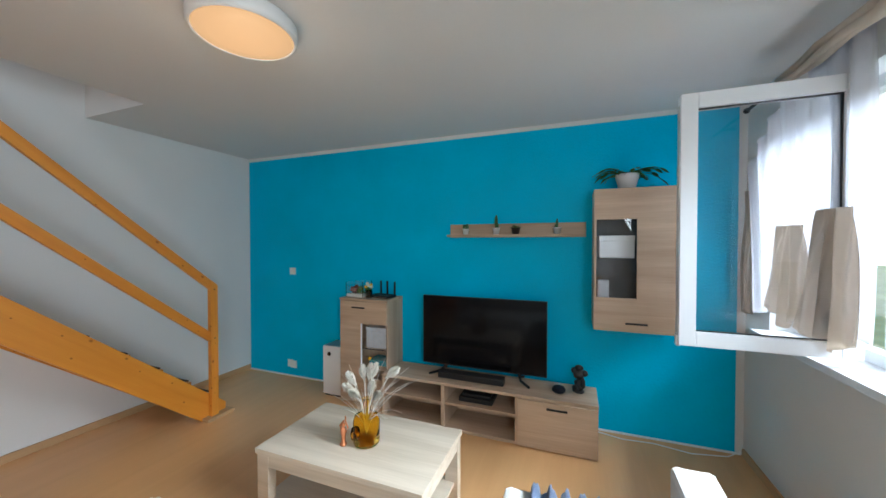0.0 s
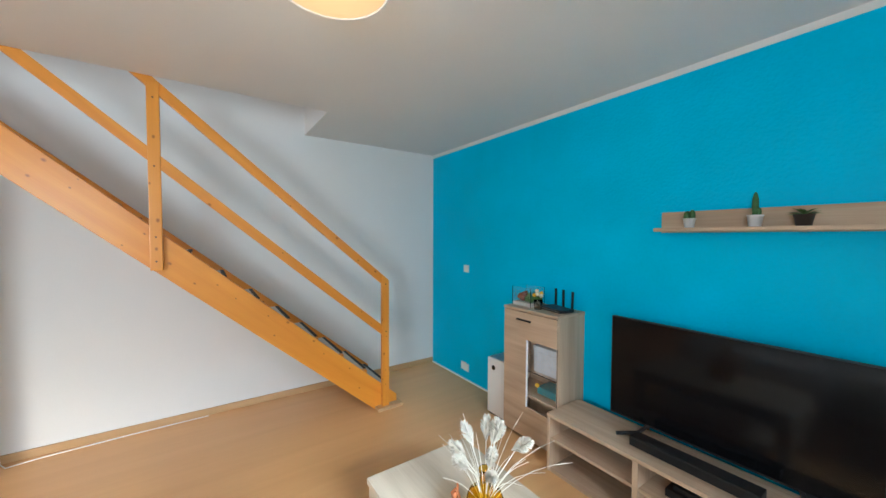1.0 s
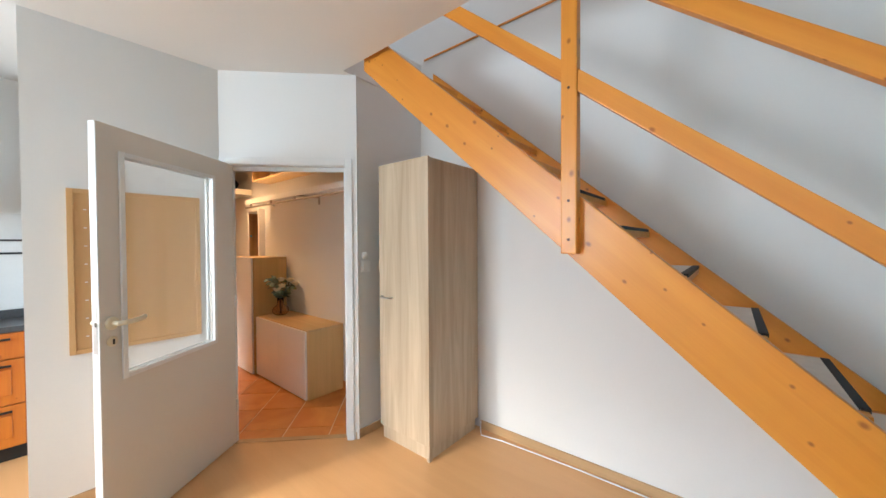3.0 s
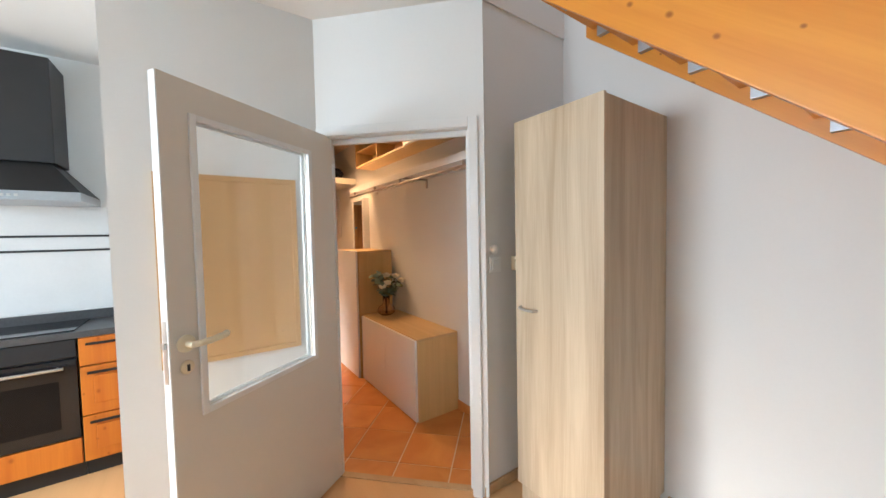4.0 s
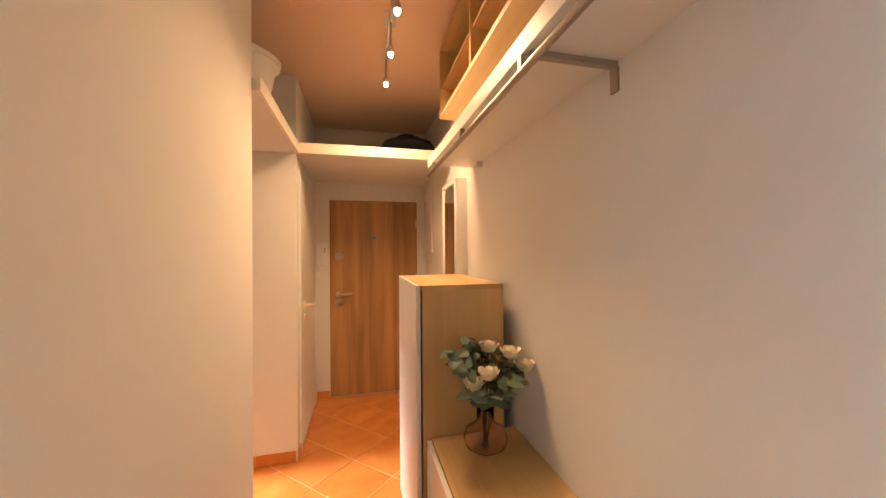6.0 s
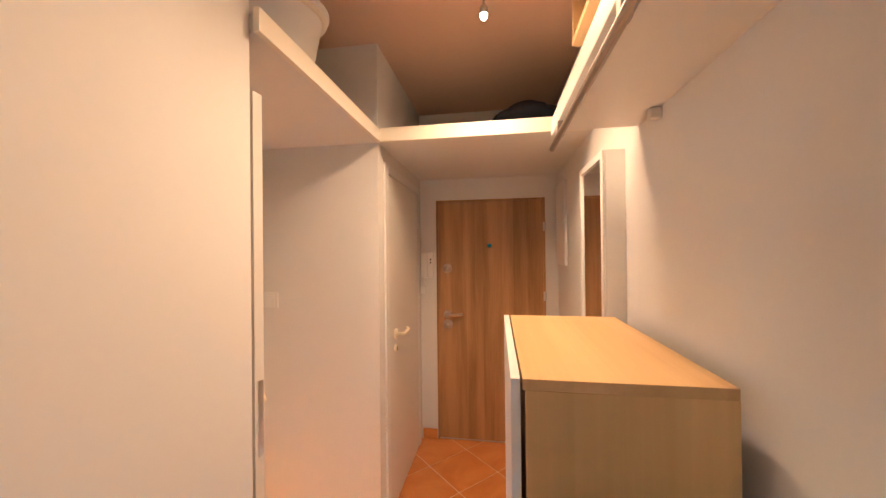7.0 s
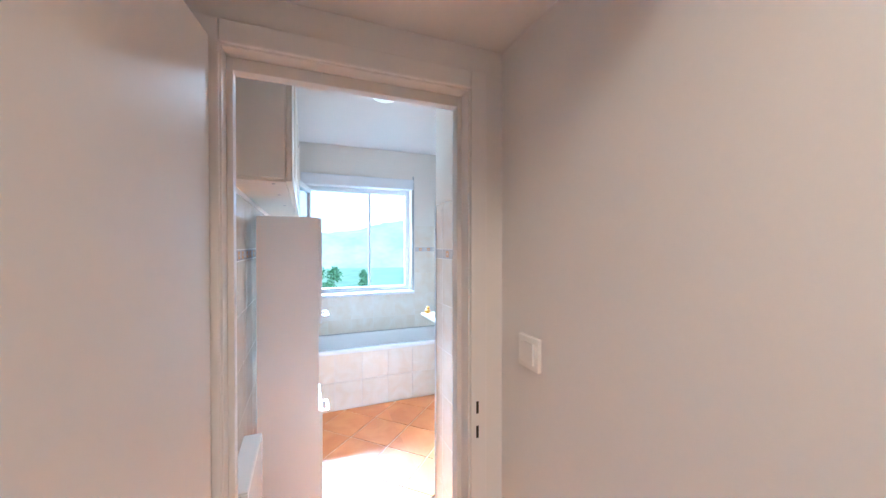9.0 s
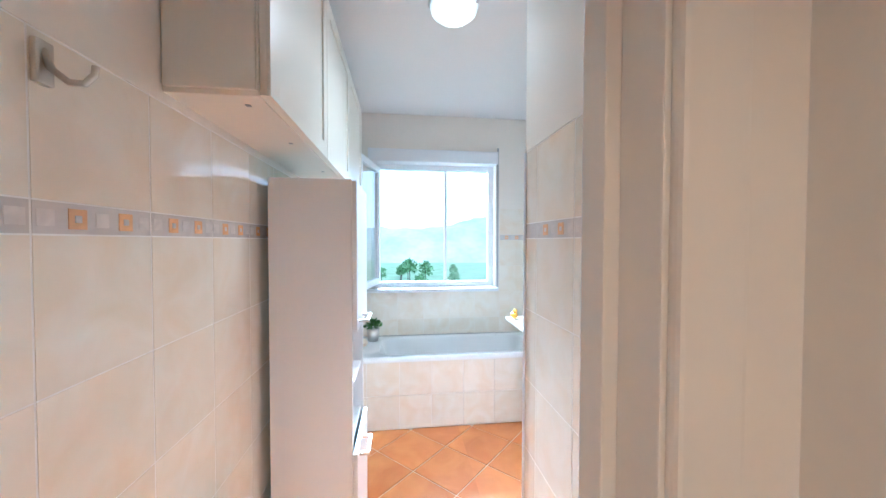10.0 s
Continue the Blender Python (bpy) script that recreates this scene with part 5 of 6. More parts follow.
# ---------------------------------------------------------------- curtains at the window
def cloth_sheet(name, label, mat, outline, x, amp, waves, nx=90, nz=40):
    """Hanging cloth: outline(h) gives its two edges at a height share, hem(s) its lower and upper ends."""
    bm = bmesh.new()
    g = []
    for i in range(nx + 1):
        col = []
        for k in range(nz + 1):
            s, h = i / nx, k / nz
            y, z = outline(s, h)
            fold = math.sin(waves * s * 6.28 + 0.9 * math.sin(h * 3.4)) + 0.4 * math.sin(waves * 2.3 * s * 6.28 + 2 * h)
            col.append(bm.verts.new((x + amp * fold, y, z)))
        g.append(col)
    for i in range(nx):
        for k in range(nz):
            bm.faces.new((g[i][k], g[i + 1][k], g[i + 1][k + 1], g[i][k + 1])).smooth = True
    bmesh.ops.solidify(bm, geom=bm.faces[:], thickness=0.002)
    return single(name, bm, mat, label, "curtain")


def sheer_line(s, h):
    """Drawn to the corner: its free edge hangs short, the rest reaches the rod."""
    y = 2.42 + (0.95 + 0.12 * h) * s
    top = 2.47 - 0.33 * max(0.0, (s - 0.5) / 0.5)
    return y, 1.16 + 0.03 * math.sin(s * 11) + (top - 1.16) * h


def tied_cloth(middle, wide, low, high, lean):
    """A bunch of cloth, narrow above, spreading into a drooping point below."""
    def line(s, h):
        half = wide * (0.45 + 0.55 * (1 - h) ** 0.8)
        hem = low + 0.10 * abs(s - 0.5) * 2
        return middle + lean * h + (s - 0.5) * 2 * half, hem + (high - hem) * h
    return line


def edge_line(s, h):
    return 3.46 + 0.11 * s + 0.03 * math.sin(h * 5), 1.10 + 0.85 * h


cloth_sheet("sheer_curtain", "white sheer curtain drawn beside the open window", M_SHEER, sheer_line, 1.95, 0.018, 8)
cloth_sheet("linen_curtain", "beige linen curtain tied up, one drooping point", M_LINEN, tied_cloth(2.93, 0.19, 1.12, 1.68, -0.05), 1.90, 0.02, 3)
cloth_sheet("linen_curtain", "beige linen curtain tied up, wide drooping end", M_LINEN, tied_cloth(2.63, 0.20, 1.06, 1.74, -0.08), 1.905, 0.02, 3)
cloth_sheet("linen_curtain", "narrow gathered end of the beige linen curtain", M_LINEN, edge_line, 1.96, 0.015, 2, 40, 24)
swag = bmesh.new()
for k in range(5):
    pts = [(1.89 + 0.016 * math.cos(k * 1.3), 2.12 + 0.17 * j, 2.475 + 0.028 * math.sin(k * 1.3) + 0.012 * math.sin(j * 2.1 + k)) for j in range(6)]
    tube(pts, 0.026, 12, swag, 0.012)
for f in swag.faces:
    f.smooth = True
single("linen_swag", swag, M_LINEN, "beige linen curtain flung over the rod", "curtain")
rod = thing("curtain_rod", "dark curtain rod over the window", "curtain rod", (1.925, 2.2, 2.49))
part("rod", tube([(0, -1.1, 0), (0, 1.25, 0)], 0.011, 12), M_BLACKMETAL, rod)
part("finial", blob((0, 1.27, 0), 0.02, 1, 0.0, 2), M_BLACKMETAL, rod)
for y in (-0.9, 1.1):
    part("bracket", box(0.0, 0.095, y - 0.008, y + 0.008, -0.01, 0.006), M_BLACKMETAL, rod)

# ceiling lamp
cl = thing("ceiling_lamp", "flat round ceiling lamp glowing warm orange", "ceiling lamp", (-0.63, 1.71, CEIL))
part("housing", lathe([(0.0, 0.0), (0.225, 0.0), (0.232, -0.01), (0.232, -0.06), (0.222, -0.072), (0.214, -0.072), (0.214, -0.06), (0.0, -0.06)], seg=64), M_WHITE, cl)
part("diffuser", lathe([(0.0, -0.078), (0.15, -0.077), (0.205, -0.072), (0.213, -0.066), (0.0, -0.064)], seg=64), M_LAMPSHADE, cl, "warm glowing diffuser")

# loose cables
single("white_cable", tube([(1.02, 3.64, 0.01), (1.2, 3.60, 0.005), (1.42, 3.62, 0.005), (1.66, 3.57, 0.005), (1.9, 3.62, 0.006), (1.99, 3.66, 0.04)], 0.004, 8), M_PVC, "thin white cable along the skirting", "cable")
single("white_cable", tube([(-2.97, 0.09, 0.07), (-2.95, 0.10, 0.02), (-2.9, 0.14, 0.006), (-2.93, 0.3, 0.006), (-2.955, 0.8, 0.006), (-2.96, 1.3, 0.006)], 0.004, 8), M_PVC, "thin white cable on the floor by the wardrobe", "cable")

# ---------------------------------------------------------------- switches and board by the hall door
def switch(name, label, x, y, z, w, h, axis="y", side=1, mat=None, round_=False):
    ob = thing(name, label, "light switch", (x, y, z), {"y": 0, "x": 90}[axis] if side > 0 else {"y": 180, "x": -90}[axis])
    mat = mat or M_SWITCH
    if round_:
        o = part("cap", lathe([(0.0, 0.0), (w, 0.0), (w, 0.008), (w * 0.85, 0.014), (0.0, 0.015)], seg=24), mat, ob)
        o.matrix_local = pose(0, 0, 0, -90, 0, 0)
    else:
        part("plate", box(-w, w, 0.0, 0.012, -h, h, 0.004), mat, ob)
        part("rocker", box(-w * 0.65, w * 0.65, 0.0118, 0.018, -h * 0.65, h * 0.65, 0.003), mat, ob)
    return ob


switch("light_switch", "white double light switch beside the door", -2.385, -0.55, 1.258, 0.042, 0.042)
switch("thermostat_sensor", "small round white wall button", -2.38, -0.55, 1.338, 0.027, 0.027, round_=True)
box_sw = thing("junction_box", "yellowed ivory plastic wall box", "junction box", (-2.545, -0.55, 1.258))
part("body", box(-0.035, 0.03, 0.0, 0.055, -0.04, 0.04, 0.004), M_CREAMPLASTIC, box_sw)
part("knob", blob((0.034, 0.035, 0.015), 0.007, 1, 0, 2), M_CREAMPLASTIC, box_sw)
board = thing("wooden_board", "pale wooden board with rows of small pegs on the wall", "board", (-1.2, -1.2, 0.0), -1.2)
part("panel", box(-0.31, 0.29, 0.0, 0.016, 0.83, 1.735, 0.002), M_CORK, board)
for x0, x1, z0, z1 in ((-0.31, -0.285, 0.83, 1.735), (0.265, 0.29, 0.83, 1.735), (-0.285, 0.265, 0.83, 0.855), (-0.285, 0.265, 1.71, 1.735)):
    part("rim", box(x0, x1, 0.0162, 0.024, z0, z1, 0.002), M_CORK, board)
for i in (0, 4):
    for k in range(8):
        part("peg", box(-0.226 + 0.11 * i, -0.214 + 0.11 * i, 0.016, 0.021, 0.92 + 0.10 * k, 0.925 + 0.10 * k), M_WHITE if i else M_SKIRT, board)

# ---------------------------------------------------------------- kitchen
KY = -2.08
def kitchen_drawers(x0, x1):
    ob = thing("kitchen_drawers", "orange pine kitchen drawer unit with black bar handles", "kitchen cabinet", ((x0 + x1) / 2, KY, 0.0))
    w = (x1 - x0) / 2
    part("body", box(-w, w, -0.4, 0.0, 0.10, 0.86), M_KITWOOD, ob)
    part("plinth", box(-w, w, -0.4, -0.04, 0.0, 0.10), M_BLACK, ob)
    for z0, z1 in ((0.11, 0.38), (0.39, 0.68), (0.69, 0.855)):
        d = part("drawer_front", box(-w + 0.004, w - 0.004, 0.0, 0.02, z0, z1, 0.003), M_KITWOOD, ob)
        if z1 - z0 > 0.2:
            part("panel", box(-w + 0.06, w - 0.06, 0.018, 0.026, z0 + 0.06, z1 - 0.06, 0.006), M_KITWOOD, d)
        part("handle", box(-w * 0.6, w * 0.75, 0.028, 0.038, z1 - 0.045, z1 - 0.03, 0.003), M_BLACKMETAL, d, "black bar handle")
        for hx in (-w * 0.5, w * 0.65):
            part("handle_post", box(hx - 0.004, hx + 0.004, 0.02, 0.03, z1 - 0.042, z1 - 0.034), M_BLACKMETAL, d)
    return ob


kitchen_drawers(-0.752, -0.455)
kitchen_drawers(0.15, 0.75)
kitchen_drawers(0.752, 1.35)
ov = thing("oven", "black built-in oven with a glass door and steel handle", "oven", (-0.152, KY, 0.0))
part("body", box(-0.30, 0.30, -0.4, 0.0, 0.10, 0.86), M_BLACK, ov)
part("plinth", box(-0.30, 0.30, -0.4, -0.04, 0.0, 0.10), M_BLACK, ov)
part("door", box(-0.297, 0.297, 0.0, 0.025, 0.27, 0.74, 0.004), M_BLACKGLASS, ov)
part("window", box(-0.22, 0.22, 0.0252, 0.027, 0.34, 0.62), M_SCREEN, ov)
part("panel", box(-0.297, 0.297, 0.0, 0.02, 0.75, 0.855, 0.003), M_BLACKGLASS, ov)
part("display", box(0.10, 0.19, 0.0202, 0.0215, 0.78, 0.82), M_ALU, ov)
part("handle", tube([(-0.25, 0.06, 0.70), (0.25, 0.06, 0.70)], 0.009, 10), M_STEEL, ov, "steel oven handle")
for hx in (-0.22, 0.22):
    part("handle_post", tube([(hx, 0.025, 0.70), (hx, 0.06, 0.70)], 0.006, 8), M_STEEL, ov)
part("base_panel", box(-0.297, 0.297, 0.0, 0.02, 0.11, 0.26, 0.003), M_KITWOOD, ov)
top = thing("worktop", "dark grey kitchen worktop", "worktop", (0.3, KY, 0.86))
part("slab", box(-1.053, 1.05, -0.415, 0.03, 0.0, 0.038, 0.004), M_WORKTOP, top)
part("upstand", box(-1.053, 1.05, -0.418, -0.40, 0.038, 0.10, 0.002), M_WORKTOP, top)
hob = thing("hob", "flat black glass hob", "hob", (-0.152, KY, 0.898))
part("glass", box(-0.29, 0.29, -0.38, 0.0, 0.0005, 0.008, 0.002), M_BLACKGLASS, hob)
sb = thing("splashback", "white kitchen splashback with dark rails", "splashback", (0.3, -2.498, 0.0))
part("panel", box(-1.053, 1.05, 0.0, 0.006, 0.97, 1.66), M_SPLASH, sb)
for z in (1.37, 1.465):
    part("rail", box(-1.05, 1.05, 0.0062, 0.016, z - 0.007, z + 0.007, 0.002), M_BLACK, sb, "thin dark rail")
hood = thing("cooker_hood", "black chimney cooker hood over the hob", "cooker hood", (-0.22, -2.494, 1.66))
part("lip", box(-0.30, 0.30, 0.0, 0.48, 0.0, 0.05, 0.004), M_ALU, hood, "grey control lip")
cone = bmesh.new()
lo = [cone.verts.new(c) for c in ((-0.30, 0.0, 0.05), (0.30, 0.0, 0.05), (0.30, 0.48, 0.05), (-0.30, 0.48, 0.05))]
hi = [cone.verts.new(c) for c in ((-0.14, 0.0, 0.24), (0.14, 0.0, 0.24), (0.14, 0.26, 0.24), (-0.14, 0.26, 0.24))]
cone.faces.new(hi)
cone.faces.new(lo[::-1])
for i in range(4):
    cone.faces.new((lo[i], lo[(i + 1) % 4], hi[(i + 1) % 4], hi[i]))
bmesh.ops.recalc_face_normals(cone, faces=cone.faces[:])
part("canopy", cone, M_BLACK, hood)
part("chimney", box(-0.16, 0.16, 0.0, 0.28, 0.24, 0.86, 0.006), M_BLACK, hood)
for i in range(5):
    part("button", box(-0.06 + 0.025 * i, -0.046 + 0.025 * i, 0.48, 0.484, 0.018, 0.032), M_STEEL, hood)

# ---------------------------------------------------------------- hall cabinets
low = thing("shoe_cabinet", "long low cabinet with white fronts and a light wood top", "cabinet", (-2.56, -1.91, 0.0))
part("top", box(-0.195, 0.185, -0.525, 0.525, 0.62, 0.64, 0.002), M_ASH, low, "light wood top")
part("side", box(-0.195, 0.185, 0.507, 0.525, 0.0, 0.62), M_ASH_Z, low, "light wood side")
part("side", box(-0.195, 0.185, -0.525, -0.507, 0.0, 0.62), M_ASH_Z, low)
part("body", box(-0.19, 0.18, -0.507, 0.507, 0.02, 0.62), M_ASH_Z, low)
part("door", box(0.187, 0.205, 0.0015, 0.522, 0.012, 0.632, 0.001), M_WHITE, low, "plain white front")
part("door", box(0.187, 0.205, -0.522, -0.0015, 0.012, 0.632, 0.001), M_WHITE, low, "plain white front")
tall = thing("hall_cabinet", "tall cabinet with a white door and light wood sides", "cabinet", (-2.515, -2.765, 0.0))
part("top", box(-0.19, 0.178, -0.325, 0.325, 1.255, 1.277, 0.002), M_ASH, tall, "light wood top")
part("side", box(-0.19, 0.173, 0.305, 0.325, 0.0, 1.255), M_ASH_Z, tall, "light wood side")
part("side", box(-0.19, 0.178, -0.325, -0.305, 0.0, 1.255), M_ASH_Z, tall)
part("body", box(-0.185, 0.17, -0.305, 0.305, 0.02, 1.255), M_ASH_Z, tall)
part("door", box(0.182, 0.20, -0.325, 0.325, 0.012, 1.277, 0.001), M_WHITE, tall, "plain white door")

# glass vase with eucalyptus and roses
vase = thing("flower_vase", "round smoky glass vase with eucalyptus and cream roses", "vase", (-2.565, -2.30, 0.641))
part("glass", lathe([(0.0, 0.0), (0.05, 0.0), (0.08, 0.022), (0.087, 0.05), (0.075, 0.082), (0.042, 0.102), (0.034, 0.12), (0.034, 0.19), (0.032, 0.19), (0.032, 0.12), (0.04, 0.099), (0.072, 0.08), (0.084, 0.05), (0.077, 0.024), (0.048, 0.004), (0.0, 0.004)], seg=40), M_ROSEGLASS, vase, "smoky pinkish glass")
rng = random.Random(12)
for i in range(20):
    a = i * 2.399
    lean = 0.05 + 0.14 * ((i * 0.618) % 1)
    h = 0.30 + 0.17 * ((i * 0.37) % 1)
    tip = Vector((math.cos(a) * lean, math.sin(a) * lean, h - 0.25 * lean))
    pts = [Vector((0.01 * math.cos(a + 3), 0.01 * math.sin(a + 3), 0.012)), Vector((math.cos(a) * 0.014, math.sin(a) * 0.014, 0.18)), Vector((tip.x * 0.55, tip.y * 0.55, 0.18 + (tip.z - 0.18) * 0.6)), tip]
    stem = part("stem", tube(pts, 0.0026, 6, r_end=0.0014), M_STEM, vase)
    lv = bmesh.new()
    for k in range(8):
        s = 0.25 + 0.75 * k / 7
        p = pts[1].lerp(pts[2], s / 0.5) if s < 0.5 else pts[2].lerp(pts[3], (s - 0.5) * 2)
        d = Vector((math.cos(a + (1.3 if k % 2 else -1.3)) + rng.uniform(-0.4, 0.4), math.sin(a + (1.3 if k % 2 else -1.3)) + rng.uniform(-0.4, 0.4), rng.uniform(-0.2, 0.6)))
        size = rng.uniform(0.044, 0.066)
        leaf(p, d, size, size * 0.85, lv, 0.25, rng.uniform(-1.0, 1.0), 0.12, 6)
    part("leaves", lv, M_EUCA if i % 7 else M_EUCA2, stem)
for i, (x, y, z) in enumerate(((0.02, 0.09, 0.335), (0.075, 0.085, 0.30), (-0.10, 0.02, 0.385), (-0.145, 0.05, 0.34), (-0.04, -0.06, 0.39), (0.05, -0.08, 0.34))):
    rose = blob((x, y, z + 0.004), 0.017, i, 0.2, 2)
    for k in range(13):
        ring = 0 if k < 3 else 1 if k < 7 else 2
        a0 = k * 2.399 + i
        reach = 0.020 + 0.0065 * ring
        rows = []
        for u in range(6):
            e = -0.9 + (1.75 - 0.30 * ring) * u / 5
            flare = 1.0 + (0.10 + 0.12 * ring) * max(0, u - 3) / 2
            span = (0.62 if ring else 0.8) * (0.55 + 0.45 * math.sin(math.pi * min(1, 0.2 + u / 6)))
            rows.append([rose.verts.new((x + reach * flare * math.cos(e) * math.cos(a0 + span * w), y + reach * flare * math.cos(e) * math.sin(a0 + span * w), z + 0.002 + reach * 1.05 * math.sin(e) - 0.004 * w * w * (u > 3))) for w in (-1, -0.5, 0, 0.5, 1)])
        for r0, r1 in zip(rows, rows[1:]):
            for w in range(4):
                rose.faces.new((r0[w], r0[w + 1], r1[w + 1], r1[w])).smooth = True
    part("rose", rose, M_PETAL, vase, "cream white rose")
    part("rose_stem", tube([(0.0, 0.0, 0.012), (x * 0.25, y * 0.25, 0.18), (x, y, z - 0.012)], 0.002, 6), M_STEM, vase)

# ---------------------------------------------------------------- coat rack and overhead cabinets
rack = thing("coat_rack", "white wall shelf with a steel hanging rod below", "coat rack", (-2.755, -1.9, 1.86))
part("shelf", box(0.0, 0.262, -1.09, 1.15, 0.062, 0.085, 0.003), M_WHITE, rack)
part("lip", box(0.262, 0.277, -1.09, 1.15, 0.045, 0.10, 0.003), M_WHITE, rack, "white front lip")
part("rod", tube([(0.272, -1.10, 0.006), (0.272, 1.06, 0.006)], 0.010, 12), M_ROD, rack, "warm grey steel rod")
for y in (-0.95, -0.42, 0.105, 0.98):
    part("hanger", box(0.262, 0.28, y - 0.010, y + 0.010, 0.0, 0.045, 0.002), M_ROD, rack)
part("bracket", box(0.0, 0.27, 0.095, 0.115, 0.045, 0.061, 0.002), M_ROD, rack)
part("wall_plate", box(0.0, 0.008, 0.091, 0.119, -0.02, 0.045, 0.002), M_ROD, rack)
part("end_cap", box(0.0, 0.03, -0.95, -0.925, 0.03, 0.06, 0.003), M_WHITE, rack)

up = thing("overhead_cabinet", "long wooden overhead cabinet with white doors and open end shelves", "cabinet", (-2.755, -1.9, 2.185))
UD = 0.212
part("bottom", box(0.0, UD, -1.055, 1.20, 0.0, 0.02), M_ASH, up, "orange-lit wood bottom board")
part("top", box(0.0, UD, -1.055, 1.20, 0.385, 0.405), M_ASH, up)
part("back", box(0.0, 0.012, -1.055, 1.20, 0.02, 0.385), M_ASH, up)
for y in (-1.055, -0.50, 0.085, 0.65, 1.18):
    part("divider", box(0.012, UD, y, y + 0.02, 0.02, 0.385), M_ASH_Z, up)
for y0, y1 in ((-1.035, -0.50), (-0.48, 0.085)):
    part("shelf", box(0.012, UD - 0.01, y0, y1, 0.17, 0.186), M_ASH, up)
for y0, y1 in ((0.092, 0.655), (0.659, 1.19)):
    part("door", box(UD + 0.001, UD + 0.018, y0, y1, 0.006, 0.40, 0.001), M_WHITE, up, "plain white overhead door")

# ---------------------------------------------------------------- loft over the alcove and the entry
loft = bmesh.new()
box(-1.672, -0.902, -3.53, -2.589, 2.098, 2.150, bm=loft)
box(-2.755, -1.57, -4.54, -3.53, 2.098, 2.150, bm=loft)
single("loft_floor", loft, M_WALL, "white painted loft shelf over the entry and alcove", "loft", kind="structure")
single("trim_loft", box(-1.69, -1.672, -3.53, -2.58, 2.096, 2.160, 0.002), M_CREAM, "pale edge board of the alcove loft", "trim", kind="structure")
single("trim_loft", box(-2.755, -1.69, -3.53, -3.512, 2.096, 2.168, 0.002), M_CREAM, "pale edge board of the entry loft", "trim", kind="structure")
tubm = thing("plastic_basin", "big white oval plastic baby bath stored on the loft", "basin", (-1.39, -2.84, 2.1505), 20)
part("shell", lathe([(0.0, 0.0), (0.22, 0.0), (0.27, 0.05), (0.30, 0.21), (0.325, 0.225), (0.325, 0.232), (0.295, 0.228), (0.262, 0.06), (0.21, 0.012), (0.0, 0.012)], seg=48, squash=0.62), M_WHITE, tubm)
part("rim", lathe([(0.296, 0.20), (0.318, 0.205), (0.318, 0.212), (0.297, 0.214)], seg=48, squash=0.62), M_CREAM, tubm)
single("travel_bag", blob((-2.48, -3.80, 2.247), 0.16, 6, 0.35, 4, (1.25, 0.9, 0.64)), M_BAG, "slumped black bag on the entry loft", "bag")

# spot lights on a bar
spots = thing("ceiling_spots", "ceiling bar with three warm spot lamps", "spot light", (-2.25, -2.81, CEIL))
part("bar", box(-0.009, 0.009, -0.40, 0.40, -0.026, -0.008, 0.003), M_STEEL, spots)
part("mount", box(-0.03, 0.03, -0.06, 0.06, -0.008, 0.0, 0.002), M_ALU, spots)
SPOT_Y = (-0.33, 0.0, 0.33)
for y in SPOT_Y:
    part("arm", tube([(0, y, -0.026), (0, y, -0.155)], 0.005, 8), M_STEEL, spots)
    sh = part("shade", lathe([(0.008, -0.15), (0.014, -0.155), (0.017, -0.185), (0.015, -0.185), (0.012, -0.16), (0.0, -0.158)], cy=y, seg=24), M_STEEL, spots)
    part("bulb", lathe([(0.0, -0.178), (0.012, -0.18), (0.014, -0.192), (0.009, -0.203), (0.0, -0.206)], cy=y, seg=16), M_BULB, sh, "glowing warm bulb")

# mirror
mir = thing("mirror", "tall narrow wall mirror with a white frame", "mirror", (-2.755, -3.292, 0.0))
part("backing", box(0.0, 0.07, -0.18, 0.18, 0.30, 1.885, 0.003), M_WHITE, mir)
part("silvering", box(0.0704, 0.072, -0.152, 0.152, 0.34, 1.855), M_MIRROR, mir, "mirror glass")
for y0, y1, z0, z1 in ((-0.18, -0.152, 0.30, 1.885), (0.152, 0.18, 0.30, 1.885), (-0.152, 0.152, 1.857, 1.885), (-0.152, 0.152, 0.30, 0.335)):
    part("frame", box(0.0702, 0.08, y0, y1, z0, z1, 0.004), M_WHITE, mir)
ep = thing("fuse_box", "flat white fuse box cover on the hall wall", "fuse box", (-2.755, -4.33, 1.70))
part("door", box(0.0, 0.02, -0.16, 0.16, -0.29, 0.29, 0.005), M_WHITE, ep)
part("latch", box(0.02, 0.026, 0.12, 0.14, -0.02, 0.02, 0.002), M_WHITE, ep)

ic = thing("intercom", "white wall intercom with a handset", "intercom", (-1.735, -4.54, 1.405))
part("base", box(-0.045, 0.045, 0.0, 0.028, -0.105, 0.105, 0.008), M_WHITE, ic)
part("handset", box(0.0, 0.05, 0.028, 0.058, -0.10, 0.10, 0.012), M_WHITE, ic)
for z in (0.045, 0.02):
    part("button", box(-0.03, -0.018, 0.0282, 0.032, z - 0.006, z + 0.006, 0.001), M_BLACK, ic)
part("cord", tube([(0.02, 0.03, -0.10), (0.022, 0.035, -0.13), (0.012, 0.03, -0.155), (0.0, 0.02, -0.13)], 0.006, 8), M_WHITE, ic)
switch("light_switch", "white wall switch below the intercom", -1.69, -4.54, 1.20, 0.02, 0.03)
switch("light_switch", "white double light switch by the bathroom door", -1.045, -3.53, 1.255, 0.042, 0.042)

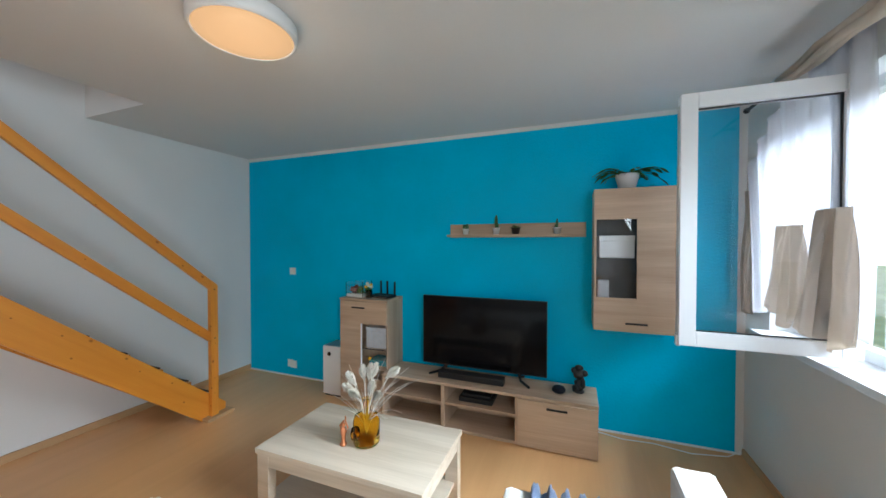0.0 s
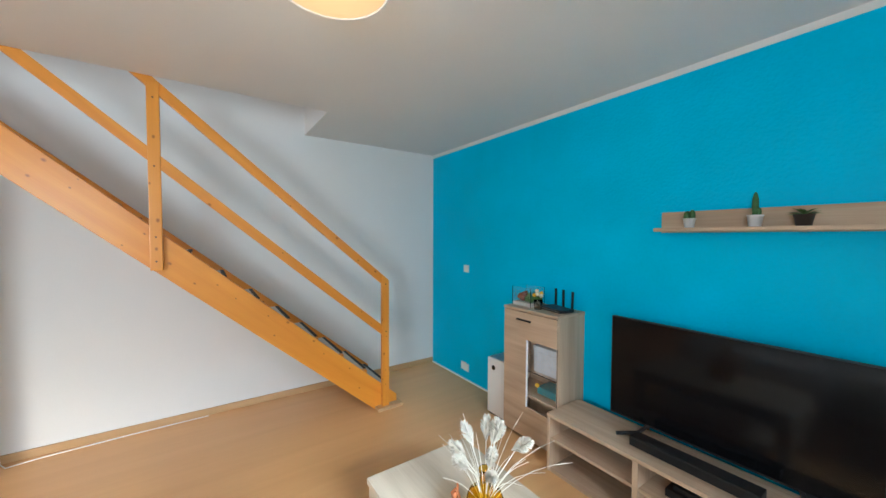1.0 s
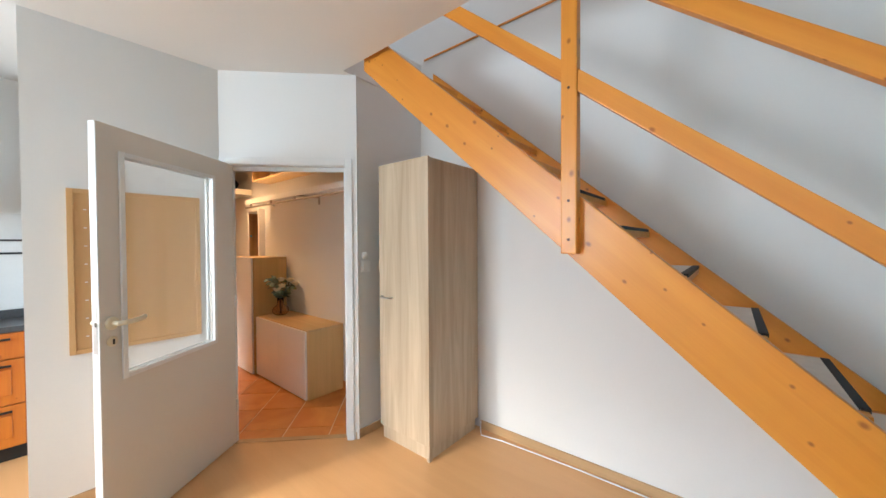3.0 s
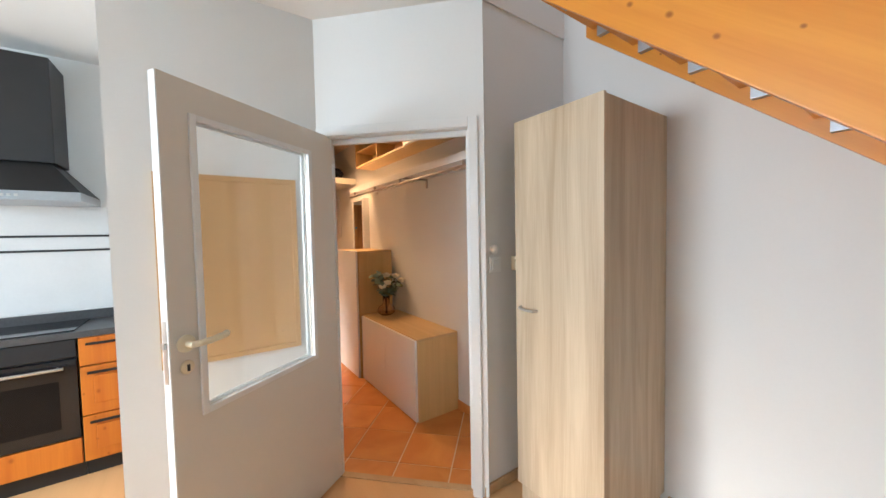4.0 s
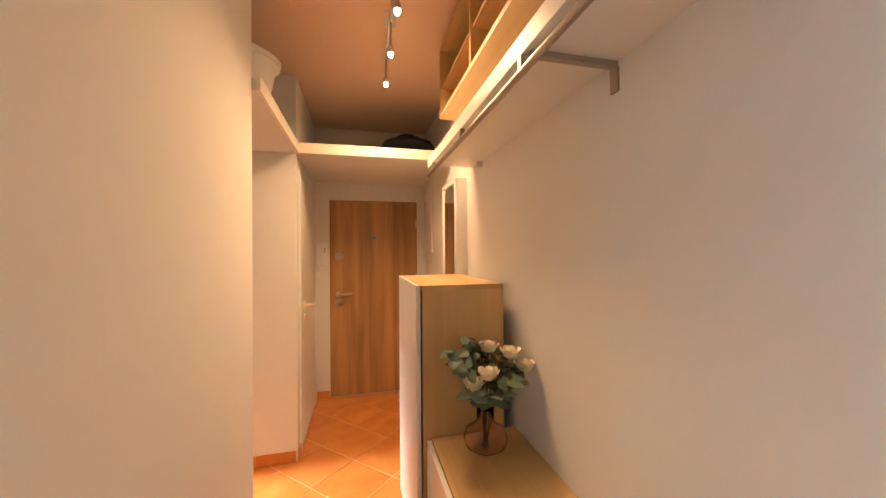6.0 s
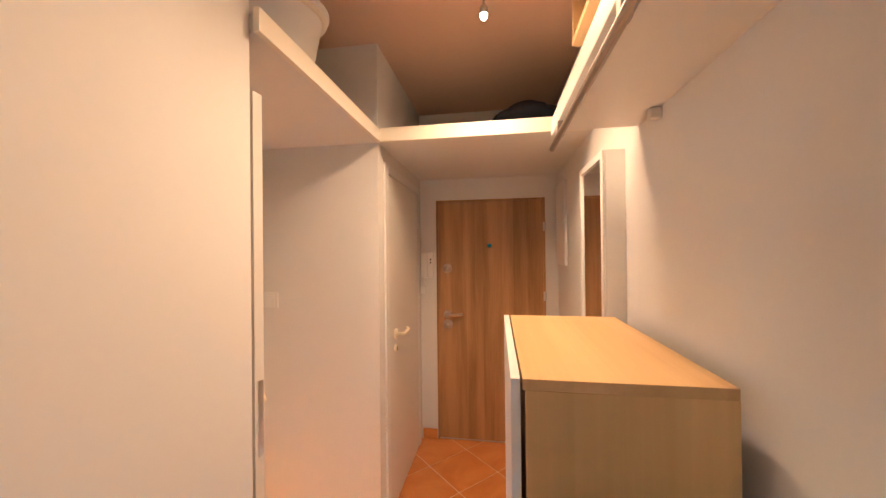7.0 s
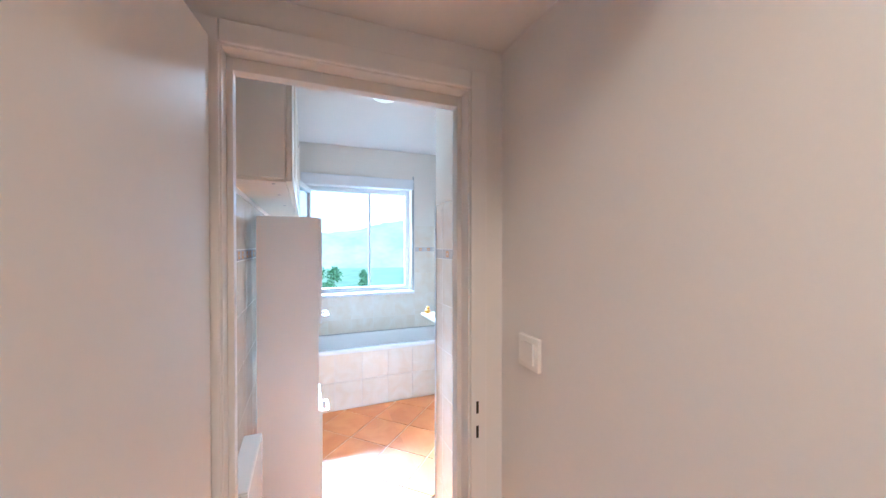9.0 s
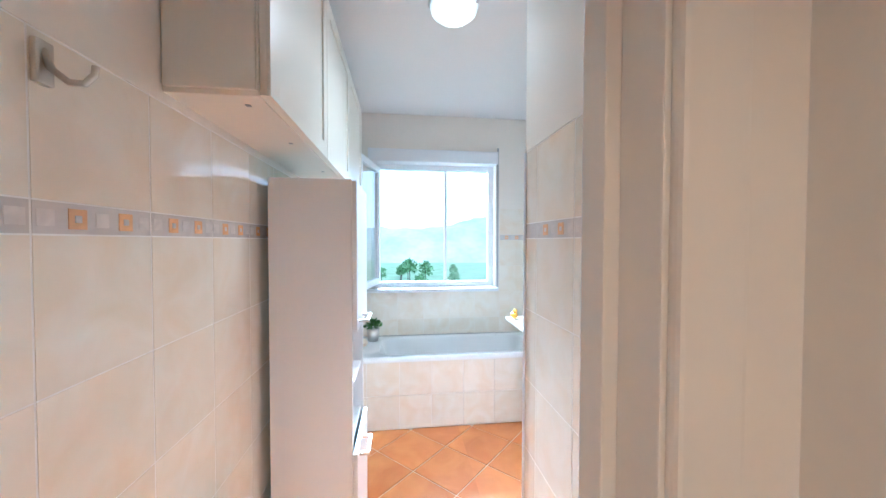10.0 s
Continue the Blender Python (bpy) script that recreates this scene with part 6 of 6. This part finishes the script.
# terracotta skirting in the hall
def skirting(points, pieces, y_axis, fixed, sign, name_parent):
    a, b = points
    n = pieces
    for i in range(n):
        u0, u1 = a + (b - a) * i / n + 0.0015, a + (b - a) * (i + 1) / n - 0.0015
        lo, hi = sorted((fixed, fixed + sign * 0.009))
        bm = box(lo, hi, u0, u1, 0.002, 0.075, 0.002) if y_axis else box(u0, u1, lo, hi, 0.002, 0.075, 0.002)
        o = part("skirting_tile", bm, M_TERRA, name_parent)


skirting((-4.53, -0.66), 12, True, -2.755, 1, hall_west)
skirting((-2.57, -1.30), 4, True, -1.655, -1, hall_east)
skirting((-1.66, -0.91), 3, False, -3.53, 1, alcove_south)
skirting((-1.80, -1.68), 1, False, -4.54, 1, entry_wall)
skirting((-3.625, -3.54), 1, True, -1.67, -1, wc_wall)
skirting((-3.51, -3.48), 1, True, -0.90, -1, bath_door_wall)

# ---------------------------------------------------------------- bathroom
bt = thing("bathtub", "white built-in bathtub with a tiled front", "bathtub", (1.535, -3.575, 0.0))
TY0, TY1, TXD, TZ = -1.15, 0.868, 0.64, 0.555
rim = bmesh.new()


def rounded(x0, x1, y0, y1, rad, n=8):
    pts = []
    for cx, cy, a0 in ((x1 - rad, y1 - rad, 0), (x0 + rad, y1 - rad, 90), (x0 + rad, y0 + rad, 180), (x1 - rad, y0 + rad, 270)):
        for k in range(n + 1):
            a = radians(a0 + 90 * k / n)
            pts.append((cx + rad * math.cos(a), cy + rad * math.sin(a)))
    return pts


rings = [(rounded(-0.02, TXD, TY0, TY1, 0.012), TZ - 0.03), (rounded(-0.02, TXD, TY0, TY1, 0.012), TZ), (rounded(0.055, TXD - 0.06, TY0 + 0.33, TY1 - 0.36, 0.13), TZ), (rounded(0.065, TXD - 0.07, TY0 + 0.34, TY1 - 0.37, 0.13), TZ - 0.02), (rounded(0.10, TXD - 0.10, TY0 + 0.40, TY1 - 0.50, 0.12), 0.16), (rounded(0.16, TXD - 0.16, TY0 + 0.48, TY1 - 0.58, 0.08), 0.13)]
vr = [[rim.verts.new((x, y, z)) for x, y in pts] for pts, z in rings]
for a, b in zip(vr, vr[1:]):
    for k in range(len(a)):
        rim.faces.new((a[k], a[(k + 1) % len(a)], b[(k + 1) % len(a)], b[k])).smooth = True
rim.faces.new(vr[-1])
bmesh.ops.recalc_face_normals(rim, faces=rim.faces[:])
part("basin", rim, M_ENAMEL, bt)
part("apron", box(0.0, 0.02, TY0, TY1, 0.0, TZ - 0.03), M_TILEGROUT, bt)
for i in range(9):
    for k in range(2):
        y0 = TY0 + 0.002 + 0.248 * i
        part("tile", box(-0.006, 0.0, y0, min(y0 + 0.245, TY1), 0.004 + 0.262 * k, 0.262 + 0.262 * k, 0.0015), M_TILE, bt)

pl = thing("potted_plant", "small bushy green plant in a silver pot on the tub edge", "potted plant", (2.02, -3.0, TZ))
part("pot", lathe([(0.0, 0.0), (0.045, 0.0), (0.055, 0.11), (0.05, 0.11), (0.042, 0.01), (0.0, 0.01)], seg=24), M_STEEL, pl, "silver pot")
bush = bmesh.new()
rng = random.Random(31)
for i in range(170):
    a, e = rng.uniform(0, 6.28), rng.uniform(-0.1, 1.4)
    q = Vector((math.cos(a) * math.cos(e), math.sin(a) * math.cos(e), math.sin(e)))
    leaf(Vector((0, 0, 0.12)) + q * rng.uniform(0.01, 0.07), q + Vector((0, 0, 0.2)), 0.038, 0.017, bush, 0.2, rng.uniform(0, 6), 0.2, 3)
part("foliage", bush, M_GREEN2, pl)
single("soap_stones", blob((1.86, -2.93, TZ + 0.030), 0.045, 3, 0.2, 3, (1.3, 0.9, 0.65)), M_PETAL, "pale decorative stones on the tub edge", "stone")
duck = thing("rubber_duck", "small yellow rubber duck on the bathroom worktop", "rubber duck", (1.44, -4.11, 0.859))
part("body", blob((0, 0, 0.024), 0.028, 1, 0.05, 3, (1.3, 1.0, 0.85)), M_YELLOW, duck)
part("head", blob((-0.016, 0.0, 0.058), 0.018, 2, 0.0, 3), M_YELLOW, duck)
part("beak", blob((-0.036, 0.0, 0.056), 0.007, 2, 0.0, 2, (1.4, 1, 0.6)), M_COPPER, duck)

wm = thing("washing_machine", "white front-loading washing machine with a dark round door", "washing machine", (1.18, -4.46, 0.0), 90)
part("body", box(-0.25, 0.25, -0.28, 0.28, 0.0, 0.83, 0.012), M_WHITE, wm)
single("bathroom_worktop", box(0.88, 1.50, -4.715, -4.06, 0.835, 0.858, 0.004), M_CREAM, "pale worktop over the washing machine", "worktop")
o = part("door_ring", lathe([(0.14, 0.0), (0.235, 0.0), (0.24, 0.02), (0.22, 0.035), (0.15, 0.03), (0.14, 0.0)], seg=40), M_ALU, wm, "grey door ring")
o.matrix_local = pose(0.0, 0.28, 0.44, -90, 0, 0)
o = part("door_glass", lathe([(0.0, 0.01), (0.08, 0.014), (0.15, 0.028)], seg=40), M_BLACKGLASS, wm, "dark door glass")
o.matrix_local = pose(0.0, 0.28, 0.44, -90, 0, 0)
part("panel", box(-0.24, 0.24, 0.28, 0.286, 0.72, 0.81, 0.003), M_SWITCH, wm)

bc = thing("bathroom_cabinet", "tall narrow white bathroom cabinet with open shelves and steel handles", "cabinet", (0.27, -2.70, 0.0))
BX = 0.40
part("side", box(0.0, 0.018, -0.355, -0.045, 0.0, 1.69, 0.002), M_WHITE, bc)
part("side", box(BX - 0.018, BX, -0.355, -0.045, 0.0, 1.69, 0.002), M_WHITE, bc)
part("back", box(0.018, BX - 0.018, -0.055, -0.045, 0.0, 1.69), M_WHITE, bc)
for z in (0.03, 0.60, 0.83, 1.08, 1.672):
    part("shelf", box(0.018, BX - 0.018, -0.345, -0.055, z, z + 0.018), M_WHITE, bc)
for z0, z1, hz in ((1.09, 1.685, 1.12), (0.03, 0.60, 0.565)):
    d = part("door", box(0.002, BX - 0.002, -0.374, -0.356, z0, z1, 0.002), M_WHITE, bc)
    for z in (hz,):
        part("handle", box(0.06, 0.20, -0.414, -0.402, z - 0.006, z + 0.006, 0.002), M_STEEL, d, "steel bow handle")
        part("handle_post", box(0.06, 0.072, -0.404, -0.374, z - 0.006, z + 0.006), M_STEEL, d)
        part("handle_post", box(0.188, 0.20, -0.404, -0.374, z - 0.006, z + 0.006), M_STEEL, d)

uc = thing("bathroom_wall_cabinet", "cream wall cabinet row with framed doors high on the tiles", "cabinet", (-0.242, -2.70, 1.79))
UX = 1.95
part("body", box(0.0, UX, -0.212, -0.004, 0.0, 0.70, 0.002), M_CREAM, uc)
part("end_panel", box(-0.010, 0.0, -0.208, -0.008, 0.012, 0.69, 0.002), M_CREAM, uc)
for i in range(3):
    x0, x1 = 0.003 + UX / 3 * i, UX / 3 * (i + 1) - 0.003
    d = part("door", box(x0, x1, -0.230, -0.213, 0.004, 0.696, 0.002), M_CREAM, uc)
    for a, b, c, e in ((x0, x0 + 0.06, 0.004, 0.696), (x1 - 0.06, x1, 0.004, 0.696), (x0 + 0.06, x1 - 0.06, 0.004, 0.064), (x0 + 0.06, x1 - 0.06, 0.636, 0.696)):
        part("frame", box(a, b, -0.238, -0.2302, c, e, 0.002), M_CREAM, d)
for x in (0.06, 0.40, 0.9):
    part("screw_cap", box(x - 0.006, x + 0.006, -0.17, -0.158, -0.002, 0.0), M_ALU, uc)

hk = thing("towel_hook", "satin nickel wall hook on the tiles", "hook", (-0.517, -2.7035, 1.712))
part("plate", box(-0.014, 0.014, -0.010, 0.0, -0.028, 0.038, 0.004), M_NICKEL, hk)
part("arm", tube([(0, -0.006, 0.025), (0.0, -0.018, -0.004), (0.005, -0.036, -0.02), (0.008, -0.056, -0.02), (0.01, -0.068, -0.006), (0.01, -0.07, 0.008)], 0.0052, 10), M_NICKEL, hk)

rd = thing("radiator", "white panel radiator low on the bathroom wall", "radiator", (-0.24, -2.70, 0.0))
part("panel", box(-0.20, 0.22, -0.10, -0.075, 0.14, 0.67, 0.006), M_ENAMEL, rd)
part("panel", box(-0.20, 0.22, -0.045, -0.025, 0.14, 0.67, 0.006), M_ENAMEL, rd)
for i in range(14):
    part("fin", box(-0.19 + 0.03 * i, -0.18 + 0.03 * i, -0.075, -0.045, 0.16, 0.64), M_ENAMEL, rd)
part("top_cover", box(-0.195, 0.215, -0.098, -0.028, 0.668, 0.676, 0.003), M_ENAMEL, rd)
part("bracket", box(-0.05, -0.02, -0.025, 0.0, 0.4, 0.45), M_ENAMEL, rd)
part("feed_pipe", tube([(0.18, -0.06, 0.0), (0.18, -0.06, 0.16)], 0.009, 10), M_ENAMEL, rd)
part("feed_pipe", tube([(-0.16, -0.06, 0.0), (-0.16, -0.06, 0.16)], 0.009, 10), M_ENAMEL, rd)

bl = thing("ceiling_lamp", "white opal glass dome ceiling lamp", "ceiling lamp", (0.62, -3.51, CEIL))
part("plate", lathe([(0.0, 0.0), (0.122, 0.0), (0.126, -0.01), (0.118, -0.016), (0.0, -0.016)], seg=40), M_WHITE, bl)
part("dome", lathe([(0.118, -0.016), (0.112, -0.045), (0.082, -0.070), (0.042, -0.083), (0.0, -0.087)], seg=40), M_OPAL, bl, "opal glass dome")
for k in range(3):
    a = k * 2.09
    part("clip", blob((0.121 * math.cos(a), 0.121 * math.sin(a), -0.024), 0.008, 1, 0, 2), M_STEEL, bl)

# ---------------------------------------------------------------- outside
gr = bmesh.new()
N = 60
vg = [[gr.verts.new((2.6 + 40 * (i / N) ** 2 * 10, -400 + 800 * j / N, -4 - 17 * (i / N))) for j in range(N + 1)] for i in range(N + 1)]
for i in range(N):
    for j in range(N):
        gr.faces.new((vg[i][j], vg[i + 1][j], vg[i + 1][j + 1], vg[i][j + 1]))
single("ground", gr, M_GRASS, "green meadow sloping down outside the windows", "ground", kind="structure")
cloud = bmesh.new()
for k in range(24):
    y0, y1 = -900 + 75 * k, -825 + 75 * k
    q = [cloud.verts.new(v) for v in ((620 - 0.0004 * y0 * y0, y0, -60), (620 - 0.0004 * y1 * y1, y1, -60), (600 - 0.0004 * y1 * y1, y1, 330), (600 - 0.0004 * y0 * y0, y0, 330))]
    cloud.faces.new(q)
single("backdrop", cloud, M_CLOUD, "bright white overcast sky behind the hill", "sky", kind="structure")
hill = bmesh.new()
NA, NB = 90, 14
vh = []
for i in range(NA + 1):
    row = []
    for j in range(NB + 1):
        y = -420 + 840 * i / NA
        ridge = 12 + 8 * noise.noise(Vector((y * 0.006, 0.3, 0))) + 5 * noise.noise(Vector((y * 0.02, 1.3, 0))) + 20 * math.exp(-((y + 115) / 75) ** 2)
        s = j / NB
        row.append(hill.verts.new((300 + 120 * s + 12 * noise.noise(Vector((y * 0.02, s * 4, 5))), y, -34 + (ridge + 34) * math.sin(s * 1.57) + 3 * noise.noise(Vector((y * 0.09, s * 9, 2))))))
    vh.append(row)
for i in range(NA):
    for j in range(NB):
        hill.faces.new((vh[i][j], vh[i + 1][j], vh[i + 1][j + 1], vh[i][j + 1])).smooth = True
single("wooded_hill", hill, M_HILL_HAZED, "wooded hill in the distance with haze painted in", "hill", kind="structure")


def tree(at, h, seed):
    ob = thing("tree", "leafy green tree in the valley outside", "tree", at, group="valley trees")
    r = random.Random(seed)
    part("trunk", tube([(0, 0, 0), (0.1, 0, h * 0.3), (0.0, 0.1, h * 0.7)], h * 0.03, 8, r_end=h * 0.01), M_BARK, ob)
    crown = bmesh.new()
    for k in range(260):
        a, e, q = r.uniform(0, 6.28), r.uniform(-0.8, 1.5), r.uniform(0.45, 1.0)
        c = Vector((math.cos(a) * math.cos(e) * 0.32, math.sin(a) * math.cos(e) * 0.32, 0.62 + 0.36 * math.sin(e))) * h * q + Vector((0, 0, h * 0.62 * (1 - q)))
        leaf(c, (r.uniform(-1, 1), r.uniform(-1, 1), r.uniform(-0.3, 1)), h * 0.11, h * 0.085, crown, 0.2, r.uniform(0, 6), 0.3, 2)
    part("crown", crown, M_TREE, ob)


rng = random.Random(77)
for i in range(26):
    x = rng.uniform(70, 150)
    y = -3.5 - (x + 1.1) * 0.06 + rng.uniform(-0.33, 0.40) * x
    t = math.sqrt(max(x - 2.6, 0) / 400)
    tree((x, y, -4 - 17 * t), rng.uniform(5, 9), i)

# ---------------------------------------------------------------- floor tiles, laid on the diagonal
def clip_poly(poly, nx, ny, d):
    """Keeps the part of a polygon where nx*x + ny*y <= d."""
    out = []
    for i, p in enumerate(poly):
        q = poly[(i + 1) % len(poly)]
        a, b = nx * p[0] + ny * p[1] - d, nx * q[0] + ny * q[1] - d
        if a <= 0:
            out.append(p)
        if a * b < 0:
            s = a / (a - b)
            out.append((p[0] + (q[0] - p[0]) * s, p[1] + (q[1] - p[1]) * s))
    return out


def tile_floor(name, label, corner, limits, side=0.337, joint=0.008):
    """Diamond tiles from one known corner of the pattern, cut to the room's edges."""
    floor = None
    half = side / math.sqrt(2)
    for x0, x1, y0, y1, *more in limits:
        for i in range(-40, 40):
            for j in range(-40, 40):
                cx, cy = corner[0] + (i + j) * half + half, corner[1] + (i - j) * half
                if not (x0 - half < cx < x1 + half and y0 - half < cy < y1 + half):
                    continue
                g = half - joint / math.sqrt(2)
                poly = [(cx + g, cy), (cx, cy + g), (cx - g, cy), (cx, cy - g)]
                for nx, ny, d in ((1, 0, x1), (-1, 0, -x0), (0, 1, y1), (0, -1, -y0), *more):
                    poly = clip_poly(poly, nx, ny, d)
                    if len(poly) < 3:
                        break
                if len(poly) < 3 or abs(sum(poly[k][0] * poly[(k + 1) % len(poly)][1] - poly[(k + 1) % len(poly)][0] * poly[k][1] for k in range(len(poly)))) < 0.002:
                    continue
                bm = prism(poly, -0.012, 0.0)
                me = mesh_of("floor_tile", bm, M_TERRA)
                if floor is None:
                    floor = tagged(new(name, mesh_of(name, box(x0, x1, y0, y1, -0.02, -0.0035), M_GROUT)), label, "floor", kind="structure")
                o = new("floor_tile", me)
                o.parent = floor
    return floor


diag_d = -2.28 - 0.545 - 0.075
hall_floor = tile_floor("floor_hall", "terracotta hall floor tiles laid diagonally", (-2.04, -3.935), [(-2.755, -1.655, -4.54, -0.65, (1, 1, diag_d)), (-1.655, -0.83, -3.53, -2.587)])
gb = prism([(-1.655, -3.53), (-0.84, -3.53), (-0.84, -2.587), (-1.655, -2.587)], -0.02, -0.0035)
part("grout_bed", gb, M_GROUT, hall_floor)
bath_floor = tile_floor("floor_bathroom", "terracotta bathroom floor tiles laid diagonally", (1.275, -3.56), [(-0.83, 1.53, -3.692, -2.702), (0.185, 1.53, -4.72, -3.692)])
part("grout_bed", box(0.185, 1.53, -4.72, -3.692, -0.02, -0.0035), M_GROUT, bath_floor)

# wall tiles
TW, THT = 0.248, 0.251
tile_meshes = {}


def wall_tile(parent, plane, fixed, sign, u0, u1, z0, z1, mat, t=0.0007, name="tile"):
    key = (plane, round(u1 - u0, 3), round(z1 - z0, 3), mat.name, t, sign)
    if key not in tile_meshes:
        w, h = u1 - u0, z1 - z0
        lo, hi = sorted((0.0, sign * t))
        bm = box(0.0, w, lo, hi, 0.0, h) if plane == "y" else box(lo, hi, 0.0, w, 0.0, h)
        tile_meshes[key] = mesh_of(name, bm, mat)
    o = new(name, tile_meshes[key])
    o.parent = parent
    o.location = (u0, fixed, z0) if plane == "y" else (fixed, u0, z0)
    return o


def tiled(parent, plane, fixed, sign, u_joint, ua, ub, skip=None):
    """Cream tiles with a patterned border, from one known joint."""
    rows = [(1.513, 1.764, False), (1.460, 1.510, True)]
    z = 1.457
    while z > 0.02:
        rows.append((max(z - THT + 0.003, 0.002), z, False))
        z -= THT
    k0 = math.floor((ua - u_joint) / TW)
    for k in range(k0, k0 + 40):
        u0, u1 = max(u_joint + k * TW + 0.002, ua), min(u_joint + (k + 1) * TW - 0.002, ub)
        if u1 - u0 < 0.01:
            continue
        for z0, z1, border in rows:
            if skip and skip(u0, u1, z0, z1):
                continue
            wall_tile(parent, plane, fixed, sign, u0, u1, z0, z1, M_BORDER if border else M_TILE, name="border_tile" if border else "tile")
            if border and u1 - u0 > 0.2:
                for c in (0.30, 0.72):
                    m = u0 + (u1 - u0) * c
                    wall_tile(parent, plane, fixed + sign * 0.0007, sign, m - 0.017, m + 0.017, z0 + 0.008, z1 - 0.008, M_FLOWER, 0.001, "border_motif")
                    wall_tile(parent, plane, fixed + sign * 0.0017, sign, m - 0.006, m + 0.006, z0 + 0.019, z1 - 0.019, M_RELIEF, 0.001, "motif_centre")
                for c in (0.08, 0.5, 0.92):
                    m = u0 + (u1 - u0) * c
                    wall_tile(parent, plane, fixed + sign * 0.0007, sign, m - 0.014, m + 0.014, z0 + 0.012, z1 - 0.012, M_RELIEF, 0.0007, "border_relief")


tiled(bath_north, "y", -2.702, -1, -0.285, -0.818, 2.178)
tiled(bath_side, "y", -3.692, 1, -0.263, -0.818, 0.083)
single("tile_edge", box(0.083, 0.089, -3.694, -3.684, 0.0, 1.764), M_PVC, "white tile edge profile", "trim", kind="structure")
tiled(bath_window_wall, "x", 2.18, -1, -3.96, -4.71, -2.71, lambda u0, u1, z0, z1: (u1 > BW_Y0 - 0.03 and u0 < BW_Y1 + 0.03 and z1 > BW_Z0 - 0.04) or z1 < 0.5)
up_paint = box(-0.82, 2.18, -2.7042, -2.7022, 1.767, CEIL)
part("plaster_field", up_paint, M_BATHWALL, bath_north, "white plaster above the tiles")
part("plaster_field", box(-0.82, 0.085, -3.6918, -3.6898, 1.767, CEIL), M_BATHWALL, bath_side, "white plaster above the tiles")
